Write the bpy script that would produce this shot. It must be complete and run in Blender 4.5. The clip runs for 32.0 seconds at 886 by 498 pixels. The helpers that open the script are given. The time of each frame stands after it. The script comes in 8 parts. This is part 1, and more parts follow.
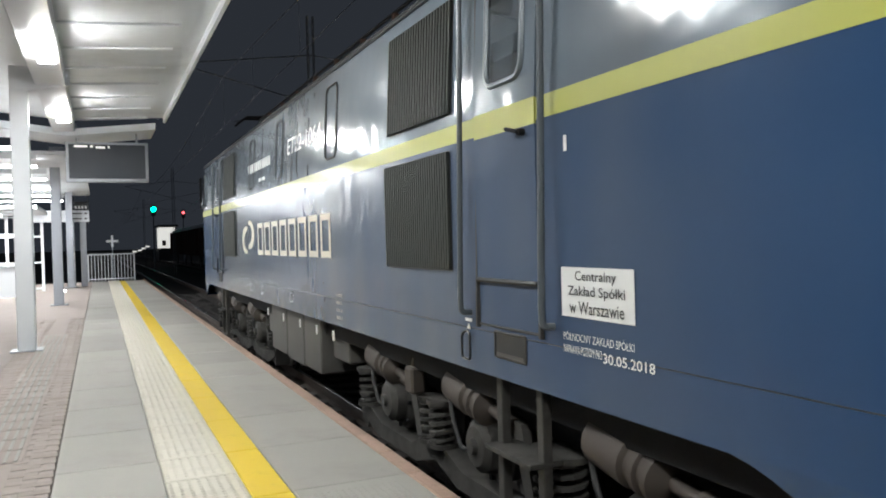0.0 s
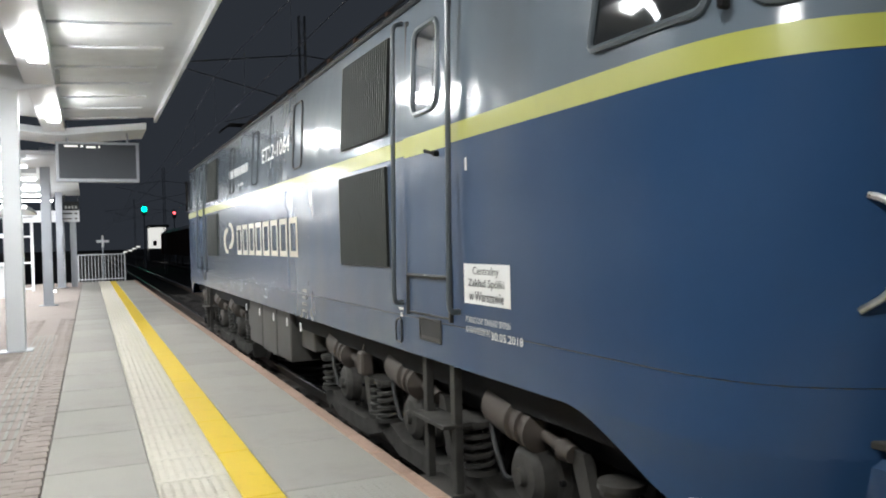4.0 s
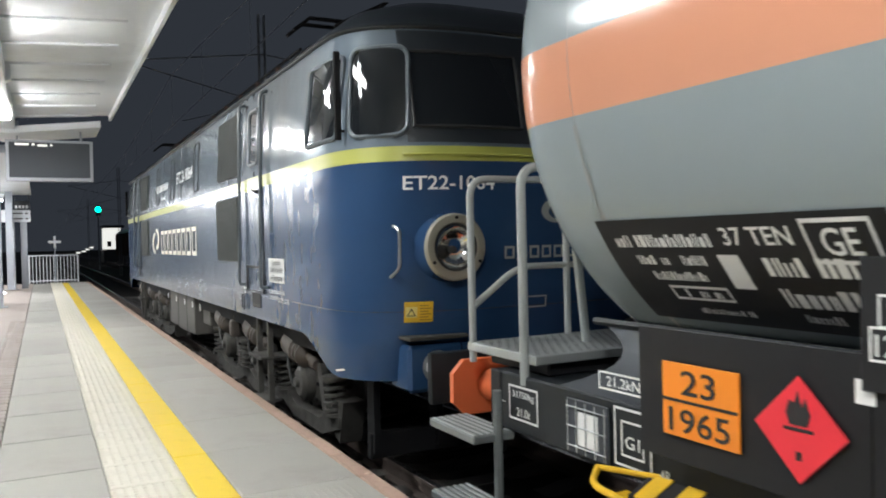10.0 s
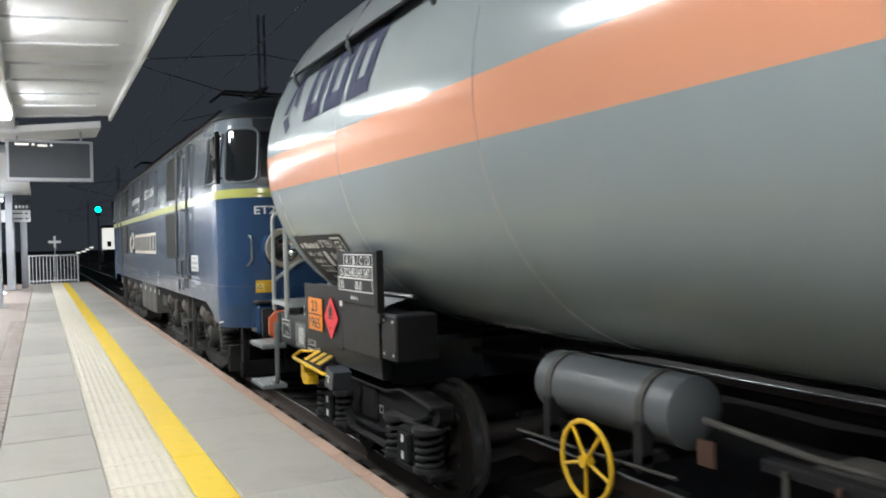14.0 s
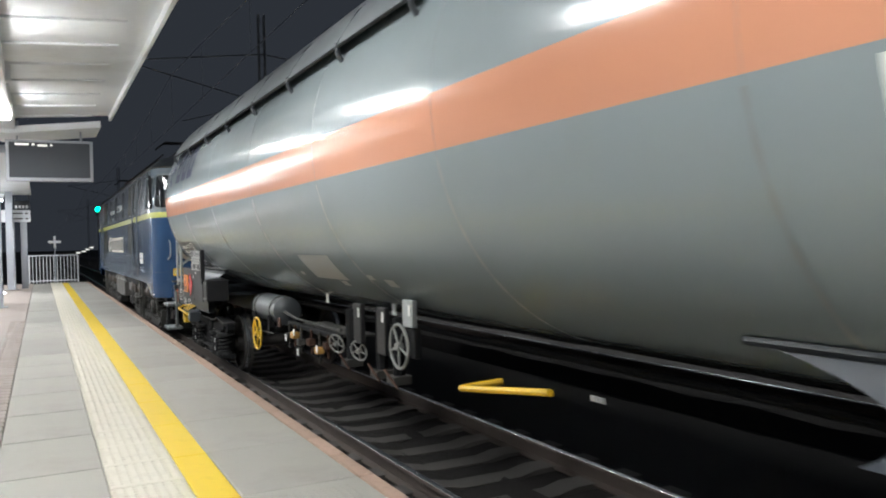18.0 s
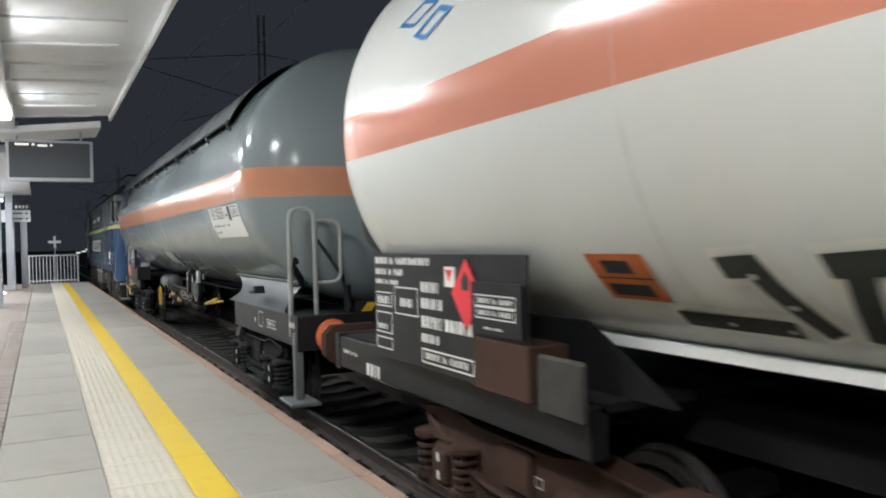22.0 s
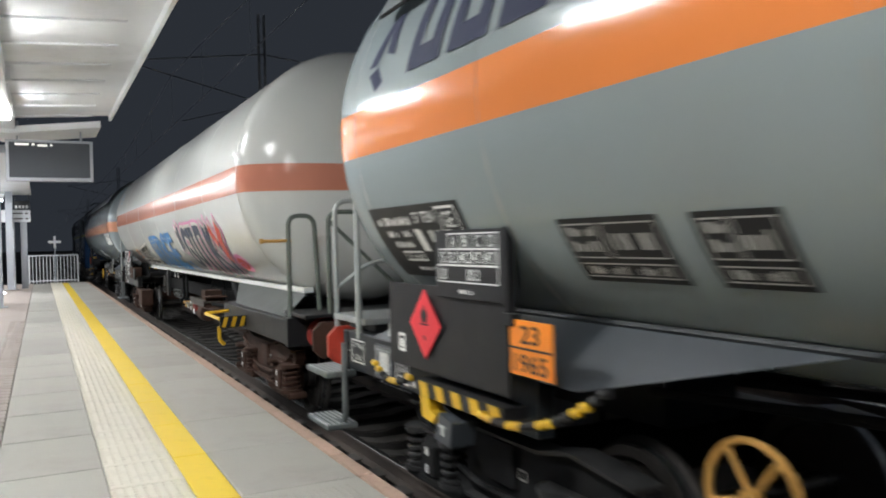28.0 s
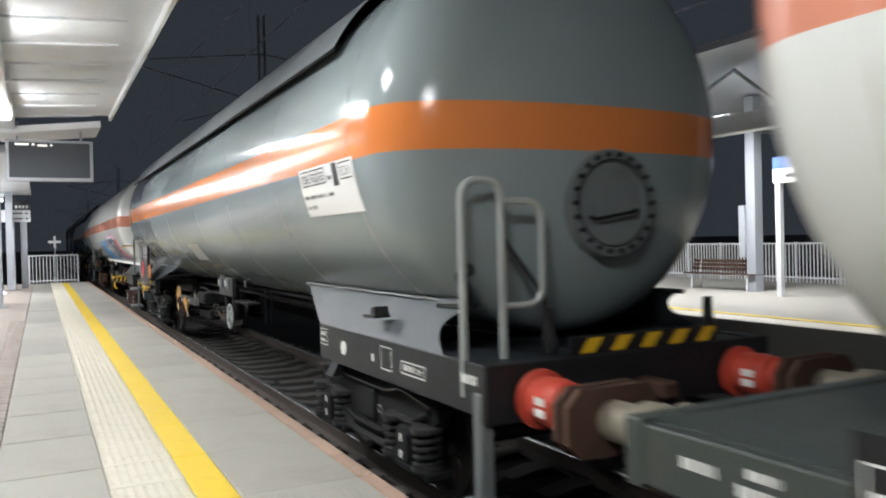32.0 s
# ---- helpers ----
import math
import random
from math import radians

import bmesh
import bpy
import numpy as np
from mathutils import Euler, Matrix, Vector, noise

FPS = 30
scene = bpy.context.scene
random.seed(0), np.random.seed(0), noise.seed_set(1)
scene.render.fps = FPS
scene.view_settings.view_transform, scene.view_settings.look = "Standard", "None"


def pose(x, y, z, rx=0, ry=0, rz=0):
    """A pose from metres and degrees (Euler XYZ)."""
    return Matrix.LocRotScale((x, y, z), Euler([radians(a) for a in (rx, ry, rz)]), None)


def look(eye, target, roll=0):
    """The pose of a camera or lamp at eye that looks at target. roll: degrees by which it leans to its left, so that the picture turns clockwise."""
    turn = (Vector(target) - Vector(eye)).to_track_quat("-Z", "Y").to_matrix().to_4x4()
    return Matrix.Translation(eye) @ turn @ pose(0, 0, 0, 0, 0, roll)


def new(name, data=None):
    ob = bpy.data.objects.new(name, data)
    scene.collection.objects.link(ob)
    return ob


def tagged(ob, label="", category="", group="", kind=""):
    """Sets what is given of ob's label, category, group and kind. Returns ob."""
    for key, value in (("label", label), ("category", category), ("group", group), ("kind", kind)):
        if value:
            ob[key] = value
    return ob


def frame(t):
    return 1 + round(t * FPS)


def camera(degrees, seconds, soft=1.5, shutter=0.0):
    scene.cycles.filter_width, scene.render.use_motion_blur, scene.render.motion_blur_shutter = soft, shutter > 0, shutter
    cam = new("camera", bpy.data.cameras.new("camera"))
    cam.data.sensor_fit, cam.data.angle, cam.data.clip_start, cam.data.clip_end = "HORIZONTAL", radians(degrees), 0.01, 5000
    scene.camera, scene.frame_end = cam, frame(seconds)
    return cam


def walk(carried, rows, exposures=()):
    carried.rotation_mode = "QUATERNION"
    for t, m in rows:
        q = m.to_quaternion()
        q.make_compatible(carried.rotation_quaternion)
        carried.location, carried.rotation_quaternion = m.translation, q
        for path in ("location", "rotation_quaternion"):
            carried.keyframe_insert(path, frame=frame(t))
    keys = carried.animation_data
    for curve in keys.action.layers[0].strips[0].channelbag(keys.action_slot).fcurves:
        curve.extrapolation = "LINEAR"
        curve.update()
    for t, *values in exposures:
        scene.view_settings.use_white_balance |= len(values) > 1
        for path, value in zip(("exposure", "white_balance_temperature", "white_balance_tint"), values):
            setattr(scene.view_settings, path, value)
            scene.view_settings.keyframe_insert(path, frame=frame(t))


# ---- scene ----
# World: metres, z = 0 on the platform, y along the track, x across it to the train.
AX = 3.67      # track centre line
ZR = -0.48     # top of rail
EYE_Z = 1.595

cam = camera(58.85, 32.0, soft=1.9, shutter=0.5)
FIRST = pose(0, 0, EYE_Z, 89.242, 1.572, -23.659)
SECOND = pose(0, 0, EYE_Z, 89.282, 1.401, -27.128)
walk(cam, [(0.0, FIRST), (3.4, FIRST), (4.0, pose(0, 0, EYE_Z, 89.25, 1.54, -24.25)),
           (4.9, pose(0, 0, EYE_Z, 89.275, 1.43, -26.6)), (5.4, SECOND), (32.0, SECOND)],
     exposures=[(0.0, 0.74), (5.0, 0.92), (7.0, 1.04), (12.0, 0.99), (18.0, 0.92), (19.0, 0.8), (20.5, 1.02), (22.5, 0.65), (25.5, 0.65), (28.0, 0.8), (31.0, 0.8), (32.0, 1.0)])

# Distance run by the train, every half second.
RUN = [-3.956, -3.888, -3.799, -3.688, -3.559, -3.405, -3.24, -3.07, -2.905, -2.735, -2.562, -2.385, -2.15,
       -1.875, -1.566, -1.223, -0.85, -0.444, 0.002, 0.458, 0.929, 1.412, 1.921, 2.467, 3.048, 3.658, 4.317,
       5.024, 5.783, 6.577, 7.429, 8.306, 9.206, 10.145, 11.123, 12.135, 13.19, 14.29, 15.43, 16.609, 17.826,
       19.087, 20.386, 21.736, 23.135, 24.583, 26.071, 27.589, 29.158, 30.774, 32.437, 34.174, 35.953, 37.776,
       39.641, 41.544, 43.476, 45.439, 47.429, 49.46, 51.535, 53.626, 55.706, 57.776, 59.837]


def run(t):
    i = min(int(t * 2), len(RUN) - 2)
    return RUN[i] + (RUN[i + 1] - RUN[i]) * (t * 2 - i)


# ---- light: night sky, canopy lamps on both platforms ----
world = bpy.data.worlds.new("night")
scene.world = world
world.use_nodes = True
bg = world.node_tree.nodes["Background"]
bg.inputs["Color"].default_value = (0.56, 0.66, 0.84, 1)
bg.inputs["Strength"].default_value = 0.024


def area(name, at, power, sx, sy, target=None, colour=(1, 0.97, 0.92)):
    data = bpy.data.lights.new(name, "AREA")
    data.shape, data.size, data.size_y, data.energy, data.color = "RECTANGLE", sx, sy, power, colour
    ob = new(name, data)
    ob.matrix_world = look(at, target or (at[0], at[1] + 0.001, at[2] - 1))
    return ob


LAMP_Y = [0.4, 5.9, 11.4, 16.9]
LAMP_X, LAMP_Z = -0.57, 4.2
for y in LAMP_Y:
    area("canopy_lamp_light", (LAMP_X, y, LAMP_Z - 0.085), 50, 0.22, 1.1, (LAMP_X + 0.25, y, 0), (0.88, 0.965, 1.0))
for y in (4.0, 14.0, 24.0):
    area("far_lamp_light", (14.6, y, 4.22), 190, 0.25, 1.3, None, (0.97, 0.99, 1.0))
for y in (22.6, 28.0, 33.4, 38.8):
    area("hall_lamp_light", (-2.3, y, 3.6), 120, 0.3, 1.3, None, (0.95, 0.98, 1.0))
for y in (30.0, 32.5):
    area("shelter_lamp_light", (-3.8, y, 2.8), 130, 1.1, 0.1, None, (0.95, 0.98, 1.0))
# ---- building helpers ----
PIVOT = {}


def thing(name, at, label, category, group="", kind=""):
    e = new(name)
    e.location = at
    PIVOT[e.name] = Vector(at)
    return tagged(e, label, category, group, kind)


def mesh_of(name, bm, mats, sharp=35):
    me = bpy.data.meshes.new(name)
    bm.normal_update()
    bm.to_mesh(me)
    bm.free()
    for m in mats if isinstance(mats, (list, tuple)) else [mats]:
        me.materials.append(m)
    if sharp:
        me.shade_smooth()
        me.set_sharp_from_angle(angle=radians(sharp))
    return me


def part(name, bm, mats, parent, label="", at=None, sharp=35):
    """Links a bmesh in world coordinates as one mesh under a thing or part; at is its own turning point."""
    base = PIVOT[parent.name]
    piv = Vector(at) if at is not None else base.copy()
    bmesh.ops.translate(bm, vec=-piv, verts=bm.verts)
    ob = new(name, mesh_of(name, bm, mats, sharp))
    PIVOT[ob.name] = piv
    ob.parent = parent
    ob.location = piv - base
    return tagged(ob, label)


def solo(name, bm, mats, label, category, group="", kind="", at=(0, 0, 0), sharp=35):
    piv = Vector(at)
    bmesh.ops.translate(bm, vec=-piv, verts=bm.verts)
    ob = new(name, mesh_of(name, bm, mats, sharp))
    ob.location = piv
    PIVOT[ob.name] = piv
    return tagged(ob, label, category, group, kind)


def box(bm, x0, x1, y0, y1, z0, z1, bev=0.0, mat=0, seg=1):
    vs = [bm.verts.new((x, y, z)) for z in (z0, z1) for y in (y0, y1) for x in (x0, x1)]
    fs = [bm.faces.new([vs[i] for i in f]) for f in
          ((0, 2, 3, 1), (4, 5, 7, 6), (0, 1, 5, 4), (2, 6, 7, 3), (0, 4, 6, 2), (1, 3, 7, 5))]
    for f in fs:
        f.material_index = mat
    if bev:
        es = {e for f in fs for e in f.edges}
        r = bmesh.ops.bevel(bm, geom=list(es), offset=bev, segments=seg, affect="EDGES", profile=0.6)
        for f in r["faces"]:
            f.material_index = mat
    return bm


def ext(bm, poly, axis, a, b, mat=0):
    """Polygon extruded along an axis; poly in (y, z), (x, z) or (x, y)."""
    def P(p, h):
        return {"x": (h, p[0], p[1]), "y": (p[0], h, p[1]), "z": (p[0], p[1], h)}[axis]
    A = [bm.verts.new(P(p, a)) for p in poly]
    B = [bm.verts.new(P(p, b)) for p in poly]
    fs = [bm.faces.new(A), bm.faces.new(B[::-1])]
    n = len(poly)
    fs += [bm.faces.new((A[(i + 1) % n], A[i], B[i], B[(i + 1) % n])) for i in range(n)]
    for f in fs:
        f.material_index = mat
    bmesh.ops.recalc_face_normals(bm, faces=fs)
    return bm


def ring_frame(d):
    d = d.normalized()
    a = Vector((0, 0, 1)) if abs(d.z) < 0.9 else Vector((1, 0, 0))
    u = d.cross(a).normalized()
    return u, d.cross(u).normalized()


def cyl(bm, p, q, r, r2=None, seg=16, mat=0):
    return lathe(bm, [(0, 0), (r, 0), (r if r2 is None else r2, (Vector(q) - Vector(p)).length), (0, (Vector(q) - Vector(p)).length)],
                 p, Vector(q) - Vector(p), seg, mat)


def lathe(bm, prof, c, axis, seg=24, mat=0):
    """Profile of (radius, distance along the axis) turned round the axis from c."""
    c, d = Vector(c), Vector(axis).normalized()
    u, w = ring_frame(d)
    rings = []
    for r, h in prof:
        if r < 1e-6:
            rings.append([bm.verts.new(c + d * h)])
        else:
            rings.append([bm.verts.new(c + d * h + (u * math.cos(t) + w * math.sin(t)) * r)
                          for t in (2 * math.pi * k / seg for k in range(seg))])
    fs = []
    for A, B in zip(rings, rings[1:]):
        for k in range(seg):
            l = (k + 1) % seg
            if len(A) == 1 and len(B) == 1:
                break
            if len(A) == 1:
                fs.append(bm.faces.new((A[0], B[l], B[k])))
            elif len(B) == 1:
                fs.append(bm.faces.new((A[k], A[l], B[0])))
            else:
                fs.append(bm.faces.new((A[k], A[l], B[l], B[k])))
    for f in fs:
        f.material_index = mat
    bmesh.ops.recalc_face_normals(bm, faces=fs)
    return bm


def tube(bm, pts, r, seg=8, closed=False, mat=0, flat=1.0):
    pts = [Vector(p) for p in pts]
    n = len(pts)
    rings, prev = [], None
    for i, p in enumerate(pts):
        a = pts[(i - 1) % n] if closed or i else p
        b = pts[(i + 1) % n] if closed or i < n - 1 else p
        d = (b - a).normalized()
        if prev is None:
            u, w = ring_frame(d)
        else:
            u = (prev - d * prev.dot(d)).normalized()
            w = d.cross(u)
        prev = u
        rings.append([bm.verts.new(p + (u * math.cos(t) + w * math.sin(t) * flat) * r)
                      for t in (2 * math.pi * k / seg for k in range(seg))])
    fs = []
    for i in range(n if closed else n - 1):
        A, B = rings[i], rings[(i + 1) % n]
        for k in range(seg):
            l = (k + 1) % seg
            fs.append(bm.faces.new((A[k], A[l], B[l], B[k])))
    if not closed:
        fs += [bm.faces.new(rings[0][::-1]), bm.faces.new(rings[-1])]
    for f in fs:
        f.material_index = mat
    bmesh.ops.recalc_face_normals(bm, faces=fs)
    return bm


def bend(pts, rad, seg=5):
    """Rounds the inner corners of a polyline."""
    pts = [Vector(p) for p in pts]
    out = [pts[0]]
    for a, p, b in zip(pts, pts[1:], pts[2:]):
        r = min(rad, (a - p).length * 0.49, (b - p).length * 0.49)
        s, e = p + (a - p).normalized() * r, p + (b - p).normalized() * r
        for k in range(seg + 1):
            t = k / seg
            out.append(s * (1 - t) ** 2 + p * 2 * t * (1 - t) + e * t * t)
    return out + [pts[-1]]


def spring(bm, c, r, h, turns, wire, seg=10):
    n = int(turns * seg)
    tube(bm, [(c[0] + r * math.cos(2 * math.pi * k / seg), c[1] + r * math.sin(2 * math.pi * k / seg), c[2] + h * k / n)
              for k in range(n + 1)], wire, 5)
    return bm


def handwheel(bm, c, r, spokes, wire=0.014, axis="x"):
    """A spoked wheel whose axle lies along x, or slanted."""
    c = Vector(c)
    d = Vector(axis) if not isinstance(axis, str) else Vector((1, 0, 0))
    u, w = ring_frame(d)
    at = [c + (u * math.cos(t) + w * math.sin(t)) * r for t in (2 * math.pi * k / 20 for k in range(20))]
    tube(bm, at, wire, 8, True)
    for k in range(spokes):
        t = 2 * math.pi * k / spokes + 0.35
        tube(bm, [c, c + (u * math.cos(t) + w * math.sin(t)) * r], wire * 0.75, 6)
    cyl(bm, c - d.normalized() * 0.03, c + d.normalized() * 0.03, wire * 2.4, None, 10)
    return bm


def lettering(body, height, width=None, bold=0.0):
    """A flat mesh of text in its own plane: list of vertices (u, v) and faces; left bottom at 0, 0."""
    cu = bpy.data.curves.new("text", "FONT")
    cu.body, cu.size, cu.resolution_u, cu.offset = body, 1.0, 3, bold
    cu.space_line = 0.95
    ob = new("text", cu)
    dg = bpy.context.evaluated_depsgraph_get()
    dg.update()
    me = bpy.data.meshes.new_from_object(ob.evaluated_get(dg))
    co = [tuple(v.co[:2]) for v in me.vertices]
    fa = [tuple(p.vertices) for p in me.polygons]
    bpy.data.objects.remove(ob)
    bpy.data.curves.remove(cu)
    bpy.data.meshes.remove(me)
    x0, x1 = min(c[0] for c in co), max(c[0] for c in co)
    y0, y1 = min(c[1] for c in co), max(c[1] for c in co)
    ky = height / (y1 - y0)
    kx = width / (x1 - x0) if width else ky
    return [((x - x0) * kx, (y - y0) * ky) for x, y in co], fa, (x1 - x0) * kx


def lay(bm, flat, where, cuts=0, mat=0, below=None):
    """Puts flat lettering on a surface: where(u, v) gives the place. cuts: slices in height, for curved sheets."""
    co, fa = flat[0], flat[1]
    tmp = bmesh.new()
    vs = [tmp.verts.new((u, v, 0)) for u, v in co]
    for f in fa:
        try:
            tmp.faces.new([vs[i] for i in f])
        except ValueError:
            pass
    if cuts:
        top = max(c[1] for c in co)
        for k in range(1, cuts):
            bmesh.ops.bisect_plane(tmp, geom=tmp.verts[:] + tmp.edges[:] + tmp.faces[:],
                                   plane_co=(0, top * k / cuts, 0), plane_no=(0, 1, 0))
    tmp.verts.index_update()
    new_vs = [bm.verts.new(where(v.co.x, v.co.y)) for v in tmp.verts]
    for f in tmp.faces:
        if below is not None and f.calc_center_median().y > below:
            continue
        g = bm.faces.new([new_vs[v.index] for v in f.verts])
        g.material_index = mat
    tmp.free()
    loose = [v for v in bm.verts if not v.link_faces] if below is not None else []
    bmesh.ops.delete(bm, geom=loose, context="VERTS")
    return bm


def flat_rect(u0, u1, v0, v1):
    return [(u0, v0), (u1, v0), (u1, v1), (u0, v1)], [(0, 1, 2, 3)]


def frame_rect(u0, u1, v0, v1, w):
    co = [(u0, v0), (u1, v0), (u1, v1), (u0, v1), (u0 + w, v0 + w), (u1 - w, v0 + w), (u1 - w, v1 - w), (u0 + w, v1 - w)]
    return co, [(0, 1, 5, 4), (1, 2, 6, 5), (2, 3, 7, 6), (3, 0, 4, 7)]


def word_bars(u0, u1, v0, v1, seed=0):
    """A line of writing too small to read, as plain upright bars."""
    rr = random.Random(seed + int(u0 * 97 + v0 * 57))
    co, fa, u, h = [], [], u0, v1 - v0
    while u < u1 - 0.2 * h:
        w = h * rr.uniform(0.35, 0.75)
        if rr.random() > 0.14:
            n = len(co)
            top = v1 if rr.random() > 0.4 else v0 + 0.75 * h
            w = min(w, u1 - u)
            if rr.random() > 0.45:
                t = 0.3 * h
                co += [(u, v0), (u + t * 0.7, v0), (u + t * 0.7, top), (u, top), (u + w - t * 0.7, v0), (u + w, v0), (u + w, top), (u + w - t * 0.7, top)]
                fa += [(n, n + 1, n + 2, n + 3), (n + 4, n + 5, n + 6, n + 7)]
            else:
                co += [(u, v0), (u + w, v0), (u + w, top), (u, top)]
                fa += [(n, n + 1, n + 2, n + 3)]
        u += w + 0.2 * h
    if not co:
        return flat_rect(u0, u1, v0, v1)
    return co, fa


# ---- materials ----
def paint(name, col, rough=0.4, metal=0.0, var=0.15, scale=1.5, bump=0.08, dirt=None, amount=0.3, dscale=2.0, spec=0.5,
          coat=0.0, streak=False, dent=0.0, piece=0.0):
    """A painted or raw surface; piece: how much the tone differs from one piece to the next."""
    m = bpy.data.materials.new(name)
    m.use_nodes = True
    nt = m.node_tree
    nd, ln = nt.nodes, nt.links
    b = nd["Principled BSDF"]
    tc = nd.new("ShaderNodeTexCoord")

    def noise_tex(sc, detail, stretch=None):
        n = nd.new("ShaderNodeTexNoise")
        n.inputs["Scale"].default_value, n.inputs["Detail"].default_value = sc, detail
        n.inputs["Roughness"].default_value = 0.6
        if stretch:
            mp = nd.new("ShaderNodeMapping")
            mp.inputs["Scale"].default_value = stretch
            ln.new(tc.outputs["Object"], mp.inputs["Vector"])
            ln.new(mp.outputs["Vector"], n.inputs["Vector"])
        else:
            ln.new(tc.outputs["Object"], n.inputs["Vector"])
        return n

    big, fine = noise_tex(scale, 4), noise_tex(scale * 18, 3)
    mx = nd.new("ShaderNodeMix")
    mx.data_type = "RGBA"
    lo, hi = [max(0, c * (1 - var)) for c in col], [min(1, c * (1 + var)) for c in col]
    mx.inputs[6].default_value, mx.inputs[7].default_value = (*lo, 1), (*hi, 1)
    ad = nd.new("ShaderNodeMath")
    ad.operation = "MULTIPLY_ADD"
    ln.new(big.outputs["Fac"], ad.inputs[0])
    ad.inputs[1].default_value = 0.65
    sc2 = nd.new("ShaderNodeMath")
    sc2.operation = "MULTIPLY"
    ln.new(fine.outputs["Fac"], sc2.inputs[0])
    sc2.inputs[1].default_value = 0.35
    ln.new(sc2.outputs[0], ad.inputs[2])
    if piece:
        info = nd.new("ShaderNodeObjectInfo")
        pm = nd.new("ShaderNodeMath")
        pm.operation = "MULTIPLY_ADD"
        ln.new(info.outputs["Random"], pm.inputs[0])
        pm.inputs[1].default_value = piece
        off = nd.new("ShaderNodeMath")
        off.operation = "SUBTRACT"
        ln.new(ad.outputs[0], off.inputs[0])
        off.inputs[1].default_value = piece / 2
        ln.new(off.outputs[0], pm.inputs[2])
        ln.new(pm.outputs[0], mx.inputs[0])
    else:
        ln.new(ad.outputs[0], mx.inputs[0])
    colour = mx.outputs[2]
    if dirt:
        dn = noise_tex(dscale, 2.5 if streak else 6, (1, 1, 0.25) if streak else None)
        rp = nd.new("ShaderNodeValToRGB")
        rp.color_ramp.elements[0].position, rp.color_ramp.elements[1].position = 0.62 - (0.6 if streak else 0.35) * amount, 0.85 - (0.1 if streak else 0.25) * amount
        ln.new(dn.outputs["Fac"], rp.inputs["Fac"])
        ml = nd.new("ShaderNodeMath")
        ml.operation = "MULTIPLY"
        ml.inputs[1].default_value = min(1, 0.35 + amount)
        ln.new(rp.outputs["Color"], ml.inputs[0])
        m2 = nd.new("ShaderNodeMix")
        m2.data_type = "RGBA"
        ln.new(ml.outputs[0], m2.inputs[0])
        ln.new(colour, m2.inputs[6])
        m2.inputs[7].default_value = (*dirt, 1)
        colour = m2.outputs[2]
    ln.new(colour, b.inputs["Base Color"])
    rr = nd.new("ShaderNodeMapRange")
    rr.inputs["To Min"].default_value, rr.inputs["To Max"].default_value = max(0.03, rough * (0.95 if streak else 0.75)), min(1, rough * (1.05 if streak else 1.25))
    ln.new(ad.outputs[0], rr.inputs["Value"])
    ln.new(rr.outputs["Result"], b.inputs["Roughness"])
    b.inputs["Metallic"].default_value = metal
    b.inputs["Specular IOR Level"].default_value = spec
    b.inputs["Coat Weight"].default_value = coat
    b.inputs["Coat Roughness"].default_value = 0.12
    if bump:
        bp = nd.new("ShaderNodeBump")
        bp.inputs["Strength"].default_value, bp.inputs["Distance"].default_value = bump, 0.02
        ln.new(ad.outputs[0], bp.inputs["Height"])
        if dent:
            wide = noise_tex(1.9, 2)
            bd = nd.new("ShaderNodeBump")
            bd.inputs["Strength"].default_value, bd.inputs["Distance"].default_value = dent, 0.06
            ln.new(wide.outputs["Fac"], bd.inputs["Height"])
            ln.new(bd.outputs["Normal"], bp.inputs["Normal"])
        ln.new(bp.outputs["Normal"], b.inputs["Normal"])
    return m


def glow(name, col, strength):
    m = bpy.data.materials.new(name)
    m.use_nodes = True
    b = m.node_tree.nodes["Principled BSDF"]
    b.inputs["Base Color"].default_value = (*col, 1)
    b.inputs["Emission Color"].default_value = (*col, 1)
    b.inputs["Emission Strength"].default_value = strength
    return m


def glassy(name, col=(0.02, 0.025, 0.03), rough=0.05):
    m = bpy.data.materials.new(name)
    m.use_nodes = True
    b = m.node_tree.nodes["Principled BSDF"]
    b.inputs["Base Color"].default_value = (*col, 1)
    b.inputs["Roughness"].default_value = rough
    b.inputs["Specular IOR Level"].default_value = 0.45
    return m


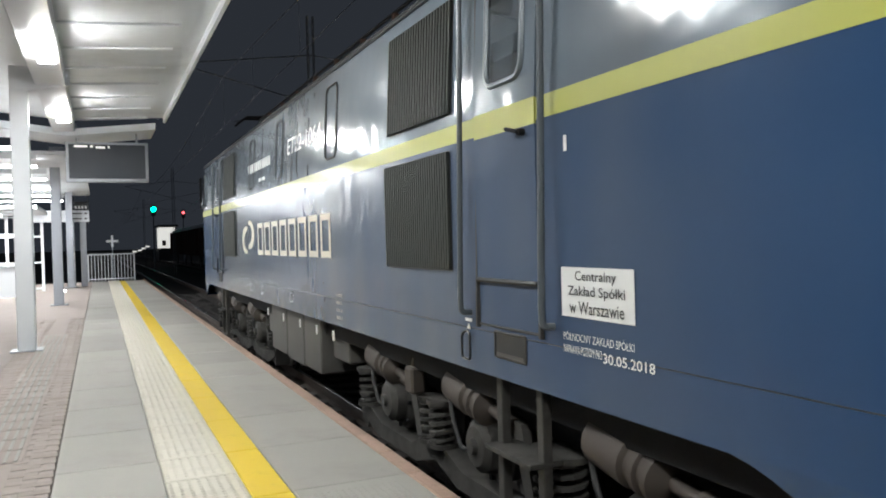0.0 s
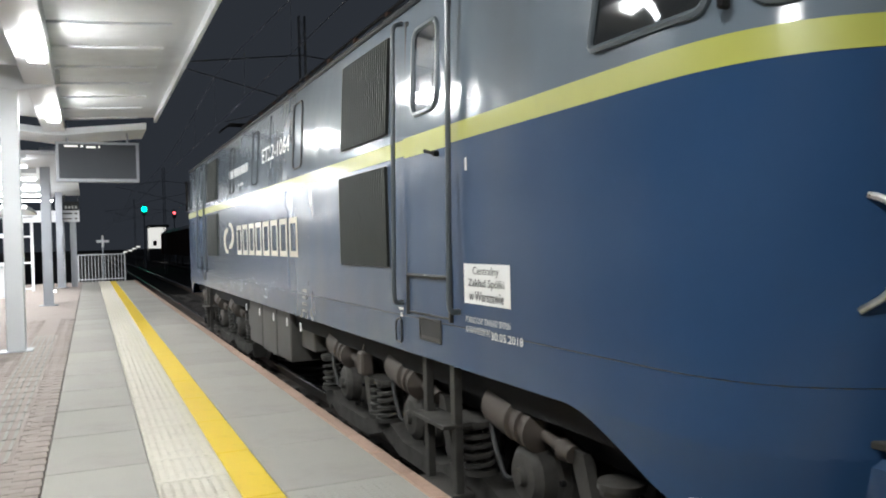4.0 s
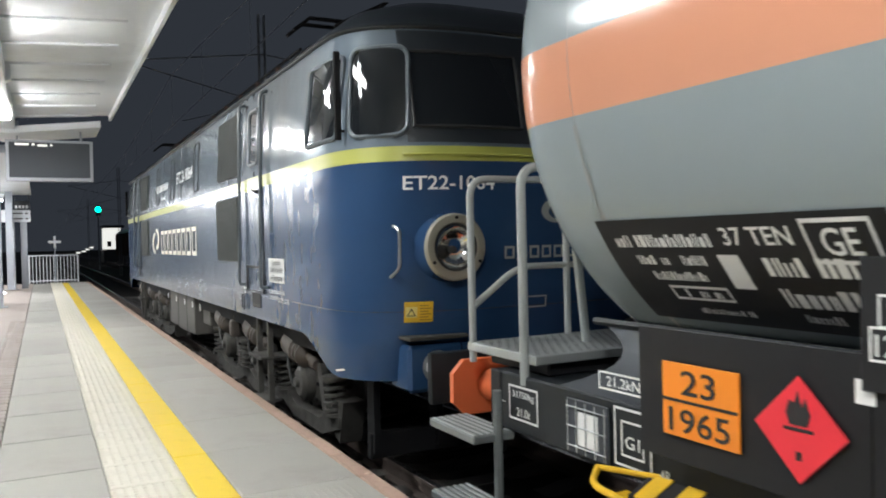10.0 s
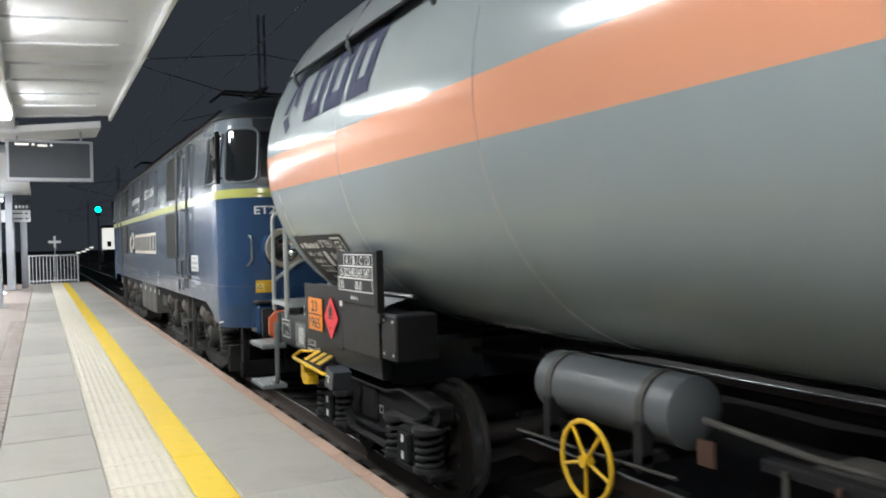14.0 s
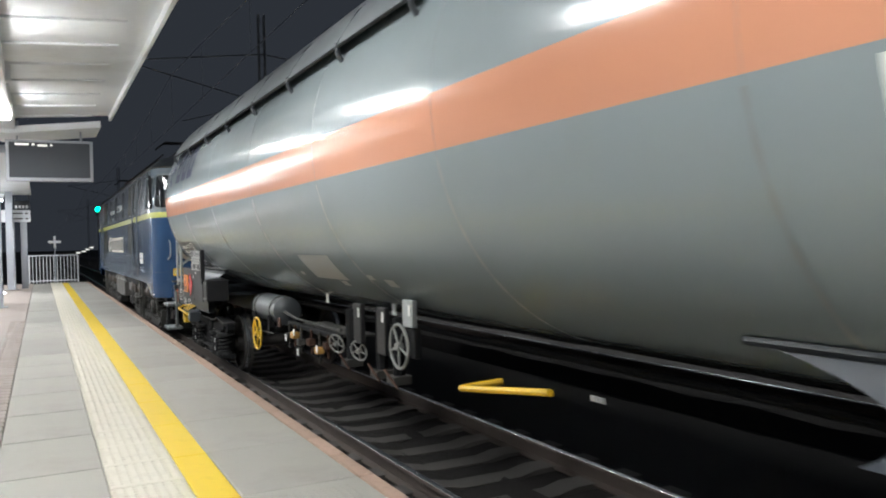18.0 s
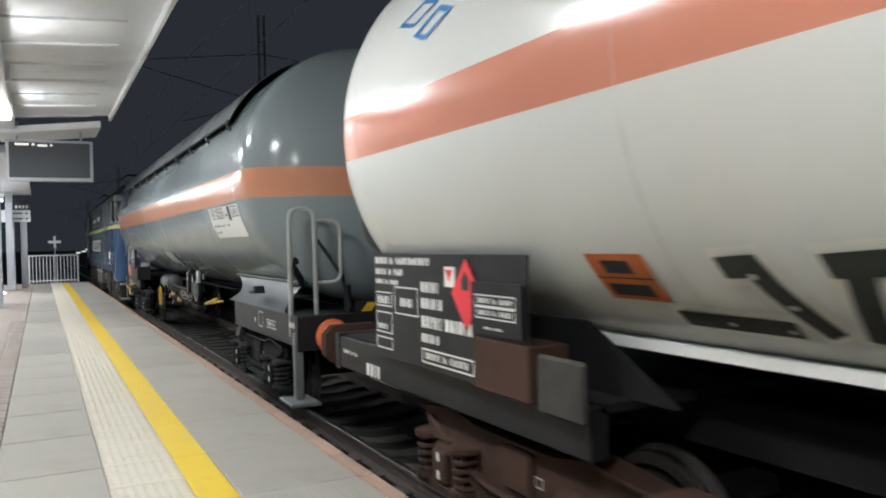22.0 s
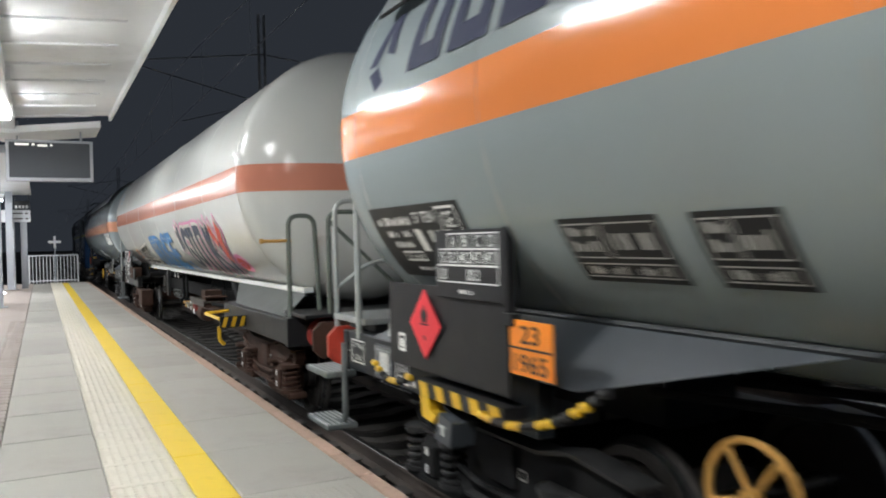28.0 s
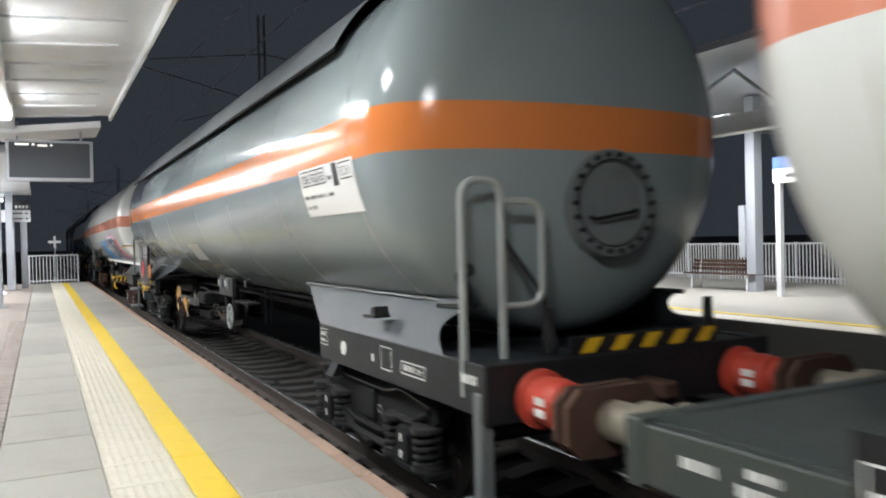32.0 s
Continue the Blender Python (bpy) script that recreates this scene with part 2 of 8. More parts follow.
GRIME = (0.045, 0.04, 0.035)
M = dict(
    concrete=paint("concrete_slab", (0.305, 0.292, 0.262), 0.8, 0, 0.14, 3.0, 0.3, (0.2, 0.18, 0.16), 0.2, 1.1, piece=0.5),
    coping=paint("edge_coping", (0.36, 0.24, 0.18), 0.85, 0, 0.2, 6, 0.6, (0.2, 0.15, 0.12), 0.35, 14, piece=0.4),
    paver=paint("paver", (0.28, 0.235, 0.21), 0.85, 0, 0.2, 2, 0.3, (0.2, 0.17, 0.15), 0.3, 2, piece=0.6),
    tactile=paint("tactile_tile", (0.56, 0.525, 0.44), 0.7, 0, 0.1, 2, 0.15, (0.35, 0.32, 0.27), 0.3, 5),
    yellow_line=paint("yellow_line", (0.66, 0.46, 0.028), 0.6, 0, 0.1, 3, 0.1, (0.4, 0.3, 0.06), 0.2, 5),
    kerb_wall=paint("platform_wall", (0.09, 0.085, 0.08), 0.9, 0, 0.2, 2, 0.3),
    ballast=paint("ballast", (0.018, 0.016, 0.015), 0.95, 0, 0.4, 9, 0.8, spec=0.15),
    sleeper=paint("sleeper", (0.055, 0.05, 0.046), 0.9, 0, 0.2, 3, 0.4),
    rail_side=paint("rail_side", (0.06, 0.045, 0.038), 0.75, 0.2, 0.2, 4, 0.3),
    rail_top=paint("rail_top", (0.8, 0.8, 0.81), 0.26, 1.0, 0.05, 3, 0.02),
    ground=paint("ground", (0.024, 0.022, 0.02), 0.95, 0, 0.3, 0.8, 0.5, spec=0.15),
    canopy=paint("canopy_sheet", (0.72, 0.75, 0.77), 0.42, 0.1, 0.1, 0.5, 0.04, (0.42, 0.44, 0.45), 0.3, 0.6),
    steel_white=paint("white_steel", (0.68, 0.7, 0.72), 0.4, 0, 0.06, 2, 0.05),
    steel_grey=paint("grey_steel", (0.33, 0.35, 0.38), 0.4, 0.1, 0.08, 2, 0.05),
    galv=paint("galvanised", (0.42, 0.44, 0.44), 0.45, 0.6, 0.12, 5, 0.06),
    dark=paint("dark_housing", (0.035, 0.038, 0.042), 0.4, 0, 0.2, 3, 0.05),
    # The pale dust of loco_blue also holds the sheen of the lit platform.
    loco_blue=paint("loco_blue", (0.014, 0.05, 0.128), 0.2, 0, 0.08, 0.8, 0.006, (0.135, 0.15, 0.162), 0.8, 0.7, 0.3, 0.04, True, 0.24),
    loco_grey=paint("loco_grey", (0.125, 0.155, 0.185), 0.15, 0, 0.05, 0.8, 0.006, (0.1, 0.105, 0.11), 0.3, 1.2, 0.34, 0.08, True, 0.25),
    loco_yellow=paint("loco_yellow", (0.38, 0.39, 0.08), 0.42, 0, 0.08, 1, 0.03, (0.3, 0.28, 0.1), 0.2, 2, 0.5, 0.3, False, 0.2),
    loco_roof=paint("loco_roof", (0.3, 0.31, 0.31), 0.55, 0, 0.12, 1, 0.08, (0.15, 0.14, 0.13), 0.4, 1.5),
    loco_dark=paint("loco_slat", (0.03, 0.033, 0.034), 0.35, 0.3, 0.2, 3, 0.05),
    under=paint("underframe", (0.011, 0.011, 0.012), 0.88, 0, 0.3, 3, 0.25, (0.02, 0.017, 0.014), 0.3, 3, 0.2),
    under_grey=paint("bogie_dust", (0.058, 0.055, 0.05), 0.7, 0, 0.3, 4, 0.3, (0.02, 0.018, 0.016), 0.5, 4, 0.35),
    rubber=paint("black_rubber", (0.02, 0.02, 0.02), 0.6, 0, 0.2, 3, 0.05),
    chrome=paint("worn_steel", (0.5, 0.5, 0.48), 0.28, 0.9, 0.15, 6, 0.05),
    rail_paint=paint("handrail_paint", (0.36, 0.38, 0.37), 0.4, 0.2, 0.12, 5, 0.05),
    white=paint("white_paint", (0.78, 0.78, 0.76), 0.45, 0, 0.05, 4, 0.03),
    black_text=paint("black_paint", (0.02, 0.02, 0.02), 0.5, 0, 0.1, 4, 0.0),
    cream=paint("cream_paint", (0.72, 0.66, 0.54), 0.45, 0, 0.06, 4, 0.0),
    tank_grey=None, tank_white=None,
    frame_blue=paint("frame_blue_grey", (0.014, 0.017, 0.02), 0.45, 0.0, 0.15, 1.5, 0.06, (0.014, 0.014, 0.014), 0.25, 2, 0.3),
    saddle=paint("saddle_blue_grey", (0.05, 0.057, 0.067), 0.42, 0, 0.12, 1.5, 0.05, (0.05, 0.05, 0.05), 0.25, 2, 0.35),
    wagon_black=paint("wagon_black", (0.013, 0.013, 0.0145), 0.5, 0, 0.2, 2, 0.08, (0.03, 0.027, 0.025), 0.3, 3, 0.3),
    rust=paint("rusty_steel", (0.068, 0.034, 0.023), 0.85, 0, 0.35, 4, 0.4, (0.03, 0.02, 0.016), 0.45, 4, 0.3),
    buffer_orange=paint("orange_buffer", (0.62, 0.14, 0.05), 0.4, 0, 0.12, 3, 0.06, GRIME, 0.2, 4),
    buffer_red=paint("red_buffer", (0.35, 0.04, 0.03), 0.5, 0, 0.2, 3, 0.1, GRIME, 0.3, 4),
    plate_orange=paint("orange_plate", (0.85, 0.25, 0.02), 0.4, 0, 0.05, 3, 0.0),
    plate_red=paint("red_placard", (0.75, 0.035, 0.05), 0.35, 0, 0.05, 3, 0.0),
    warn_yellow=paint("warning_yellow", (0.7, 0.42, 0.02), 0.4, 0, 0.12, 5, 0.05, GRIME, 0.15, 6),
    tyre=paint("wheel_steel", (0.06, 0.054, 0.05), 0.5, 0.5, 0.25, 4, 0.2),
    logo_blue=paint("logo_blue", (0.02, 0.026, 0.06), 0.85, 0, 0.1, 2, 0.0),
    graf_blue=paint("spray_blue", (0.025, 0.19, 0.46), 0.5, 0, 0.15, 2, 0.0),
    graf_navy=paint("spray_navy", (0.012, 0.02, 0.06), 0.5, 0, 0.3, 2, 0.0, (0.025, 0.08, 0.19), 0.45, 6),
    graf_black=paint("spray_black", (0.025, 0.028, 0.025), 0.6, 0, 0.2, 2, 0.0),
    graf_pink=paint("spray_pink", (0.66, 0.24, 0.44), 0.55, 0, 0.2, 3, 0.0),
    graf_red=paint("spray_red", (0.6, 0.06, 0.04), 0.5, 0, 0.15, 3, 0.0),
    glass=glassy("dark_glass", (0.012, 0.014, 0.016), 0.04),
)
M["lamp_rim"] = paint("lamp_rim", (0.27, 0.25, 0.2), 0.5, 0, 0.15, 6, 0.08, (0.25, 0.12, 0.05), 0.25, 5)
M["case_grey"] = paint("case_grey", (0.08, 0.077, 0.07), 0.65, 0, 0.15, 2, 0.1, (0.07, 0.06, 0.05), 0.35, 2.5)
M["brake_brown"] = paint("brake_brown", (0.062, 0.05, 0.042), 0.7, 0, 0.2, 3, 0.15, (0.06, 0.05, 0.04), 0.35, 4)
M["lamp_glow"] = glow("lamp_diffuser", (1, 0.99, 0.97), 70)
M["tube_glow"] = glow("tube_lamp", (0.95, 0.98, 1.0), 10)
M["green_glow"] = glow("signal_green", (0.0, 0.9, 0.5), 5)
M["red_glow"] = glow("signal_red", (1.0, 0.1, 0.12), 2.5)
M["warm_glow"] = glow("window_warm", (1.0, 0.62, 0.3), 1.2)
M["white_glow"] = glow("white_emitter", (0.95, 0.95, 0.9), 0.45)


def striped(name, base, stripe, z0, z1, rough, dirt):
    """Tank paint with a level band between two heights of the thing's own space."""
    m = paint(name, base, rough, 0, 0.02, 0.7, 0.003, dirt, 0.22, 0.6, 0.3, 0.03, True, 0.06)
    nt = m.node_tree
    nd, ln = nt.nodes, nt.links
    b = nd["Principled BSDF"]
    old = b.inputs["Base Color"].links[0].from_socket
    tc = nd.new("ShaderNodeTexCoord")
    sp = nd.new("ShaderNodeSeparateXYZ")
    ln.new(tc.outputs["Object"], sp.inputs[0])
    lo, hi = nd.new("ShaderNodeMath"), nd.new("ShaderNodeMath")
    lo.operation, hi.operation = "GREATER_THAN", "LESS_THAN"
    lo.inputs[1].default_value, hi.inputs[1].default_value = z0, z1
    ln.new(sp.outputs["Z"], lo.inputs[0])
    ln.new(sp.outputs["Z"], hi.inputs[0])
    both = nd.new("ShaderNodeMath")
    both.operation = "MULTIPLY"
    ln.new(lo.outputs[0], both.inputs[0])
    ln.new(hi.outputs[0], both.inputs[1])
    mx = nd.new("ShaderNodeMix")
    mx.data_type = "RGBA"
    ln.new(both.outputs[0], mx.inputs[0])
    ln.new(old, mx.inputs[6])
    mx.inputs[7].default_value = (*stripe, 1)
    ln.new(mx.outputs[2], b.inputs["Base Color"])
    return m


Z_BAND = (2.125 - ZR, 2.465 - ZR)
M["tank_grey"] = striped("tank_grey", (0.262, 0.305, 0.322), (0.62, 0.29, 0.18), *Z_BAND, 0.17, (0.238, 0.258, 0.258))
M["tank_grey_new"] = striped("tank_grey_orange", (0.24, 0.28, 0.292), (0.68, 0.215, 0.06), 2.21 - ZR, 2.54 - ZR, 0.17, (0.225, 0.24, 0.238))
M["tank_white"] = striped("tank_white", (0.655, 0.672, 0.65), (0.58, 0.235, 0.16), 2.205 - ZR, 2.525 - ZR, 0.2, (0.6, 0.57, 0.52))
M["panel_ink"] = paint("worn_white_ink", (0.42, 0.41, 0.39), 0.55, 0, 0.15, 6, 0.0)
M["shield_grey"] = paint("shield_grey", (0.2, 0.22, 0.228), 0.32, 0, 0.1, 1, 0.02, (0.14, 0.145, 0.145), 0.3, 1.5)
M["manhole_grey"] = paint("manhole_grey", (0.15, 0.168, 0.172), 0.4, 0, 0.12, 3, 0.05, (0.05, 0.05, 0.05), 0.3, 4)
M["tank_stain"] = paint("weld_stain", (0.21, 0.225, 0.222), 0.35, 0, 0.1, 2, 0.02)
M["tank_stain_pale"] = paint("weld_stain_pale", (0.54, 0.53, 0.49), 0.35, 0, 0.1, 2, 0.02)
M["mirror_metal"] = paint("reflector_metal", (0.82, 0.82, 0.78), 0.1, 1.0, 0.1, 6, 0.03)
M["screen"] = paint("display_screen", (0.03, 0.036, 0.046), 0.55, 0, 0.1, 2, 0.0)
M["buffer_steel"] = paint("buffer_steel", (0.16, 0.17, 0.17), 0.45, 0.2, 0.2, 4, 0.1, GRIME, 0.3, 4)
M["pale_steel"] = paint("greased_steel", (0.26, 0.23, 0.18), 0.5, 0.2, 0.2, 4, 0.1, GRIME, 0.25, 4)
M["red_dull"] = paint("dull_red_paint", (0.5, 0.06, 0.035), 0.45, 0, 0.15, 3, 0.08, GRIME, 0.2, 4)
M["plate_dirty"] = paint("dirty_orange_plate", (0.5, 0.13, 0.03), 0.5, 0, 0.12, 3, 0.0, (0.2, 0.1, 0.06), 0.25, 6)
M["saddle_green"] = paint("saddle_green", (0.07, 0.08, 0.078), 0.45, 0, 0.15, 2, 0.06, (0.05, 0.05, 0.045), 0.3, 3)
M["frame_green"] = paint("frame_green_black", (0.04, 0.05, 0.046), 0.5, 0, 0.2, 2, 0.08, (0.07, 0.065, 0.055), 0.25, 3)
M["valve_grey"] = paint("valve_grey", (0.25, 0.25, 0.235), 0.5, 0.1, 0.15, 5, 0.06, (0.09, 0.075, 0.06), 0.3, 8)
M["wheel_grey"] = paint("wheel_grey", (0.16, 0.165, 0.16), 0.45, 0.2, 0.15, 5, 0.08, (0.06, 0.05, 0.045), 0.3, 8)
M["step_grey"] = paint("step_grey", (0.15, 0.165, 0.165), 0.55, 0.1, 0.15, 5, 0.1, (0.07, 0.065, 0.06), 0.3, 6)
M["bogie_edge"] = paint("bogie_edge", (0.03, 0.03, 0.031), 0.5, 0, 0.25, 4, 0.15, (0.018, 0.016, 0.014), 0.4, 4, 0.35)
M["mast_dark"] = paint("mast_dark", (0.12, 0.13, 0.14), 0.7, 0, 0.15, 2, 0.05)
M["far_roof"] = paint("far_roof_sheet", (0.34, 0.36, 0.39), 0.6, 0.1, 0.1, 1, 0.04)
M["far_glow"] = glow("far_lamp_diffuser", (0.97, 0.99, 1.0), 45)


def thin_at_ends(m, start, stop, least):
    """Thins out the dust, and the platform sheen put into its colour, towards both ends."""
    nd, ln = m.node_tree.nodes, m.node_tree.links
    mul = [n for n in nd if n.type == "MATH" and n.operation == "MULTIPLY" and n.inputs[0].is_linked and n.inputs[0].links[0].from_node.type == "VALTORGB"][0]
    tc = nd.new("ShaderNodeTexCoord")
    sp = nd.new("ShaderNodeSeparateXYZ")
    ln.new(tc.outputs["Object"], sp.inputs[0])
    ab = nd.new("ShaderNodeMath")
    ab.operation = "ABSOLUTE"
    ln.new(sp.outputs["Y"], ab.inputs[0])
    mr = nd.new("ShaderNodeMapRange")
    mr.inputs["From Min"].default_value, mr.inputs["From Max"].default_value = start, stop
    mr.inputs["To Min"].default_value, mr.inputs["To Max"].default_value = mul.inputs[1].default_value, least
    ln.new(ab.outputs[0], mr.inputs["Value"])
    ln.new(mr.outputs["Result"], mul.inputs[1])


thin_at_ends(M["loco_blue"], 5.4, 8.4, 0.1)
# ---- ground, tracks ----
bm = bmesh.new()
g = [bm.verts.new(p) for p in ((-400, -300, -0.9), (400, -300, -0.9), (400, 900, -0.9), (-400, 900, -0.9))]
bm.faces.new(g)
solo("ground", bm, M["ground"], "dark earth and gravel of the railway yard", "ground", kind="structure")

Y0, Y1 = -30.0, 41.0      # near platform
TRACK2 = 9.45
for k, ax in enumerate((AX, TRACK2)):
    bm = bmesh.new()
    rnd = random.Random(4 + k)
    nx, ny = 13, 160
    ys = [-30 + 170 * j / ny for j in range(ny + 1)]
    grid = [[bm.verts.new((ax - 1.62 + 3.24 * i / nx, y, ZR - 0.2 + rnd.uniform(-0.025, 0.025) - (0.25 if i in (0, nx) else 0)))
             for i in range(nx + 1)] for y in ys]
    for a, b in zip(grid, grid[1:]):
        for i in range(nx):
            bm.faces.new((a[i], a[i + 1], b[i + 1], b[i]))
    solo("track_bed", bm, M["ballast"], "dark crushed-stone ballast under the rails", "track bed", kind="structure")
    for sx in (-1, 1):
        cx = ax + sx * 0.7525
        bm = bmesh.new()
        prof = [(-0.075, -0.172), (0.075, -0.172), (0.075, -0.16), (0.012, -0.14), (0.01, -0.05), (0.036, -0.038), (0.036, -0.012),
                (0.03, -0.002), (-0.03, -0.002), (-0.036, -0.012), (-0.036, -0.038), (-0.01, -0.05), (-0.012, -0.14), (-0.075, -0.16)]
        ext(bm, [(cx + a, ZR + b) for a, b in prof], "y", -60, 260)
        r = solo("rail", bm, M["rail_side"], "steel running rail with a worn shiny top", "rail", "rails", "structure")
        bm = bmesh.new()
        ext(bm, [(cx - 0.029, ZR - 0.004), (cx + 0.029, ZR - 0.004), (cx + 0.026, ZR + 0.001), (cx - 0.026, ZR + 0.001)], "y", -60, 260)
        PIVOT[r.name] = Vector((0, 0, 0))
        part("running_surface", bm, M["rail_top"], r, "shiny worn rail head")

# concrete sleepers
bm = bmesh.new()
ext(bm, [(-1.25, 0.0), (-1.25, 0.2), (-0.9, 0.21), (-0.5, 0.21), (-0.3, 0.17), (0.3, 0.17), (0.5, 0.21), (0.9, 0.21), (1.25, 0.2), (1.25, 0.0)], "y", -0.13, 0.13)
sl = mesh_of("sleeper", bm, M["sleeper"])
for ax, n0, n1 in ((AX, -4, 62), (TRACK2, 36, 60)):
    for k in range(n0, n1):
        ob = new("sleeper", sl)
        ob.location = (ax, 0.62 * k + 0.2, ZR - 0.36)
        tagged(ob, "concrete sleeper bedded in dark ballast", "sleeper", "track sleepers")

# ---- near platform ----
bm = bmesh.new()
box(bm, -9.0, 1.93, Y0, Y1, -0.9, -0.06)
solo("platform", bm, M["kerb_wall"], "concrete platform body beside the track", "platform", kind="structure")


def slab_mesh(name, w, l, h, mat, bev=0.008):
    b = bmesh.new()
    box(b, -w / 2, w / 2, -l / 2, l / 2, -h, 0, bev)
    return mesh_of(name, b, mat, 30)


paving = thing("platform_paving", (0, 0, 0), "grey concrete platform slabs with tactile strip and yellow line", "pavement", "", "structure")
PIT, OFF = 1.18, 6.19
rnd = random.Random(11)


def lay_row(name, x0, x1, mat, pitch, y_from, y_to, gap=0.008, h=0.06, jit=0.002):
    me = slab_mesh(name, x1 - x0 - gap, pitch - gap, h, mat)
    k0, k1 = math.ceil((y_from - OFF) / pitch), math.floor((y_to - OFF) / pitch)
    for k in range(k0, k1):
        ob = new(name, me)
        ob.parent = paving
        ob.location = ((x0 + x1) / 2, OFF + (k + 0.5) * pitch, rnd.uniform(-jit, jit))
        ob.rotation_euler = (rnd.uniform(-jit, jit) * 0.5, 0, 0)


lay_row("slab", -0.34, 0.36, M["concrete"], PIT, -8, Y1)
lay_row("slab", 1.09, 1.88, M["concrete"], PIT, -8, Y1)
lay_row("coping_block", 1.88, 2.0, M["coping"], PIT / 2, -8, Y1, 0.005, 0.1)
lay_row("tactile_slab", 0.36, 0.84, M["tactile"], PIT / 2, -8, Y1, 0.004)
lay_row("yellow_slab", 0.84, 1.09, M["yellow_line"], PIT, -8, Y1, 0.004)

# raised domes of the tactile strip, and the small ones by the edge
def domes(xs, ys, r, h, mat, name, label, z=0.0):
    co, fa = [], []
    for y in ys:
        for x in xs:
            n = len(co)
            for rr, zz in ((r, 0.0), (r * 0.55, h)):
                for k in range(6):
                    t = math.pi * k / 3
                    co.append((x + rr * math.cos(t), y + rr * math.sin(t), z + zz))
            fa.append(tuple(n + 6 + k for k in range(6)))
            fa += [(n + k, n + (k + 1) % 6, n + 6 + (k + 1) % 6, n + 6 + k) for k in range(6)]
    me = bpy.data.meshes.new(name)
    me.from_pydata(co, [], fa)
    me.materials.append(mat)
    ob = new(name, me)
    ob.parent = paving
    return tagged(ob, label, kind="stuff")


ys = [2.0 + 0.0585 * k for k in range(660) if (2.0 + 0.0585 * k - OFF) % 0.59 > 0.03]
domes([0.385 + 0.0615 * k for k in range(8)], ys, 0.017, 0.006, M["tactile"], "tactile_studs", "rows of cream raised studs", 0.0015)
domes([1.2 + 0.045 * k for k in range(13)], [3.2 + 0.045 * k for k in range(38)], 0.012, 0.004, M["concrete"], "grip_studs", "small grey raised studs", 0.001)

# block paving behind the slabs, with a guiding strip
paver = slab_mesh("paver", 0.196, 0.096, 0.06, M["paver"], 0.004)
n = 0
for j in range(0, 300):
    for i in range(4):
        if n >= 296:
            break
        x, y = -0.44 - 0.2 * i - (0.1 if j % 2 else 0), 5.2 + 0.1 * j
        if -0.98 < x < -0.55:
            continue
        ob = new("paver", paver)
        ob.parent = paving
        ob.location = (x, y, rnd.uniform(-0.002, 0.001))
        n += 1
bm = bmesh.new()
box(bm, -9.0, -0.352, Y0, Y1, -0.06, -0.006)
part("paver_bed", bm, M["paver"], paving, "pinkish grey block paving")
strip = slab_mesh("guide_slab", 0.396, 0.396, 0.06, M["paver"], 0.004)
for k in range(24):
    ob = new("guide_slab", strip)
    ob.parent = paving
    ob.location = (-0.775, 6.9 + 0.4 * k, 0.001)
bm = bmesh.new()
for k in range(24):
    for i in range(5):
        box(bm, -0.94 + 0.075 * i, -0.915 + 0.075 * i, 6.72 + 0.4 * k, 7.08 + 0.4 * k, 0.0, 0.006)
tagged(part("guide_ribs", bm, M["concrete"], paving, "raised ribs of the guiding strip"), kind="stuff")

# ---- platform end: fence, number post ----
fence = thing("end_fence", (0.5, 41.2, 0), "white painted steel fence across the platform end", "fence")
for z in (1.28, 0.1):
    bm = bmesh.new()
    tube(bm, [(-0.5, 41.2, z), (1.55, 41.2, z)], 0.025, 8)
    part("rail", bm, M["steel_white"], fence)
for k in range(15):
    x = -0.5 + 2.05 * k / 14
    bm = bmesh.new()
    thick = 0.03 if k in (0, 14) else 0.015
    box(bm, x - thick, x + thick, 41.2 - thick, 41.2 + thick, -0.02, 1.28)
    part("post" if k in (0, 14) else "baluster", bm, M["steel_white"], fence)
mark = thing("cross_marker", (0.6, 42.4, -0.9), "white cross sign on a thin post beyond the fence", "sign")
bm = bmesh.new()
box(bm, 0.33, 0.89, 42.38, 42.42, 1.86, 1.98)
box(bm, 0.56, 0.66, 42.376, 42.424, 1.62, 2.2)
part("cross_board", bm, M["steel_white"], mark)
bm = bmesh.new()
cyl(bm, (0.61, 42.45, -0.9), (0.61, 42.45, 1.7), 0.03)
part("post", bm, M["steel_grey"], mark)

# ---- near canopy ----
canopy_end = 19.6
bm = bmesh.new()
prof = [(1.5, 4.62), (1.5, 4.9), (-0.6, 4.66), (-3.9, 5.0), (-3.9, 4.8), (-0.6, 4.5)]
ext(bm, prof, "y", Y0, canopy_end)
canopy = solo("canopy", bm, M["canopy"], "light grey sheet-metal platform canopy on steel posts", "canopy", kind="structure")
PIVOT[canopy.name] = Vector((0, 0, 0))
for k in range(26):
    y = canopy_end - 0.15 - 1.37 * k
    bm = bmesh.new()
    ext(bm, [(1.12, 4.6), (1.1, 4.568), (-0.5, 4.47), (-0.5, 4.51)], "y", y - 0.06, y + 0.06)
    part("purlin", bm, M["canopy"], canopy)
bm = bmesh.new()
box(bm, 1.47, 1.53, Y0, canopy_end + 0.02, 4.5, 4.93, 0.008)
part("fascia", bm, M["canopy"], canopy)
bm = bmesh.new()
box(bm, -0.86, -0.42, Y0, canopy_end - 0.1, 4.22, 4.5, 0.01)
part("gutter_beam", bm, M["steel_white"], canopy)
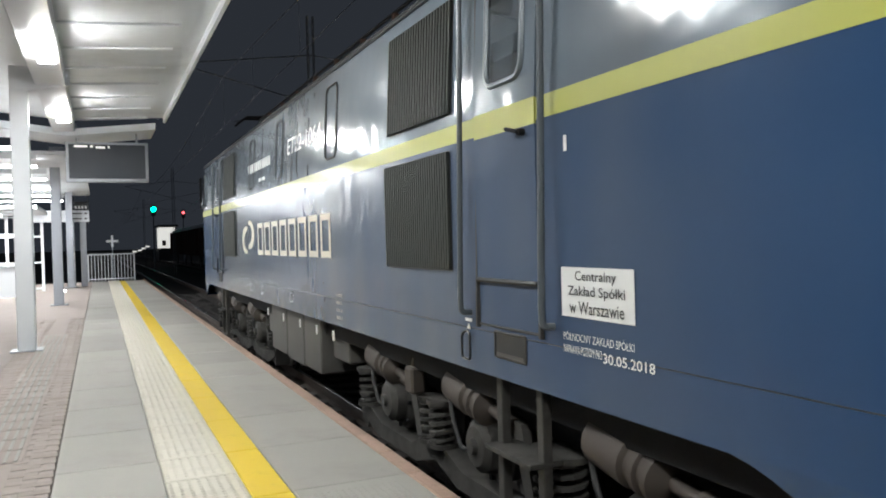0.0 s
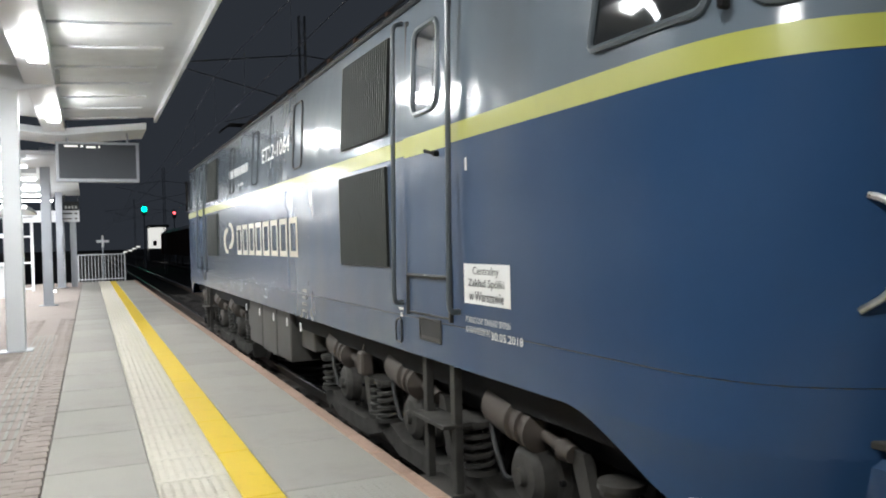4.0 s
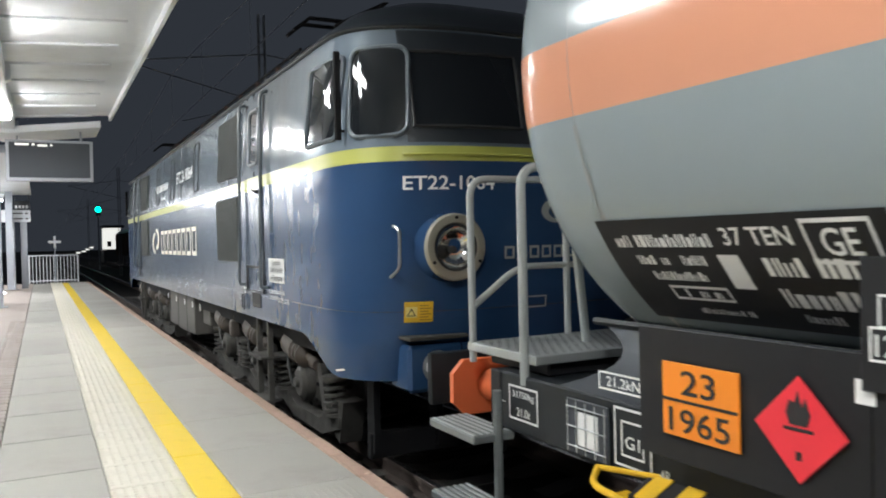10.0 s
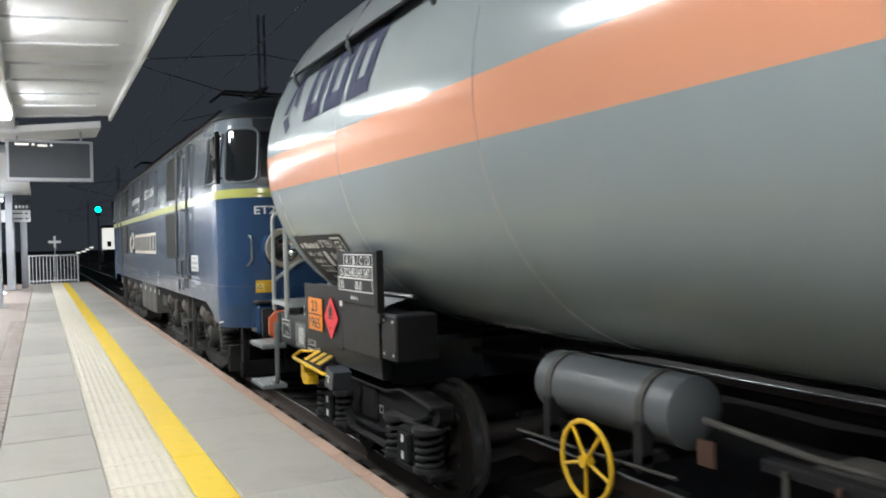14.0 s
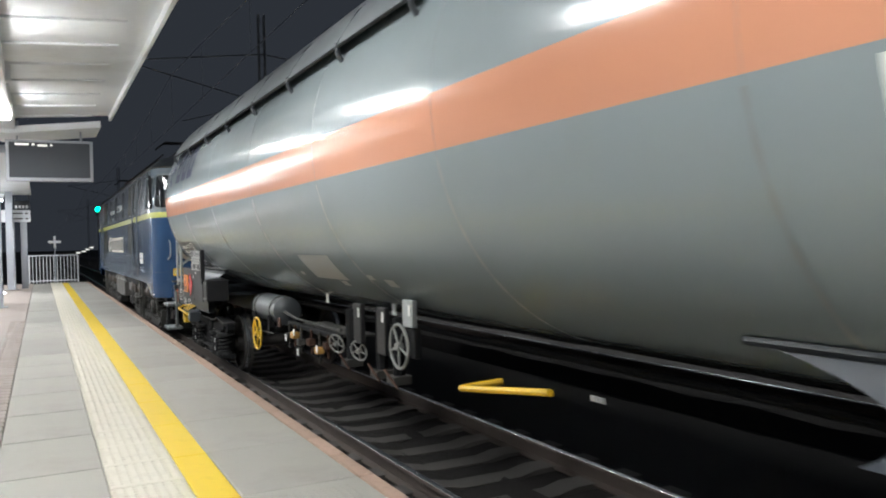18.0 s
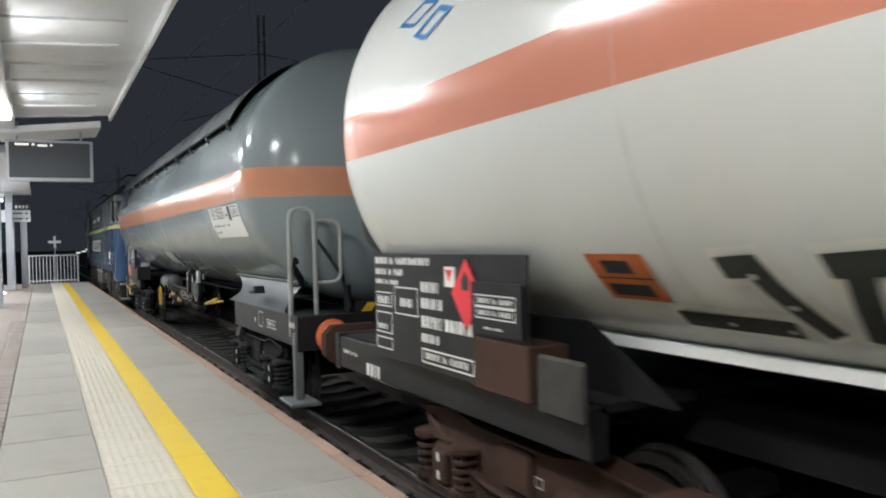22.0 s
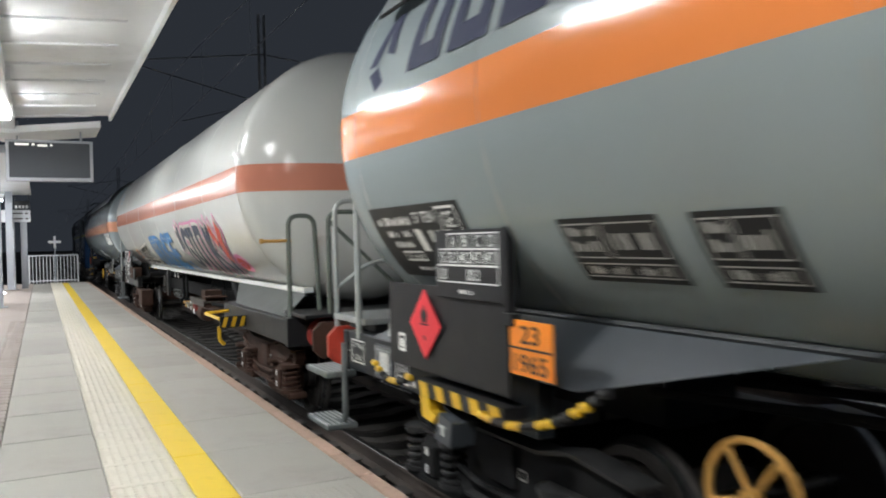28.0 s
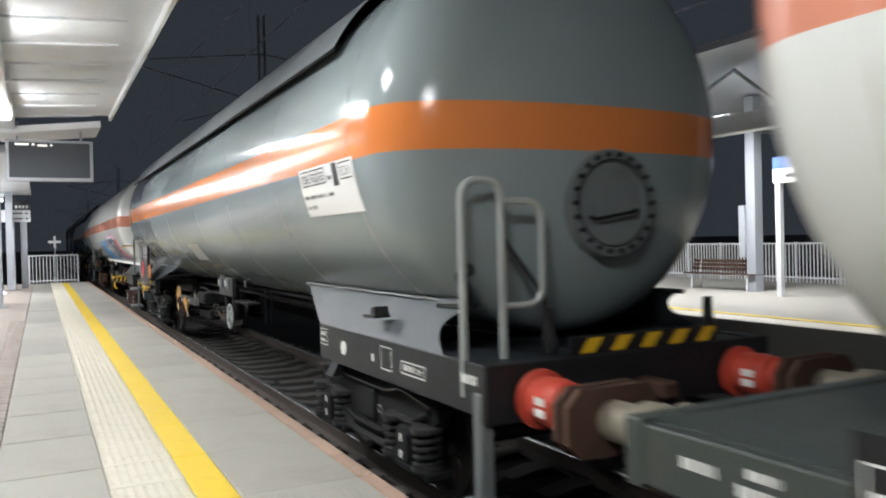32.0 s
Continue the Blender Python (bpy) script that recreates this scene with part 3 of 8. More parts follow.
for cy in (25.0 - 10.9 * 4, 25.0 - 10.9 * 3, 25.0 - 10.9 * 2, 14.1, 25.0, 35.9):
    if -2 < cy < 8:
        continue
    post = thing("canopy_post", (-1.09, cy, 0), "white steel canopy post with slanted brackets", "post", "canopy posts")
    bm = bmesh.new()
    box(bm, -1.22, -0.96, cy - 0.13, cy + 0.13, -0.01, 4.12, 0.012)
    part("column", bm, M["steel_white"] if cy == 14.1 else M["steel_grey"], post)
    bm = bmesh.new()
    ext(bm, [(-1.22, 4.1), (-0.96, 4.1), (-0.35, 4.24), (-0.35, 4.5), (-1.22, 4.5)], "y", cy - 0.1, cy + 0.1)
    part("bracket", bm, M["steel_white"], post)
    bm = bmesh.new()
    box(bm, -1.32, -0.86, cy - 0.23, cy + 0.23, -0.01, 0.015)
    part("base_plate", bm, M["steel_grey"], post)
for y in LAMP_Y:
    lamp = thing("canopy_lamp", (LAMP_X, y, LAMP_Z), "bright white linear lamp under the canopy beam", "lamp", "canopy lamps")
    bm = bmesh.new()
    box(bm, LAMP_X - 0.13, LAMP_X + 0.13, y - 0.62, y + 0.62, LAMP_Z + 0.0, LAMP_Z + 0.1, 0.012)
    part("housing", bm, M["steel_white"], lamp)
    bm = bmesh.new()
    box(bm, LAMP_X - 0.11, LAMP_X + 0.11, y - 0.58, y + 0.58, LAMP_Z - 0.07, LAMP_Z - 0.002, 0.01)
    part("diffuser", bm, M["lamp_glow"], lamp)
# second, lower roof part behind the first
bm = bmesh.new()
ext(bm, [(1.3, 4.35), (1.3, 4.5), (-0.6, 4.3), (-3.9, 4.7), (-3.9, 4.55), (-0.6, 4.15)], "y", canopy_end + 0.06, 21.4)
solo("canopy_tail", bm, M["canopy"], "lower end piece of the platform canopy", "canopy", kind="structure")

# hanging display
disp = thing("departure_display", (0.25, 20.2, 3.14), "dark departure display in a grey frame hung from the canopy", "display")
bm = bmesh.new()
box(bm, -0.65, 1.15, 20.12, 20.3, 3.14, 4.08, 0.012)
part("frame", bm, M["steel_grey"], disp)
bm = bmesh.new()
box(bm, -0.58, 1.08, 20.105, 20.125, 3.22, 4.02)
part("screen", bm, M["screen"], disp)
bm = bmesh.new()
for x0, x1, z0 in ((-0.46, -0.18, 3.95), (-0.12, -0.06, 3.95), (0.0, 0.2, 3.93), (0.26, 0.3, 3.94)):
    box(bm, x0, x1, 20.1, 20.104, z0, z0 + 0.045)
part("lit_text", bm, M["white_glow"], disp, "small lit characters")
for x in (-0.4, 0.9):
    bm = bmesh.new()
    cyl(bm, (x, 20.2, 4.08), (x, 20.2, 4.5), 0.025)
    part("hanger", bm, M["steel_grey"], disp)

# sign portal towards the passage
portal = thing("sign_portal", (-1.1, 36.5, 0), "white direction sign board on two posts", "sign")
bm = bmesh.new()
box(bm, -2.45, -0.34, 36.4, 36.6, 2.72, 3.2, 0.01)
part("board", bm, M["steel_white"], portal)
bm = bmesh.new()
for z in (2.85, 3.07):
    box(bm, -1.2, -0.62, 36.385, 36.4, z - 0.025, z + 0.025)
    box(bm, -0.52, -0.42, 36.385, 36.4, z - 0.03, z + 0.03)
part("text_bars", bm, M["black_text"], portal)
for x in (-1.05, -0.6):
    bm = bmesh.new()
    box(bm, x - 0.12, x + 0.12, 36.42, 36.58, -0.01, 2.72, 0.01)
    part("post", bm, M["steel_white"] if x < -0.9 else M["steel_grey"], portal)
bm = bmesh.new()
box(bm, -0.95, -0.35, 37.0, 37.12, 3.25, 3.6)
for x in (-0.9, -0.4):
    cyl(bm, (x, 37.06, 3.6), (x, 37.06, 3.95), 0.015)
small = solo("hanging_sign", bm, M["dark"], "small dark sign with white lines under the far canopy", "sign", at=(-0.65, 37.06, 3.25))
bm = bmesh.new()
for k in range(4):
    box(bm, -0.9 + 0.13 * k, -0.82 + 0.13 * k, 36.985, 37.0, 3.3, 3.42)
part("text_bars", bm, M["white"], small)

# glazed shelter
shelter = thing("glass_shelter", (-3.6, 33.0, 0), "white framed glass shelter with bright lamps inside", "shelter")
for x in (-5.6, -4.4, -3.2, -2.0):
    for y in (29.0, 34.0):
        bm = bmesh.new()
        box(bm, x - 0.05, x + 0.05, y - 0.05, y + 0.05, -0.01, 2.9)
        part("post", bm, M["steel_white"], shelter)
for z in (0.1, 1.1, 2.1, 2.85):
    for y in (29.0, 34.0):
        bm = bmesh.new()
        box(bm, -5.6, -1.95, y - 0.035, y + 0.035, z - 0.035, z + 0.035)
        part("crossbar", bm, M["steel_white"], shelter)
bm = bmesh.new()
box(bm, -5.8, -1.8, 28.8, 34.2, 2.92, 3.05, 0.01)
part("roof", bm, M["steel_white"], shelter)
bm = bmesh.new()
box(bm, -5.55, -2.0, 29.03, 29.06, 0.12, 1.05)
part("panel", bm, M["steel_white"], shelter)
for y in (30.0, 32.5):
    bm = bmesh.new()
    box(bm, -4.4, -3.2, y - 0.06, y + 0.06, 2.84, 2.9)
    part("lamp", bm, M["tube_glow"], shelter, "lit tube lamp")
for (x, y) in ((-2.1, 27.0), (-1.35, 33.0)):
    bm = bmesh.new()
    lathe(bm, [(0, 0), (0.16, 0), (0.16, 0.03), (0.12, 0.05), (0, 0.05)], (x, y, -0.005), (0, 0, 1), 16)
    solo("floor_light", bm, M["tube_glow"], "round lit lamp set in the paving", "lamp", "floor lights", at=(x, y, 0))
# roof frame of the hall behind the platform
hall = thing("platform_hall_frame", (-5, 20, 0), "white steel roof frame with lamps behind the canopy", "frame")
for k, y in enumerate((17.0, 21.0, 25.0, 29.0, 33.0, 37.0)):
    bm = bmesh.new()
    box(bm, -7.5, -1.3, y - 0.06, y + 0.06, 3.75, 3.9)
    part("beam", bm, M["steel_white"], hall)
    bm = bmesh.new()
    box(bm, -4.4, -1.4, y + 1.5, y + 1.62, 3.68, 3.75)
    part("tube_lamp", bm, M["tube_glow"], hall)
for y in (17.0, 27.0, 37.0):
    bm = bmesh.new()
    box(bm, -7.6, -7.4, y - 0.1, y + 0.1, -0.01, 3.9)
    part("post", bm, M["steel_grey"], hall)
bm = bmesh.new()
box(bm, -7.7, -0.3, 21.6, 38.0, 3.92, 4.02)
box(bm, -7.7, -4.0, 16.5, 21.6, 3.92, 4.02)
part("roof_sheet", bm, M["canopy"], hall)
# Unseen wall, added in white so that the locomotive's side mirrors something bright.
bm = bmesh.new()
box(bm, -9.0, -8.8, Y0, 62, -0.9, 3.2)
solo("wall_west", bm, M["steel_white"], "unseen white wall, added to be mirrored in the locomotive", "wall", kind="structure")

# ---- far platform ----
bm = bmesh.new()
box(bm, 11.15, 22.5, -30, 60, -0.9, -0.004)
solo("far_platform", bm, M["concrete"], "pale concrete platform across the tracks", "platform", kind="structure")
bm = bmesh.new()
box(bm, 11.9, 12.15, -30, 60, -0.004, 0.003)
solo("far_edge_line", bm, M["yellow_line"], "yellow safety line on the far platform", "marking", kind="structure")
bm = bmesh.new()
box(bm, 11.2, 11.85, -30, 60, -0.004, 0.002)
solo("far_edge_strip", bm, M["tactile"], "pale edge strip on the far platform", "marking", kind="structure")
fence = thing("far_fence", (20.6, 15, 0), "white painted steel fence along the far platform", "fence")
for z in (1.2, 0.16):
    bm = bmesh.new()
    box(bm, 20.575, 20.625, -5, 40, z - 0.025, z + 0.025)
    part("rail", bm, M["steel_white"], fence)
bal = bmesh.new()
box(bal, -0.014, 0.014, -0.014, 0.014, 0.0, 1.2)
bal = mesh_of("baluster", bal, M["steel_white"], 0)
pst = bmesh.new()
box(pst, -0.03, 0.03, -0.03, 0.03, -0.01, 1.25)
pst = mesh_of("post", pst, M["steel_white"], 0)
for k in range(210):
    y = 6 + 0.125 * k
    ob = new("post" if k % 12 == 0 else "baluster", pst if k % 12 == 0 else bal)
    ob.parent = fence
    ob.location = (0, y - 15, 0)
bench = thing("bench", (17.0, 16.0, 0), "brown slatted bench with a pale steel frame", "bench")
for k in range(3):
    bm = bmesh.new()
    box(bm, 16.75 + 0.13 * k, 16.86 + 0.13 * k, 14.75, 17.3, 0.42, 0.46, 0.006)
    part("seat_slat", bm, M["rust"], bench)
    bm = bmesh.new()
    box(bm, 17.14 + 0.02 * k, 17.17 + 0.02 * k, 14.75, 17.3, 0.52 + 0.11 * k, 0.61 + 0.11 * k, 0.006)
    part("back_slat", bm, M["rust"], bench)
for y in (15.0, 17.0):
    for dx in (-0.2, 0.14):
        bm = bmesh.new()
        tube(bm, [(17 + dx * 1.1, y, -0.01), (17 + dx, y, 0.42)], 0.025, 8)
        part("leg", bm, M["steel_white"], bench)
    bm = bmesh.new()
    tube(bm, [(16.74, y, 0.41), (17.12, y, 0.41), (17.2, y, 0.84)], 0.02, 8)
    part("arm", bm, M["steel_white"], bench)
sign = thing("destination_sign", (16.0, 11.9, 0), "blue and white direction sign on white posts", "sign")
for y in (13.26, 10.57):
    bm = bmesh.new()
    box(bm, 15.93, 16.07, y - 0.07, y + 0.07, -0.01, 3.36, 0.01)
    part("post", bm, M["steel_white"], sign)
bm = bmesh.new()
box(bm, 15.9, 15.98, 10.45, 13.36, 3.09, 3.38)
part("blue_board", bm, paint("sign_blue", (0.03, 0.07, 0.2), 0.4), sign)
bm = bmesh.new()
box(bm, 15.9, 15.98, 10.45, 13.36, 2.76, 3.09)
part("white_board", bm, M["white"], sign)
bm = bmesh.new()
txt = lettering("Szczecin, Poznań, Żary →", 0.16, 1.55)
lay(bm, txt, lambda u, v: (15.895, 12.1 - u, 2.85 + v))
lay(bm, flat_rect(0, 0.55, 0, 0.09), lambda u, v: (15.895, 13.0 - u, 2.87 + v))
lay(bm, flat_rect(0, 0.16, 0, 0.02), lambda u, v: (15.895, 13.25 - u, 2.91 + v))
part("text", bm, M["black_text"], sign)
bm = bmesh.new()
lay(bm, flat_rect(0, 0.5, 0, 0.05), lambda u, v: (15.895, 12.0 - u, 3.22 + v))
part("text_bar", bm, M["white"], sign)
far_can = thing("far_canopy", (16.5, 12, 0), "grey steel canopy with lattice beams over the far platform", "canopy", "", "structure")
bm = bmesh.new()
ext(bm, [(13.2, 5.6), (13.2, 5.75), (20.2, 5.1), (20.2, 4.95)], "y", -25, 50)
part("roof_sheet", bm, M["far_roof"], far_can)
bm = bmesh.new()
box(bm, 13.8, 14.1, -25, 50, 3.8, 4.22, 0.02)
part("edge_beam", bm, M["steel_white"], far_can)
for k in range(14):
    y = -12 + 3.9 * k
    bm = bmesh.new()
    tube(bm, [(13.9, y, 4.2), (14.6, y + 1.9, 5.4), (13.9, y + 3.9, 4.2)], 0.05, 6)
    part("brace", bm, M["steel_grey"], far_can)
    bm = bmesh.new()
    tube(bm, [(13.9, y, 4.25), (19.5, y, 4.4)], 0.06, 6)
    part("tie", bm, M["steel_grey"], far_can)
for y in (-7.0, 4.0, 14.9, 25.8, 36.7):
    bm = bmesh.new()
    box(bm, 16.85, 17.15, y - 0.15, y + 0.15, -0.01, 5.2, 0.01)
    part("post", bm, M["steel_grey"], far_can)
    bm = bmesh.new()
    box(bm, 16.8, 17.2, y + 0.16, y + 0.36, 0.9, 2.3, 0.01)
    part("cable_box", bm, M["steel_grey"], far_can)
# Lamps between the 10 m ones are added, to lengthen the gleam on the rails.
for y in (-6.0, -1.0, 4.0, 9.0, 14.0, 19.0, 24.0, 29.0, 34.0):
    lamp = thing("far_canopy_lamp", (14.6, y, 4.3), "bright linear lamp under the far canopy", "lamp", "far canopy lamps")
    bm = bmesh.new()
    box(bm, 14.45, 14.75, y - 0.7, y + 0.7, 4.3, 4.4, 0.012)
    part("housing", bm, M["steel_white"], lamp)
    bm = bmesh.new()
    box(bm, 14.47, 14.73, y - 0.66, y + 0.66, 4.26, 4.298)
    part("diffuser", bm, M["far_glow"], lamp)

# ---- distance along the track: signals, building, parked wagons, mast wires ----
def signal(x, y, z, glow_mat, label):
    s = thing("rail_signal", (x, y, -0.9), label, "signal", "track signals")
    bm = bmesh.new()
    cyl(bm, (x, y, -0.9), (x, y, z + 0.5), 0.08)
    part("mast", bm, M["steel_grey"], s)
    bm = bmesh.new()
    box(bm, x - 0.26, x + 0.26, y - 0.35, y - 0.1, z - 0.75, z + 0.45, 0.03)
    part("head", bm, M["dark"], s)
    # The glowing disc is oversized: it includes the halo round the signal light.
    bm = bmesh.new()
    lathe(bm, [(0, 0), (0.3 if y < 110 else 0.2, 0), (0.3 if y < 110 else 0.2, 0.05), (0, 0.09)], (x, y - 0.35, z), (0, -1, 0), 16)
    part("lens", bm, glow_mat, s)


signal(5.95, 98.0, 5.95, M["green_glow"], "railway signal showing a green light")
signal(11.36, 120.0, 6.39, M["red_glow"], "railway signal showing a red light")
house = thing("signal_house", (9.0, 130.0, -0.9), "small pale building with a glowing wall by the track", "building")
# The wall itself glows in place of lamplight; the dark plinth ends the bright part.
bm = bmesh.new()
box(bm, 8.6, 10.9, 128, 134, 1.3, 4.5, 0.03)
part("wall", bm, M["white_glow"], house, "pale wall, its lamplight put in as glow")
bm = bmesh.new()
box(bm, 8.4, 11.1, 127.8, 134.2, -0.9, 1.3, 0.03)
part("plinth", bm, M["dark"], house)
bm = bmesh.new()
box(bm, 8.3, 11.3, 127.6, 134.4, 4.5, 4.9, 0.03)
part("roof", bm, M["dark"], house)
for x, z0, z1 in ((9.2, 1.7, 2.5), (10.4, 1.5, 2.9)):
    bm = bmesh.new()
    box(bm, x - 0.28, x + 0.28, 127.94, 128.0, z0, z1)
    part("window", bm, M["dark"], house)
bm = bmesh.new()
box(bm, 10.15, 10.55, 108.0, 108.1, 2.35, 2.85)
yl = solo("yard_lamp", bm, M["warm_glow"], "warm orange yard lamp on a post", "lamp", at=(10.35, 108, -0.9))
bm = bmesh.new()
cyl(bm, (10.35, 108.15, -0.9), (10.35, 108.15, 2.9), 0.06)
part("post", bm, M["steel_grey"], yl)
bm = bmesh.new()
for x, z in ((6.8, 1.2), (6.2, 0.9), (5.4, 0.7), (7.4, 1.5)):
    box(bm, x - 0.3, x + 0.3, 140, 140.2, z, z + 0.25)
solo("yard_lights", bm, M["white_glow"], "row of far white yard lights", "lights", kind="stuff")
for k in range(3):
    y = 66 + 14.5 * k
    w = thing("parked_wagon", (TRACK2, y, ZR), "brown covered goods wagon standing on the next track", "wagon", "parked wagons")
    bm = bmesh.new()
    box(bm, TRACK2 - 1.4, TRACK2 + 1.4, y - 6.8, y + 6.8, ZR + 1.15, ZR + 3.6, 0.08)
    part("body", bm, M["rust"], w)
    bm = bmesh.new()
    ext(bm, [(TRACK2 - 1.45, ZR + 3.6), (TRACK2 + 1.45, ZR + 3.6), (TRACK2 + 0.9, ZR + 4.0), (TRACK2 - 0.9, ZR + 4.0)], "y", y - 6.85, y + 6.85)
    part("roof", bm, M["steel_grey"], w)
    for j in range(9):
        bm = bmesh.new()
        box(bm, TRACK2 - 1.47, TRACK2 - 1.4, y - 6.4 + 1.6 * j - 0.05, y - 6.4 + 1.6 * j + 0.05, ZR + 1.15, ZR + 3.55)
        part("rib", bm, M["rust"], w)
    for dy in (-4.5, 4.5):
        for sx in (-0.75, 0.75):
            bm = bmesh.new()
            cyl(bm, (TRACK2 + sx - 0.06, y + dy, ZR + 0.46), (TRACK2 + sx + 0.06, y + dy, ZR + 0.46), 0.46, None, 20)
            part("wheel", bm, M["tyre"], w)
# overhead line: masts and wires
for y in (24.0, 74.0, 124.0):
    mast = thing("catenary_mast", (6.2, y, -0.9), "grey lattice mast carrying the overhead line", "mast", "catenary masts")
    bm = bmesh.new()
    for dx in (-0.09, 0.09):
        for dy in (-0.06, 0.06):
            box(bm, 6.2 + dx - 0.018, 6.2 + dx + 0.018, y + dy - 0.018, y + dy + 0.018, -0.9, 8.6)
    for k in range(14):
        z = -0.6 + 0.65 * k
        tube(bm, [(6.11, y - 0.06, z), (6.29, y - 0.06, z + 0.32), (6.11, y - 0.06, z + 0.64)], 0.01, 4)
    part("lattice", bm, M["mast_dark"], mast)
    for x1 in (2.2, 10.9):
        bm = bmesh.new()
        tube(bm, [(6.2, y, 7.4), (x1, y, 6.9)], 0.022, 6)
        tube(bm, [(6.2, y, 5.9), (x1, y, 6.9)], 0.018, 6)
        tube(bm, [(6.2, y, 5.9), ((6.2 + x1) / 2 - 0.4, y, 5.25)], 0.015, 6)
        part("bracket_arm", bm, M["mast_dark"], mast)
for x in (AX, TRACK2):
    wires = thing("overhead_wires", (x, 0, 5.2), "overhead contact and carrier wires above the track", "wires", "overhead wires")
    bm = bmesh.new()
    tube(bm, [(x, -60, 5.25), (x, 260, 5.25)], 0.008, 5)
    part("contact_wire", bm, M["steel_grey"], wires)
    bm = bmesh.new()
    pts = []
    for k in range(65):
        y = -60 + 5 * k
        q = ((y - 24) / 50) % 1
        pts.append((x, y, 6.85 - 1.2 * 4 * q * (1 - q) * 0.8))
    tube(bm, pts, 0.009, 5)
    part("carrier_wire", bm, M["steel_grey"], wires)
    for p in pts[8:40]:
        bm = bmesh.new()
        tube(bm, [p, (x, p[1], 5.25)], 0.005, 4)
        part("dropper", bm, M["steel_grey"], wires)
# ---- locomotive ----
LC = 13.9       # its centre, with the train at run 0
HALF, CURVE, DEPTH, POW = 1.5, 8.15, 1.18, 3.2
SPIN = []       # (wheel set, radius)

ARC = []        # quarter outline, from the middle of the side to the middle of the end: (arc, dx, dy)
_a, _p = CURVE, None
for k in range(121):
    t = math.pi / 2 * k / 120
    dx, dy = HALF * math.cos(t) ** (2 / POW), DEPTH * math.sin(t) ** (2 / POW)
    if _p:
        _a += math.hypot(dx - _p[0], dy - _p[1])
    _p = (dx, dy)
    ARC.append((_a, dx, dy))
ARC_END = _a


def loco_profile(z):
    """Half width and end depth of the body at height z."""
    pts = [(0.4, 1.47, 0.98), (0.75, 1.5, 1.06), (1.3, 1.5, 1.14), (2.22, 1.5, 1.18), (2.34, 1.5, 1.16), (3.1, 1.46, 1.02), (3.33, 1.44, 0.94),
           (3.42, 1.38, 0.86), (3.56, 1.2, 0.72), (3.68, 0.85, 0.5), (3.74, 0.4, 0.25)]
    for a, b in zip(pts, pts[1:]):
        if z <= b[0]:
            t = max(0, (z - a[0]) / (b[0] - a[0]))
            return a[1] + (b[1] - a[1]) * t, a[2] + (b[2] - a[2]) * t
    return pts[-1][1], pts[-1][2]


def on_body(u, z, off=0.0, end=-1, side=-1):
    """Place on the body: u metres along the outline from the middle of a side towards an end (-1: the rear end, nearest the wagons)."""
    hw, dp = loco_profile(z)
    if u <= CURVE:
        return Vector((AX + side * (hw + off), LC + end * u, z))
    u = min(u, 2 * ARC_END - u) if u > ARC_END else u
    for a, b in zip(ARC, ARC[1:]):
        if u <= b[0]:
            t = (u - a[0]) / (b[0] - a[0])
            dx, dy = a[1] + (b[1] - a[1]) * t, a[2] + (b[2] - a[2]) * t
            nx, ny = b[2] - a[2], a[1] - b[1]
            n = math.hypot(nx, ny)
            break
    else:
        dx, dy, nx, ny, n = 0, DEPTH, 0, 1, 1
    return Vector((AX + side * (dx * hw / HALF + off * nx / n), LC + end * (CURVE + dy * dp / DEPTH + off * ny / n), z))


def body_loop(z, n=26, inset=0.0):
    us = [0.0, 3.0, 6.0, CURVE - 0.4] + [CURVE + (ARC_END - CURVE) * k / n for k in range(n + 1)]
    q = [on_body(u, z, -inset) for u in us]
    out = list(q)
    out += [Vector((2 * AX - p.x, p.y, z)) for p in reversed(q[:-1])]
    out += [Vector((2 * AX - p.x, 2 * LC - p.y, z)) for p in q[1:]]
    out += [Vector((p.x, 2 * LC - p.y, z)) for p in reversed(q[1:-1])]
    return out


def shell(zs, cap_low=False, cap_top=False, inset=0.0):
    b = bmesh.new()
    loops = [[b.verts.new(p) for p in body_loop(z, inset=inset)] for z in zs]
    n = len(loops[0])
    for A, B in zip(loops, loops[1:]):
        for i in range(n):
            b.faces.new((A[i], A[(i + 1) % n], B[(i + 1) % n], B[i]))
    if cap_low:
        b.faces.new(loops[0][::-1])
    if cap_top:
        b.faces.new(loops[-1])
    bmesh.ops.recalc_face_normals(b, faces=b.faces)
    return b


def sheet(b, u0, u1, z0, z1, off, nu=1, nz=1, end=-1, side=-1, thick=0.0, mat=0):
    """A raised sheet on the body between two outline positions and two heights."""
    def grid(o):
        return [[b.verts.new(on_body(u0 + (u1 - u0) * i / nu, z0 + (z1 - z0) * j / nz, o, end, side)) for i in range(nu + 1)] for j in range(nz + 1)]
    g = grid(off)
    fs = []
    for j in range(nz):
        for i in range(nu):
            fs.append(b.faces.new((g[j][i], g[j][i + 1], g[j + 1][i + 1], g[j + 1][i])))
    if thick:
        h = grid(off - thick)
        rim = [(0, i) for i in range(nu)] + [(j, nu) for j in range(nz)] + [(nz, i) for i in range(nu, 0, -1)] + [(j, 0) for j in range(nz, 0, -1)]
        for (a, c), (d, e) in zip(rim, rim[1:] + rim[:1]):
            fs.append(b.faces.new((g[a][c], h[a][c], h[d][e], g[d][e])))
    for f in fs:
        f.material_index = mat
    bmesh.ops.recalc_face_normals(b, faces=fs)
    return b


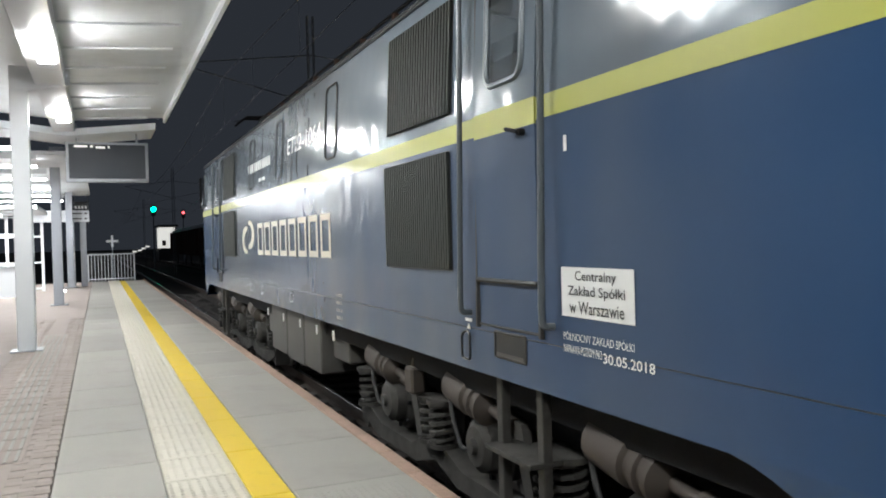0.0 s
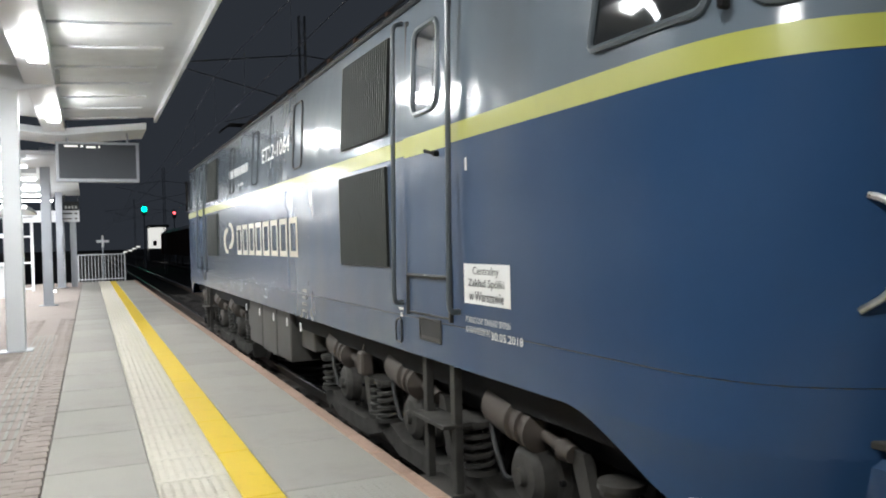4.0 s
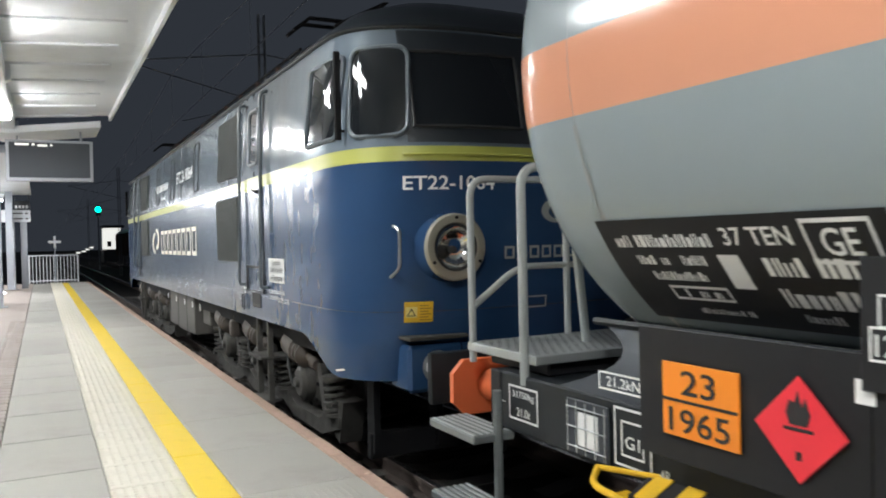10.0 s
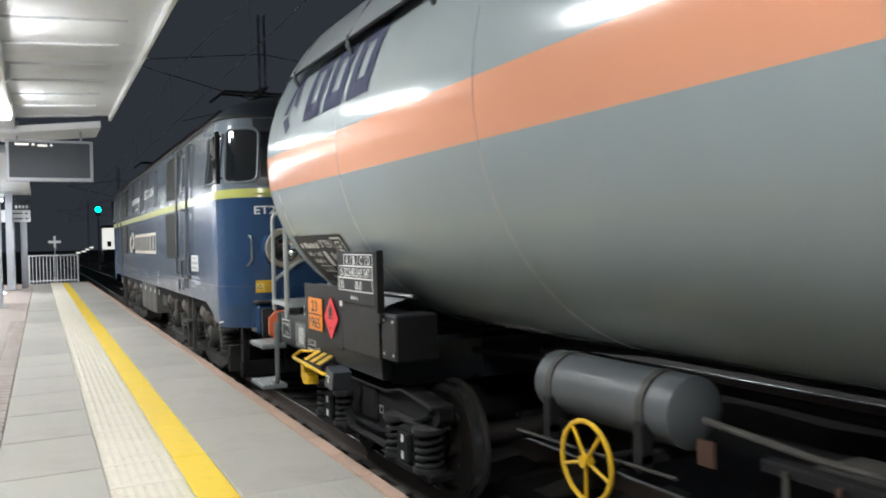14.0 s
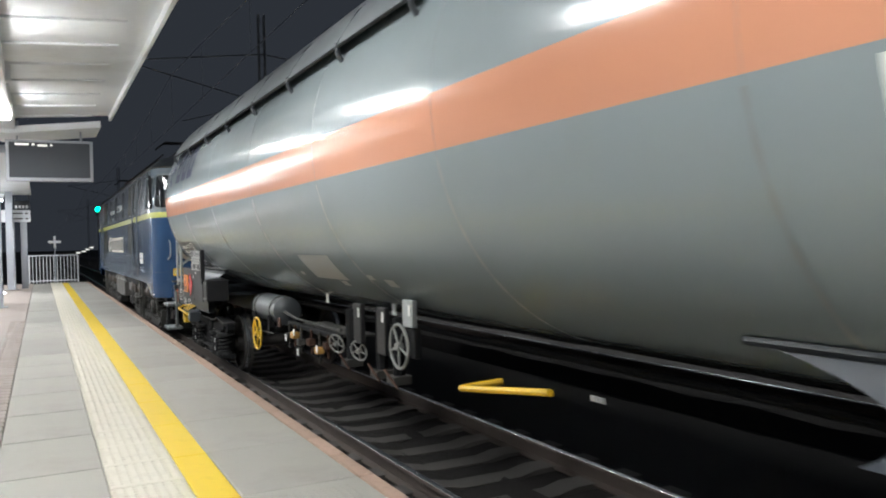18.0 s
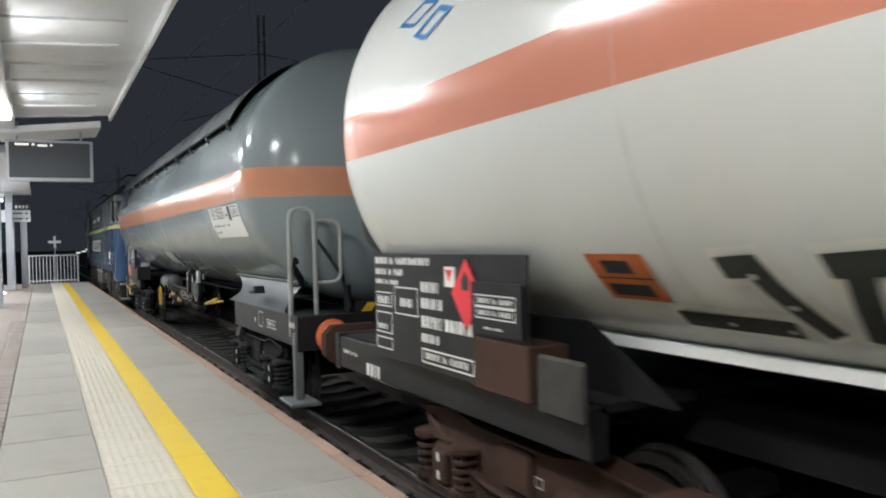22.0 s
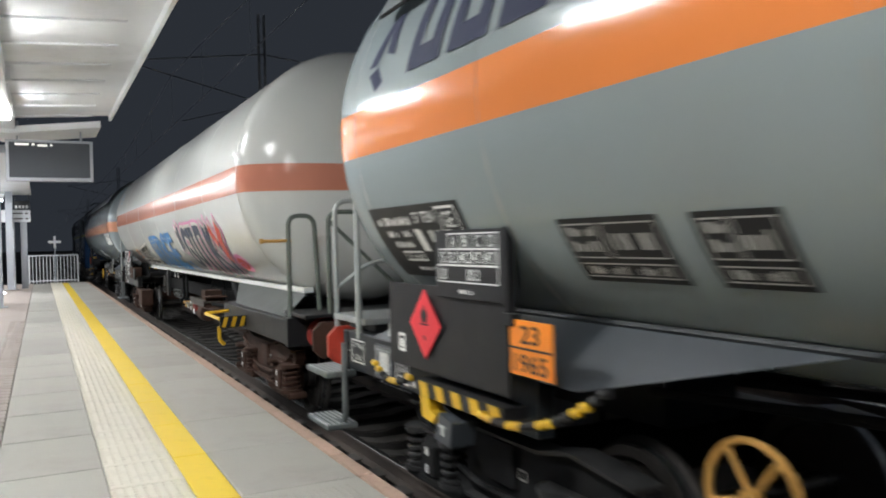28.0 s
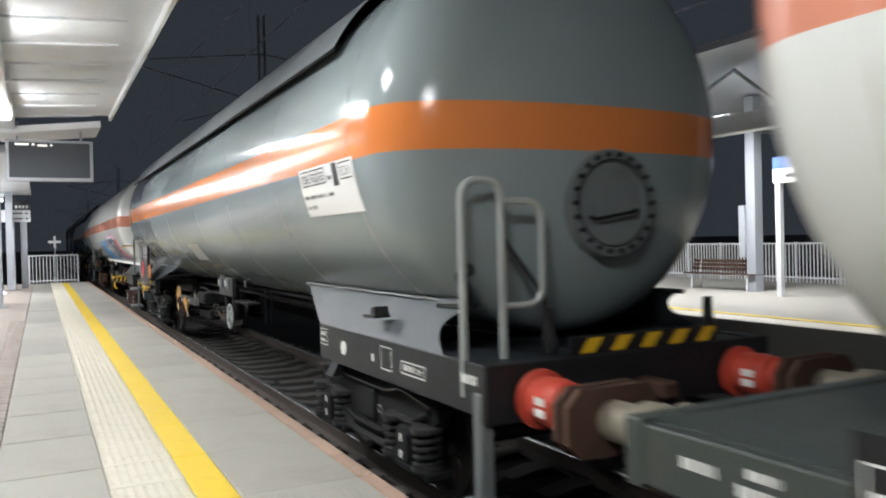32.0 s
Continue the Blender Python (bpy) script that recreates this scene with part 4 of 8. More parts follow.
def body_window(u0, u1, z0, z1, end, side, parent, rad=0.1, lean=0.0):
    """A window of dark glass with a rounded bright rim."""
    pts = []
    for cu, cz, a0 in ((u1 - rad, z1 - rad, 0), (u0 + rad, z1 - rad, 90), (u0 + rad, z0 + rad, 180), (u1 - rad, z0 + rad, 270)):
        for k in range(5):
            t = radians(a0 + 22.5 * k)
            z = cz + rad * math.sin(t)
            pts.append((cu + rad * math.cos(t) + lean * (z - z0), z))
    b = bmesh.new()
    cols = []
    n = 14
    for i in range(n + 1):
        q = (u1 - u0) * (1 - math.cos(math.pi * i / n)) / 2
        e = min(q, u1 - u0 - q)
        dz = rad - math.sqrt(max(0, rad * rad - (rad - e) ** 2)) if e < rad else 0
        cols.append([b.verts.new(on_body(u0 + q + lean * (z - z0), z, 0.012, end, side))
                     for z in (z0 + dz + (z1 - z0 - 2 * dz) * j / 4 for j in range(5))])
    for A, B in zip(cols, cols[1:]):
        for j in range(4):
            b.faces.new((A[j], B[j], B[j + 1], A[j + 1]))
    bmesh.ops.recalc_face_normals(b, faces=b.faces)
    w = part("window", b, M["glass"], parent, "dark cab window glass")
    b = bmesh.new()
    tube(b, [on_body(u, z, 0.014, end, side) for u, z in pts], 0.02, 6, True)
    part("window_frame", b, M["loco_frame"], w, "worn metal window rim")


def coil_spring(parent, x, y, z0, z1, r=0.09, mat="under_grey", turns=5, wire=0.02):
    b = bmesh.new()
    spring(b, (x, y, z0), r, z1 - z0, turns, wire)
    cyl(b, (x, y, z0 - 0.02), (x, y, z0 + 0.015), r + 0.03, None, 12)
    cyl(b, (x, y, z1 - 0.015), (x, y, z1 + 0.02), r + 0.03, None, 12)
    part("spring", b, M[mat], parent)


def wheelset(parent, y, radius, mat="tyre"):
    z = ZR + radius
    b = bmesh.new()
    for s in (-1, 1):
        x = AX + s * 0.6825
        lathe(b, [(0, 0), (0.11, 0), (0.12, 0.03), (radius * 0.8, 0.045), (radius * 0.84, 0.0), (radius + 0.028, 0.0), (radius + 0.03, 0.025),
                  (radius, 0.04), (radius - 0.005, 0.135), (radius * 0.86, 0.138), (radius * 0.8, 0.095), (0.14, 0.08), (0.13, 0.16), (0, 0.16)],
              (x, y, z), (s, 0, 0), 36)
        for k in range(6):
            t = math.pi * k / 3
            cyl(b, (x + s * 0.06, y + radius * 0.5 * math.cos(t), z + radius * 0.5 * math.sin(t)),
                (x + s * 0.1, y + radius * 0.5 * math.cos(t), z + radius * 0.5 * math.sin(t)), 0.03, None, 8)
    cyl(b, (AX - 0.9, y, z), (AX + 0.9, y, z), 0.085, None, 14)
    w = part("wheelset", b, M[mat], parent, "steel wheels with bright treads", at=(AX, y, z))
    SPIN.append((w, radius))
    for s in (-1, 1):
        b = bmesh.new()
        lathe(b, [(radius + 0.0015, 0), (radius + 0.0035, 0.02), (radius + 0.0015, 0.06)], (AX + s * 0.73, y, z), (s, 0, 0), 36)
        part("tread", b, M["rail_top"], w, "polished wheel tread")
    return w


M["end_shade_black"] = paint("end_shade_black", (0.02, 0.024, 0.028), 0.35, 0, 0.15, 2, 0.02)
M["ochre_ink"] = paint("ochre_ink", (0.25, 0.15, 0.02), 0.5, 0, 0.1, 4, 0.0)
M["pale_yellow"] = paint("pale_yellow", (0.72, 0.6, 0.2), 0.45, 0, 0.08, 4, 0.0)
M["loco_rail"] = paint("loco_rail", (0.1, 0.115, 0.125), 0.35, 0.1, 0.15, 5, 0.05)
M["loco_frame"] = paint("window_rim", (0.11, 0.13, 0.145), 0.35, 0.2, 0.15, 5, 0.03)

loco = thing("locomotive", (AX, LC, ZR), "blue and grey electric locomotive with a yellow waist band", "locomotive")
lower = part("lower_body", shell([0.75, 0.8, 1.3, 1.8, 2.22], True), M["loco_blue"], loco, "dark blue painted lower body")
band = part("waist_band", shell([2.22, 2.34], inset=-0.003), M["loco_yellow"], loco, "lemon yellow waist band")
upper = part("upper_body", shell([2.34, 2.7, 3.1, 3.33]), M["loco_grey"], loco, "blue-grey painted upper body")
b = shell([3.33, 3.42, 3.56, 3.68, 3.74], False, True)
# The roof ends are unlit: their shade is put into a near-black colour.
for f in b.faces:
    if abs(f.calc_center_median().y - LC) > CURVE + 0.1:
        f.material_index = 1
roof = part("roof", b, [M["loco_roof"], M["end_shade_black"]], loco, "pale weathered roof, the shade of its ends put into colour")
b = bmesh.new()
tube(b, [p + Vector((0, 0, 0.0)) for p in body_loop(3.335, 20, -0.012)], 0.022, 6, True)
part("rain_gutter", b, M["loco_dark"], loco)
b = bmesh.new()
tube(b, body_loop(1.02, 20, 0.001), 0.004, 4, True)
part("weld_seam", b, M["loco_dark"], lower)
# roof ribs, equipment
for k in range(7):
    b = bmesh.new()
    y = LC - 7.2 + 2.4 * k
    pts = [(AX + sx * loco_profile(z)[0], y, z) for sx, z in ((-1, 3.36), (-1, 3.42), (-1, 3.56), (-1, 3.68), (-1, 3.74), (1, 3.74), (1, 3.68), (1, 3.56), (1, 3.42), (1, 3.36))]
    tube(b, pts, 0.018, 5)
    part("roof_seam", b, M["loco_dark"], roof)
for y in (LC - 6.3, LC + 6.3):
    p = part("pantograph", box(bmesh.new(), AX - 0.55, AX + 0.55, y - 0.75, y + 0.75, 3.92, 3.97), M["under"], loco, "folded dark pantograph")
    for dy in (-0.6, 0.6):
        for dx in (-0.5, 0.5):
            b = bmesh.new()
            lathe(b, [(0.05, 0), (0.09, 0.03), (0.05, 0.06), (0.09, 0.09), (0.05, 0.12), (0.05, 0.2)], (AX + dx, y + dy, 3.72), (0, 0, 1), 10)
            part("insulator", b, M["rust"], p)
    b = bmesh.new()
    for dx in (-0.45, 0.45):
        tube(b, [(AX + dx, y + 0.6, 3.97), (AX + dx * 0.8, y - 0.9, 4.1), (AX + dx * 0.9, y + 0.55, 4.22)], 0.025, 6)
    tube(b, [(AX - 0.95, y + 0.5, 4.1), (AX - 0.75, y + 0.5, 4.26), (AX + 0.75, y + 0.5, 4.26), (AX + 0.95, y + 0.5, 4.1)], 0.025, 6)
    tube(b, [(AX - 0.95, y + 0.8, 4.1), (AX - 0.75, y + 0.8, 4.26), (AX + 0.75, y + 0.8, 4.26), (AX + 0.95, y + 0.8, 4.1)], 0.025, 6)
    part("pantograph_arm", b, M["under"], p)
for k in range(9):
    b = bmesh.new()
    y = LC - 4.4 + 1.1 * k
    lathe(b, [(0.04, 0), (0.08, 0.03), (0.05, 0.06), (0.08, 0.09), (0.05, 0.12), (0.04, 0.3)], (AX - 0.75, y, 3.66), (0, 0, 1), 10)
    part("roof_insulator", b, M["rust"], loco)
b = bmesh.new()
tube(b, [(AX - 0.75, LC - 5.4, 3.98), (AX - 0.75, LC + 5.4, 3.98)], 0.02, 6)
part("roof_busbar", b, M["under"], loco)
for y0, y1 in ((LC - 2.6, LC - 0.4), (LC + 0.6, LC + 3.0)):
    b = bmesh.new()
    box(b, AX - 0.6, AX + 0.6, y0, y1, 3.7, 3.95, 0.04)
    part("roof_vent_box", b, M["loco_roof"], loco)

# sides: grilles, doors, windows, boxes
def grille(parent, u0, u1, z0, z1, end, side, pitch=0.042):
    f = part("grille", sheet(bmesh.new(), u0, u1, z0, z1, 0.004, 1, 1, end, side), M["loco_dark"], parent, "dark ventilation grille")
    n = int((u1 - u0) / pitch)
    b = bmesh.new()
    for k in range(n):
        u = u0 + (u1 - u0) * (k + 0.5) / n
        sheet(b, u - 0.016, u + 0.012, z0 + 0.01, z1 - 0.01, 0.028, 1, 1, end, side, 0.026)
    part("slats", b, M["loco_slat2"], f)


M["loco_slat2"] = paint("loco_slat_edge", (0.03, 0.034, 0.03), 0.6, 0.0, 0.15, 4, 0.05, (0.05, 0.046, 0.034), 0.2, 3, 0.25)
for side in (-1, 1):
    for end in (-1, 1):
        # end doors with two grab rails
        u0, u1 = LC - 8.36, LC - 7.62
        d = part("door", sheet(bmesh.new(), u0, u1, 1.33, 2.2, 0.012, 1, 4, end, side, 0.012), M["loco_blue"], loco, "blue cab door with an oval window")
        part("door_band", sheet(bmesh.new(), u0, u1, 2.2, 2.345, 0.014, 1, 1, end, side, 0.01), M["loco_yellow"], d)
        part("door_top", sheet(bmesh.new(), u0, u1, 2.345, 3.18, 0.012, 1, 4, end, side, 0.012), M["loco_grey"], d)
        body_window(u0 + 0.16, u1 - 0.14, 2.49, 3.1, end, side, loco, 0.09)
        b = bmesh.new()
        for u in (u0 - 0.012, u1 + 0.012):
            tube(b, [on_body(u, 1.04, 0.004, end, side), on_body(u, 3.22, 0.004, end, side)], 0.02, 6)
        tube(b, [on_body(u0, 1.335, 0.012, end, side), on_body(u1, 1.335, 0.012, end, side)], 0.016, 6)
        tube(b, [on_body(u0, 1.06, 0.003, end, side), on_body(u1, 1.06, 0.003, end, side)], 0.008, 6)
        part("door_seal", b, M["rubber"], d)
        b = bmesh.new()
        cyl(b, on_body(u1 - 0.12, 2.17, 0.0, end, side), on_body(u1 - 0.12, 2.17, 0.05, end, side), 0.02, None, 8)
        tube(b, [on_body(u1 - 0.12, 2.17, 0.05, end, side), on_body(u1 - 0.24, 2.2, 0.06, end, side)], 0.012, 6)
        part("door_handle", b, M["under"], d)
        for u in (u0 - 0.13, u1 + 0.13):
            b = bmesh.new()
            pts = [on_body(u, 1.12, 0.0, end, side), on_body(u, 1.12, 0.07, end, side), on_body(u, 1.2, 0.075, end, side),
                   on_body(u, 3.15, 0.075, end, side), on_body(u, 3.22, 0.07, end, side), on_body(u, 3.24, 0.0, end, side)]
            tube(b, bend(pts, 0.05), 0.019, 8)
            part("grab_rail", b, M["loco_rail"], loco, "dark blue-grey painted grab rail")
        # step hole, a flat dark sheet painting its shade, and foot steps
        b = bmesh.new()
        sheet(b, u0 + 0.21, u1 - 0.18, 0.885, 1.025, 0.003, 1, 1, end, side)
        h = part("step_hole", b, M["rubber"], loco)
        b = bmesh.new()
        for p, q in (((u0 + 0.2, 0.88), (u1 - 0.17, 0.88)), ((u0 + 0.2, 1.03), (u1 - 0.17, 1.03)), ((u0 + 0.2, 0.88), (u0 + 0.2, 1.03)), ((u1 - 0.17, 0.88), (u1 - 0.17, 1.03))):
            tube(b, [on_body(*p, 0.002, end, side), on_body(*q, 0.002, end, side)], 0.008, 6)
        part("step_hole_rim", b, M["under_grey"], h)
        b = bmesh.new()
        sheet(b, u0 + 0.22, u1 - 0.19, 0.887, 0.91, 0.008, 1, 1, end, side)
        part("step_ledge", b, M["case_grey"], h)
        yy = LC + end * (u0 + u1) / 2
        xx = AX + side * 1.42
        b = bmesh.new()
        for dy in (-0.24, 0.24):
            box(b, xx - 0.03, xx + 0.03, yy + dy - 0.035, yy + dy + 0.035, -0.2, 0.78, 0.006)
        for z in (-0.16, 0.32):
            box(b, xx - 0.12, xx + 0.1, yy - 0.28, yy + 0.28, z - 0.015, z + 0.015, 0.004)
        part("step_ladder", b, M["under_grey"], loco)
        # tall grilles beside the doors
        grille(loco, LC - 10.02, LC - 8.75, 1.375, 2.185, end, side)
        grille(loco, LC - 9.95, LC - 8.72, 2.42, 3.2, end, side, 0.05)
        # cab windows
        body_window(LC - 5.98, LC - 5.24, 2.45, 3.12, end, side, loco, 0.05, 0.2)
        body_window(8.84, 9.36, 2.43, 3.16, end, side, loco, 0.1, 0.06)
        b = bmesh.new()
        for z in (2.5, 3.08):
            tube(b, [on_body(LC - 5.14, z, 0.0, end, side), on_body(LC - 5.14, z, 0.06, end, side)], 0.012, 6)
        box(b, *sorted((on_body(LC - 5.14, 2.8, 0.05, end, side).x, on_body(LC - 5.14, 2.8, 0.11, end, side).x)),
            LC + end * (LC - 5.14) - 0.015, LC + end * (LC - 5.14) + 0.015, 2.42, 3.14, 0.01)
        part("rear_mirror", b, M["under"], loco, "folded cab mirror")
    # machine room windows on the upper side
    for u0 in (LC - 11.9, LC - 14.4, LC - 16.4):
        pts = []
        for cu, cz, a0 in ((u0 + 0.32, 3.1, 0), (u0 + 0.08, 3.1, 90), (u0 + 0.08, 2.52, 180), (u0 + 0.32, 2.52, 270)):
            for k in range(5):
                t = radians(a0 + 22.5 * k)
                pts.append((cu + 0.08 * math.cos(t), cz + 0.08 * math.sin(t)))
        b = bmesh.new()
        tube(b, [Vector((AX + side * (loco_profile(z)[0] + 0.004), LC - u, z)) for u, z in pts], 0.012, 6, True)
        part("hatch_seal", b, M["rubber"], upper)
    for u0 in (LC - 13.2, LC - 15.4):
        b = bmesh.new()
        for z0, z1 in ((2.42, 3.26),):
            tube(b, [Vector((AX + side * (loco_profile(z)[0] + 0.003), LC - u0, z)) for z in (z0, 2.8, z1)], 0.008, 5)
        part("panel_seam", b, M["loco_dark"], upper)

# side writing (towards the platform)
def side_text(parent, name, body, height, width, y0, z0, mat, off=0.006, bold=0.0):
    b = bmesh.new()
    lay(b, lettering(body, height, width, bold), lambda u, v: (AX - loco_profile(z0 + v)[0] - off, y0 - u, z0 + v), 3)
    return part(name, b, mat, parent, "", None, 0)


b = bmesh.new()
sheet(b, LC - 7.4, LC - 6.8, 1.185, 1.435, 0.006, 1, 1, -1, -1)
plate = part("owner_plate", b, M["white"], loco, "white plate with black writing")
for k, (row, w) in enumerate((("Centralny", 0.34), ("Zakład Spółki", 0.47), ("w Warszawie", 0.45))):
    b = bmesh.new()
    lay(b, lettering(row, 0.062, w, 0.006), lambda u, v: (AX - 1.5 - 0.009, 7.1 + w / 2 - u, 1.355 - 0.075 * k + v))
    tagged(part("plate_text", b, M["black_text"], plate, "", None, 0), kind="stuff")
side_text(loco, "repair_text", "PÓŁNOCNY ZAKŁAD SPÓŁKI", 0.048, 0.58, 7.39, 1.065, M["white"])
side_text(loco, "repair_text", "NAPRAWA POZIOM P4/2", 0.042, 0.33, 7.39, 1.0, M["white"])
side_text(loco, "repair_date", "30.05.2018", 0.048, 0.38, 7.05, 0.985, M["white"], bold=0.01)
side_text(loco, "end_number", "1", 0.08, 0.03, 7.35, 2.02, M["white"])
side_text(upper, "side_number", "ET22-1064", 0.2, 1.6, 13.7, 2.68, M["white"], bold=0.01)
b = bmesh.new()
for k in range(11):
    lay(b, flat_rect(0, 0.1, 0, 0.13), lambda u, v: (AX - 1.485, 16.5 - 0.16 * k - u, 2.68 + v))
for k in range(3):
    lay(b, flat_rect(0, 0.12, 0, 0.05), lambda u, v: (AX - 1.492, 15.6 - 0.16 * k - u, 2.5 + v))
part("number_bars", b, M["white"], upper, "row of small white marks", None, 0)


def oval_logo(place, mat, parent, name="company_mark"):
    """Two leaf shapes and a row of plain bars standing for the company mark."""
    b = bmesh.new()
    for cu, cv, a0 in ((0.12, 0.22, 70), (0.24, 0.28, -110)):
        n = 10
        co = []
        for k in range(n + 1):
            t = radians(a0 + 215 * k / n)
            q = 0.55 + 0.45 * math.sin(math.pi * (k / n) ** 0.7)
            for r in (0.165, 0.165 - 0.085 * q):
                co.append((cu + r * 0.9 * math.cos(t), cv + r * math.sin(t)))
        lay(b, (co, [(2 * k, 2 * k + 2, 2 * k + 3, 2 * k + 1) for k in range(n)]), place)
    return part(name, b, mat, parent, "", None, 0)


oval_logo(lambda u, v: (AX - 1.507, 17.05 - u * 2.6, 1.36 + v * 1.35), M["cream"], loco)


def stroke_bars(parent, mat, place, n, w, h, gap, t):
    """Plain hollow blocks of the size of a row of letters."""
    for k in range(n):
        b = bmesh.new()
        u = k * (w + gap)
        lay(b, frame_rect(u, u + w, 0, h, t), place)
        part("company_block", b, mat, parent, "", None, 0)


stroke_bars(loco, M["cream"], lambda u, v: (AX - 1.507, 15.75 - u, 1.43 + v), 8, 0.4, 0.46, 0.115, 0.068)
b = bmesh.new()
for k in range(4):
    lay(b, word_bars(0, 0.2, 0, 0.034, k), lambda u, v: (AX - 1.506, 11.6 - u, 0.82 + 0.075 * k + v))
for y in (15.6, 16.5, 13.7):
    lay(b, frame_rect(0, 0.16, 0, 0.12, 0.015), lambda u, v: (AX - 1.506, y - u, 0.86 + v))
tagged(part("data_mark", b, M["panel_ink"], loco, "small white data marks", None, 0), kind="stuff")

# end face: number, lamp, handrail, plate
def front_x(x, z, off=0.0, end=-1):
    """Place on the end face at a distance x from the centre line (platform side negative)."""
    dx = abs(x)
    for a, c in zip(ARC, ARC[1:]):
        hw, dp = loco_profile(z)
        if c[1] * hw / HALF <= dx <= a[1] * hw / HALF:
            t = (a[1] * hw / HALF - dx) / max(1e-6, (a[1] - c[1]) * hw / HALF)
            return on_body(a[0] + (c[0] - a[0]) * t, z, off, end, -1 if x < 0 else 1)
    return on_body(ARC_END, z, off, end)


for end in (-1, 1):
    if end < 0:
        b = bmesh.new()
        lay(b, lettering("ET22-1064", 0.112, 0.745, 0.012), lambda u, v: front_x(-1.11 + u, 1.99 + v, 0.006, -1), 2)
        part("end_number_text", b, M["white"], loco, "", None, 0)
        stroke_bars(loco, M["rail_paint"], lambda u, v: front_x(-0.27 + u, 1.42 + v, 0.006, -1), 8, 0.095, 0.105, 0.027, 0.02)
        oval_logo(lambda u, v: front_x(0.12 + u * 1.0, 1.68 + v * 0.62, 0.006, -1), M["rail_paint"], loco)
        b = bmesh.new()
        lay(b, flat_rect(-1.1, -0.885, 0.935, 1.1), lambda u, v: front_x(u, v, 0.012, -1))
        wp = part("warning_plate", b, M["warn_yellow"], loco, "yellow high-voltage warning plate", None, 0)
        for k in range(6):
            b = bmesh.new()
            lay(b, flat_rect(-0.985, -0.9 - 0.02 * (k % 2), 0.95 + 0.023 * k, 0.958 + 0.023 * k), lambda u, v: front_x(u, v, 0.016, -1))
            part("plate_line", b, M["ochre_ink"], wp, "", None, 0)
        b = bmesh.new()
        lay(b, flat_rect(-1.09, -1.005, 0.975, 1.06), lambda u, v: front_x(u, v, 0.015, -1))
        sq = part("plate_field", b, M["pale_yellow"], wp, "", None, 0)
        b = bmesh.new()
        lay(b, ([(-1.082, 0.985), (-1.013, 0.985), (-1.047, 1.05), (-1.07, 0.992), (-1.025, 0.992), (-1.047, 1.034)], [(0, 1, 4, 3), (1, 2, 5, 4), (2, 0, 3, 5)]), lambda u, v: front_x(u, v, 0.018, -1))
        part("warning_triangle", b, M["black_text"], sq, "", None, 0)
        b = bmesh.new()
        lay(b, frame_rect(-0.08, 0.16, 1.0, 1.1, 0.012), lambda u, v: front_x(u, v, 0.006, -1))
        part("oval_mark", b, M["rail_paint"], loco, "", None, 0)
    # This black panel also carries the shade of the end face that looks away.
    b = bmesh.new()
    g = [[b.verts.new(front_x(-1.06 + 2.12 * k / 20, 2.37 + 0.93 * j / 5, 0.005, end)) for k in range(21)] for j in range(6)]
    for j in range(5):
        for k in range(20):
            b.faces.new((g[j][k], g[j][k + 1], g[j + 1][k + 1], g[j + 1][k]))
    bmesh.ops.recalc_face_normals(b, faces=b.faces)
    part("screen_surround", b, M["end_shade_black"], upper, "black panel round the wind screens, also holding the face's shade")
    # wind screens
    for s in (-1, 1):
        b = bmesh.new()
        cols = [front_x(s * (0.06 + 0.94 * k / 8), 0, 0, end) for k in range(9)]
        def scr(k, z, off):
            p = front_x(s * (0.06 + 0.94 * k / 8), z, off, end)
            return p
        g = [[b.verts.new(scr(k, 2.5 + 0.62 * j / 3, 0.01)) for k in range(9)] for j in range(4)]
        for j in range(3):
            for k in range(8):
                b.faces.new((g[j][k], g[j][k + 1], g[j + 1][k + 1], g[j + 1][k]))
        bmesh.ops.recalc_face_normals(b, faces=b.faces)
        w = part("wind_screen", b, M["glass"], loco, "dark wind screen")
        b = bmesh.new()
        loop = [scr(k, 2.5, 0.012) for k in range(9)] + [scr(8, 2.5 + 0.62 * j / 3, 0.012) for j in (1, 2, 3)] + [scr(k, 3.12, 0.012) for k in range(7, -1, -1)] + [scr(0, 2.5 + 0.62 * j / 3, 0.012) for j in (2, 1)]
        tube(b, loop, 0.016, 6, True)
        part("screen_rim", b, M["rubber"], w)
        # head lamps
        c = front_x(s * 0.75, 1.53, 0.03, end)
        d = Vector((0, end, 0))
        b = bmesh.new()
        lathe(b, [(0.31, -0.25), (0.285, -0.1), (0.27, 0.03), (0.27, 0.05)], c, d, 36)
        l = part("head_lamp", b, M["loco_blue"], loco, "round head lamp in a blue casing with a worn cream ring")
        b = bmesh.new()
        lathe(b, [(0.27, 0.04), (0.268, 0.07), (0.256, 0.088), (0.228, 0.092), (0.198, 0.088), (0.19, 0.07)], c, d, 36)
        part("lamp_ring", b, M["lamp_rim"], l, "worn cream ring, rusty at the rim")
        b = bmesh.new()
        lathe(b, [(0.192, 0.074), (0.172, 0.068), (0.168, 0.045)], c, d, 36)
        part("lamp_seat", b, M["rubber"], l)
        b = bmesh.new()
        lathe(b, [(0.17, 0.05), (0.155, 0.025), (0.12, -0.005), (0.06, -0.028), (0, -0.035)], c, d, 36)
        part("reflector", b, M["mirror_metal"], l, "bright bowl reflector")
        b = bmesh.new()
        lathe(b, [(0.03, -0.02), (0.03, 0.03), (0.0, 0.045)], c + Vector((0, 0, -0.02)), d, 16)
        part("bulb_holder", b, M["rubber"], l)
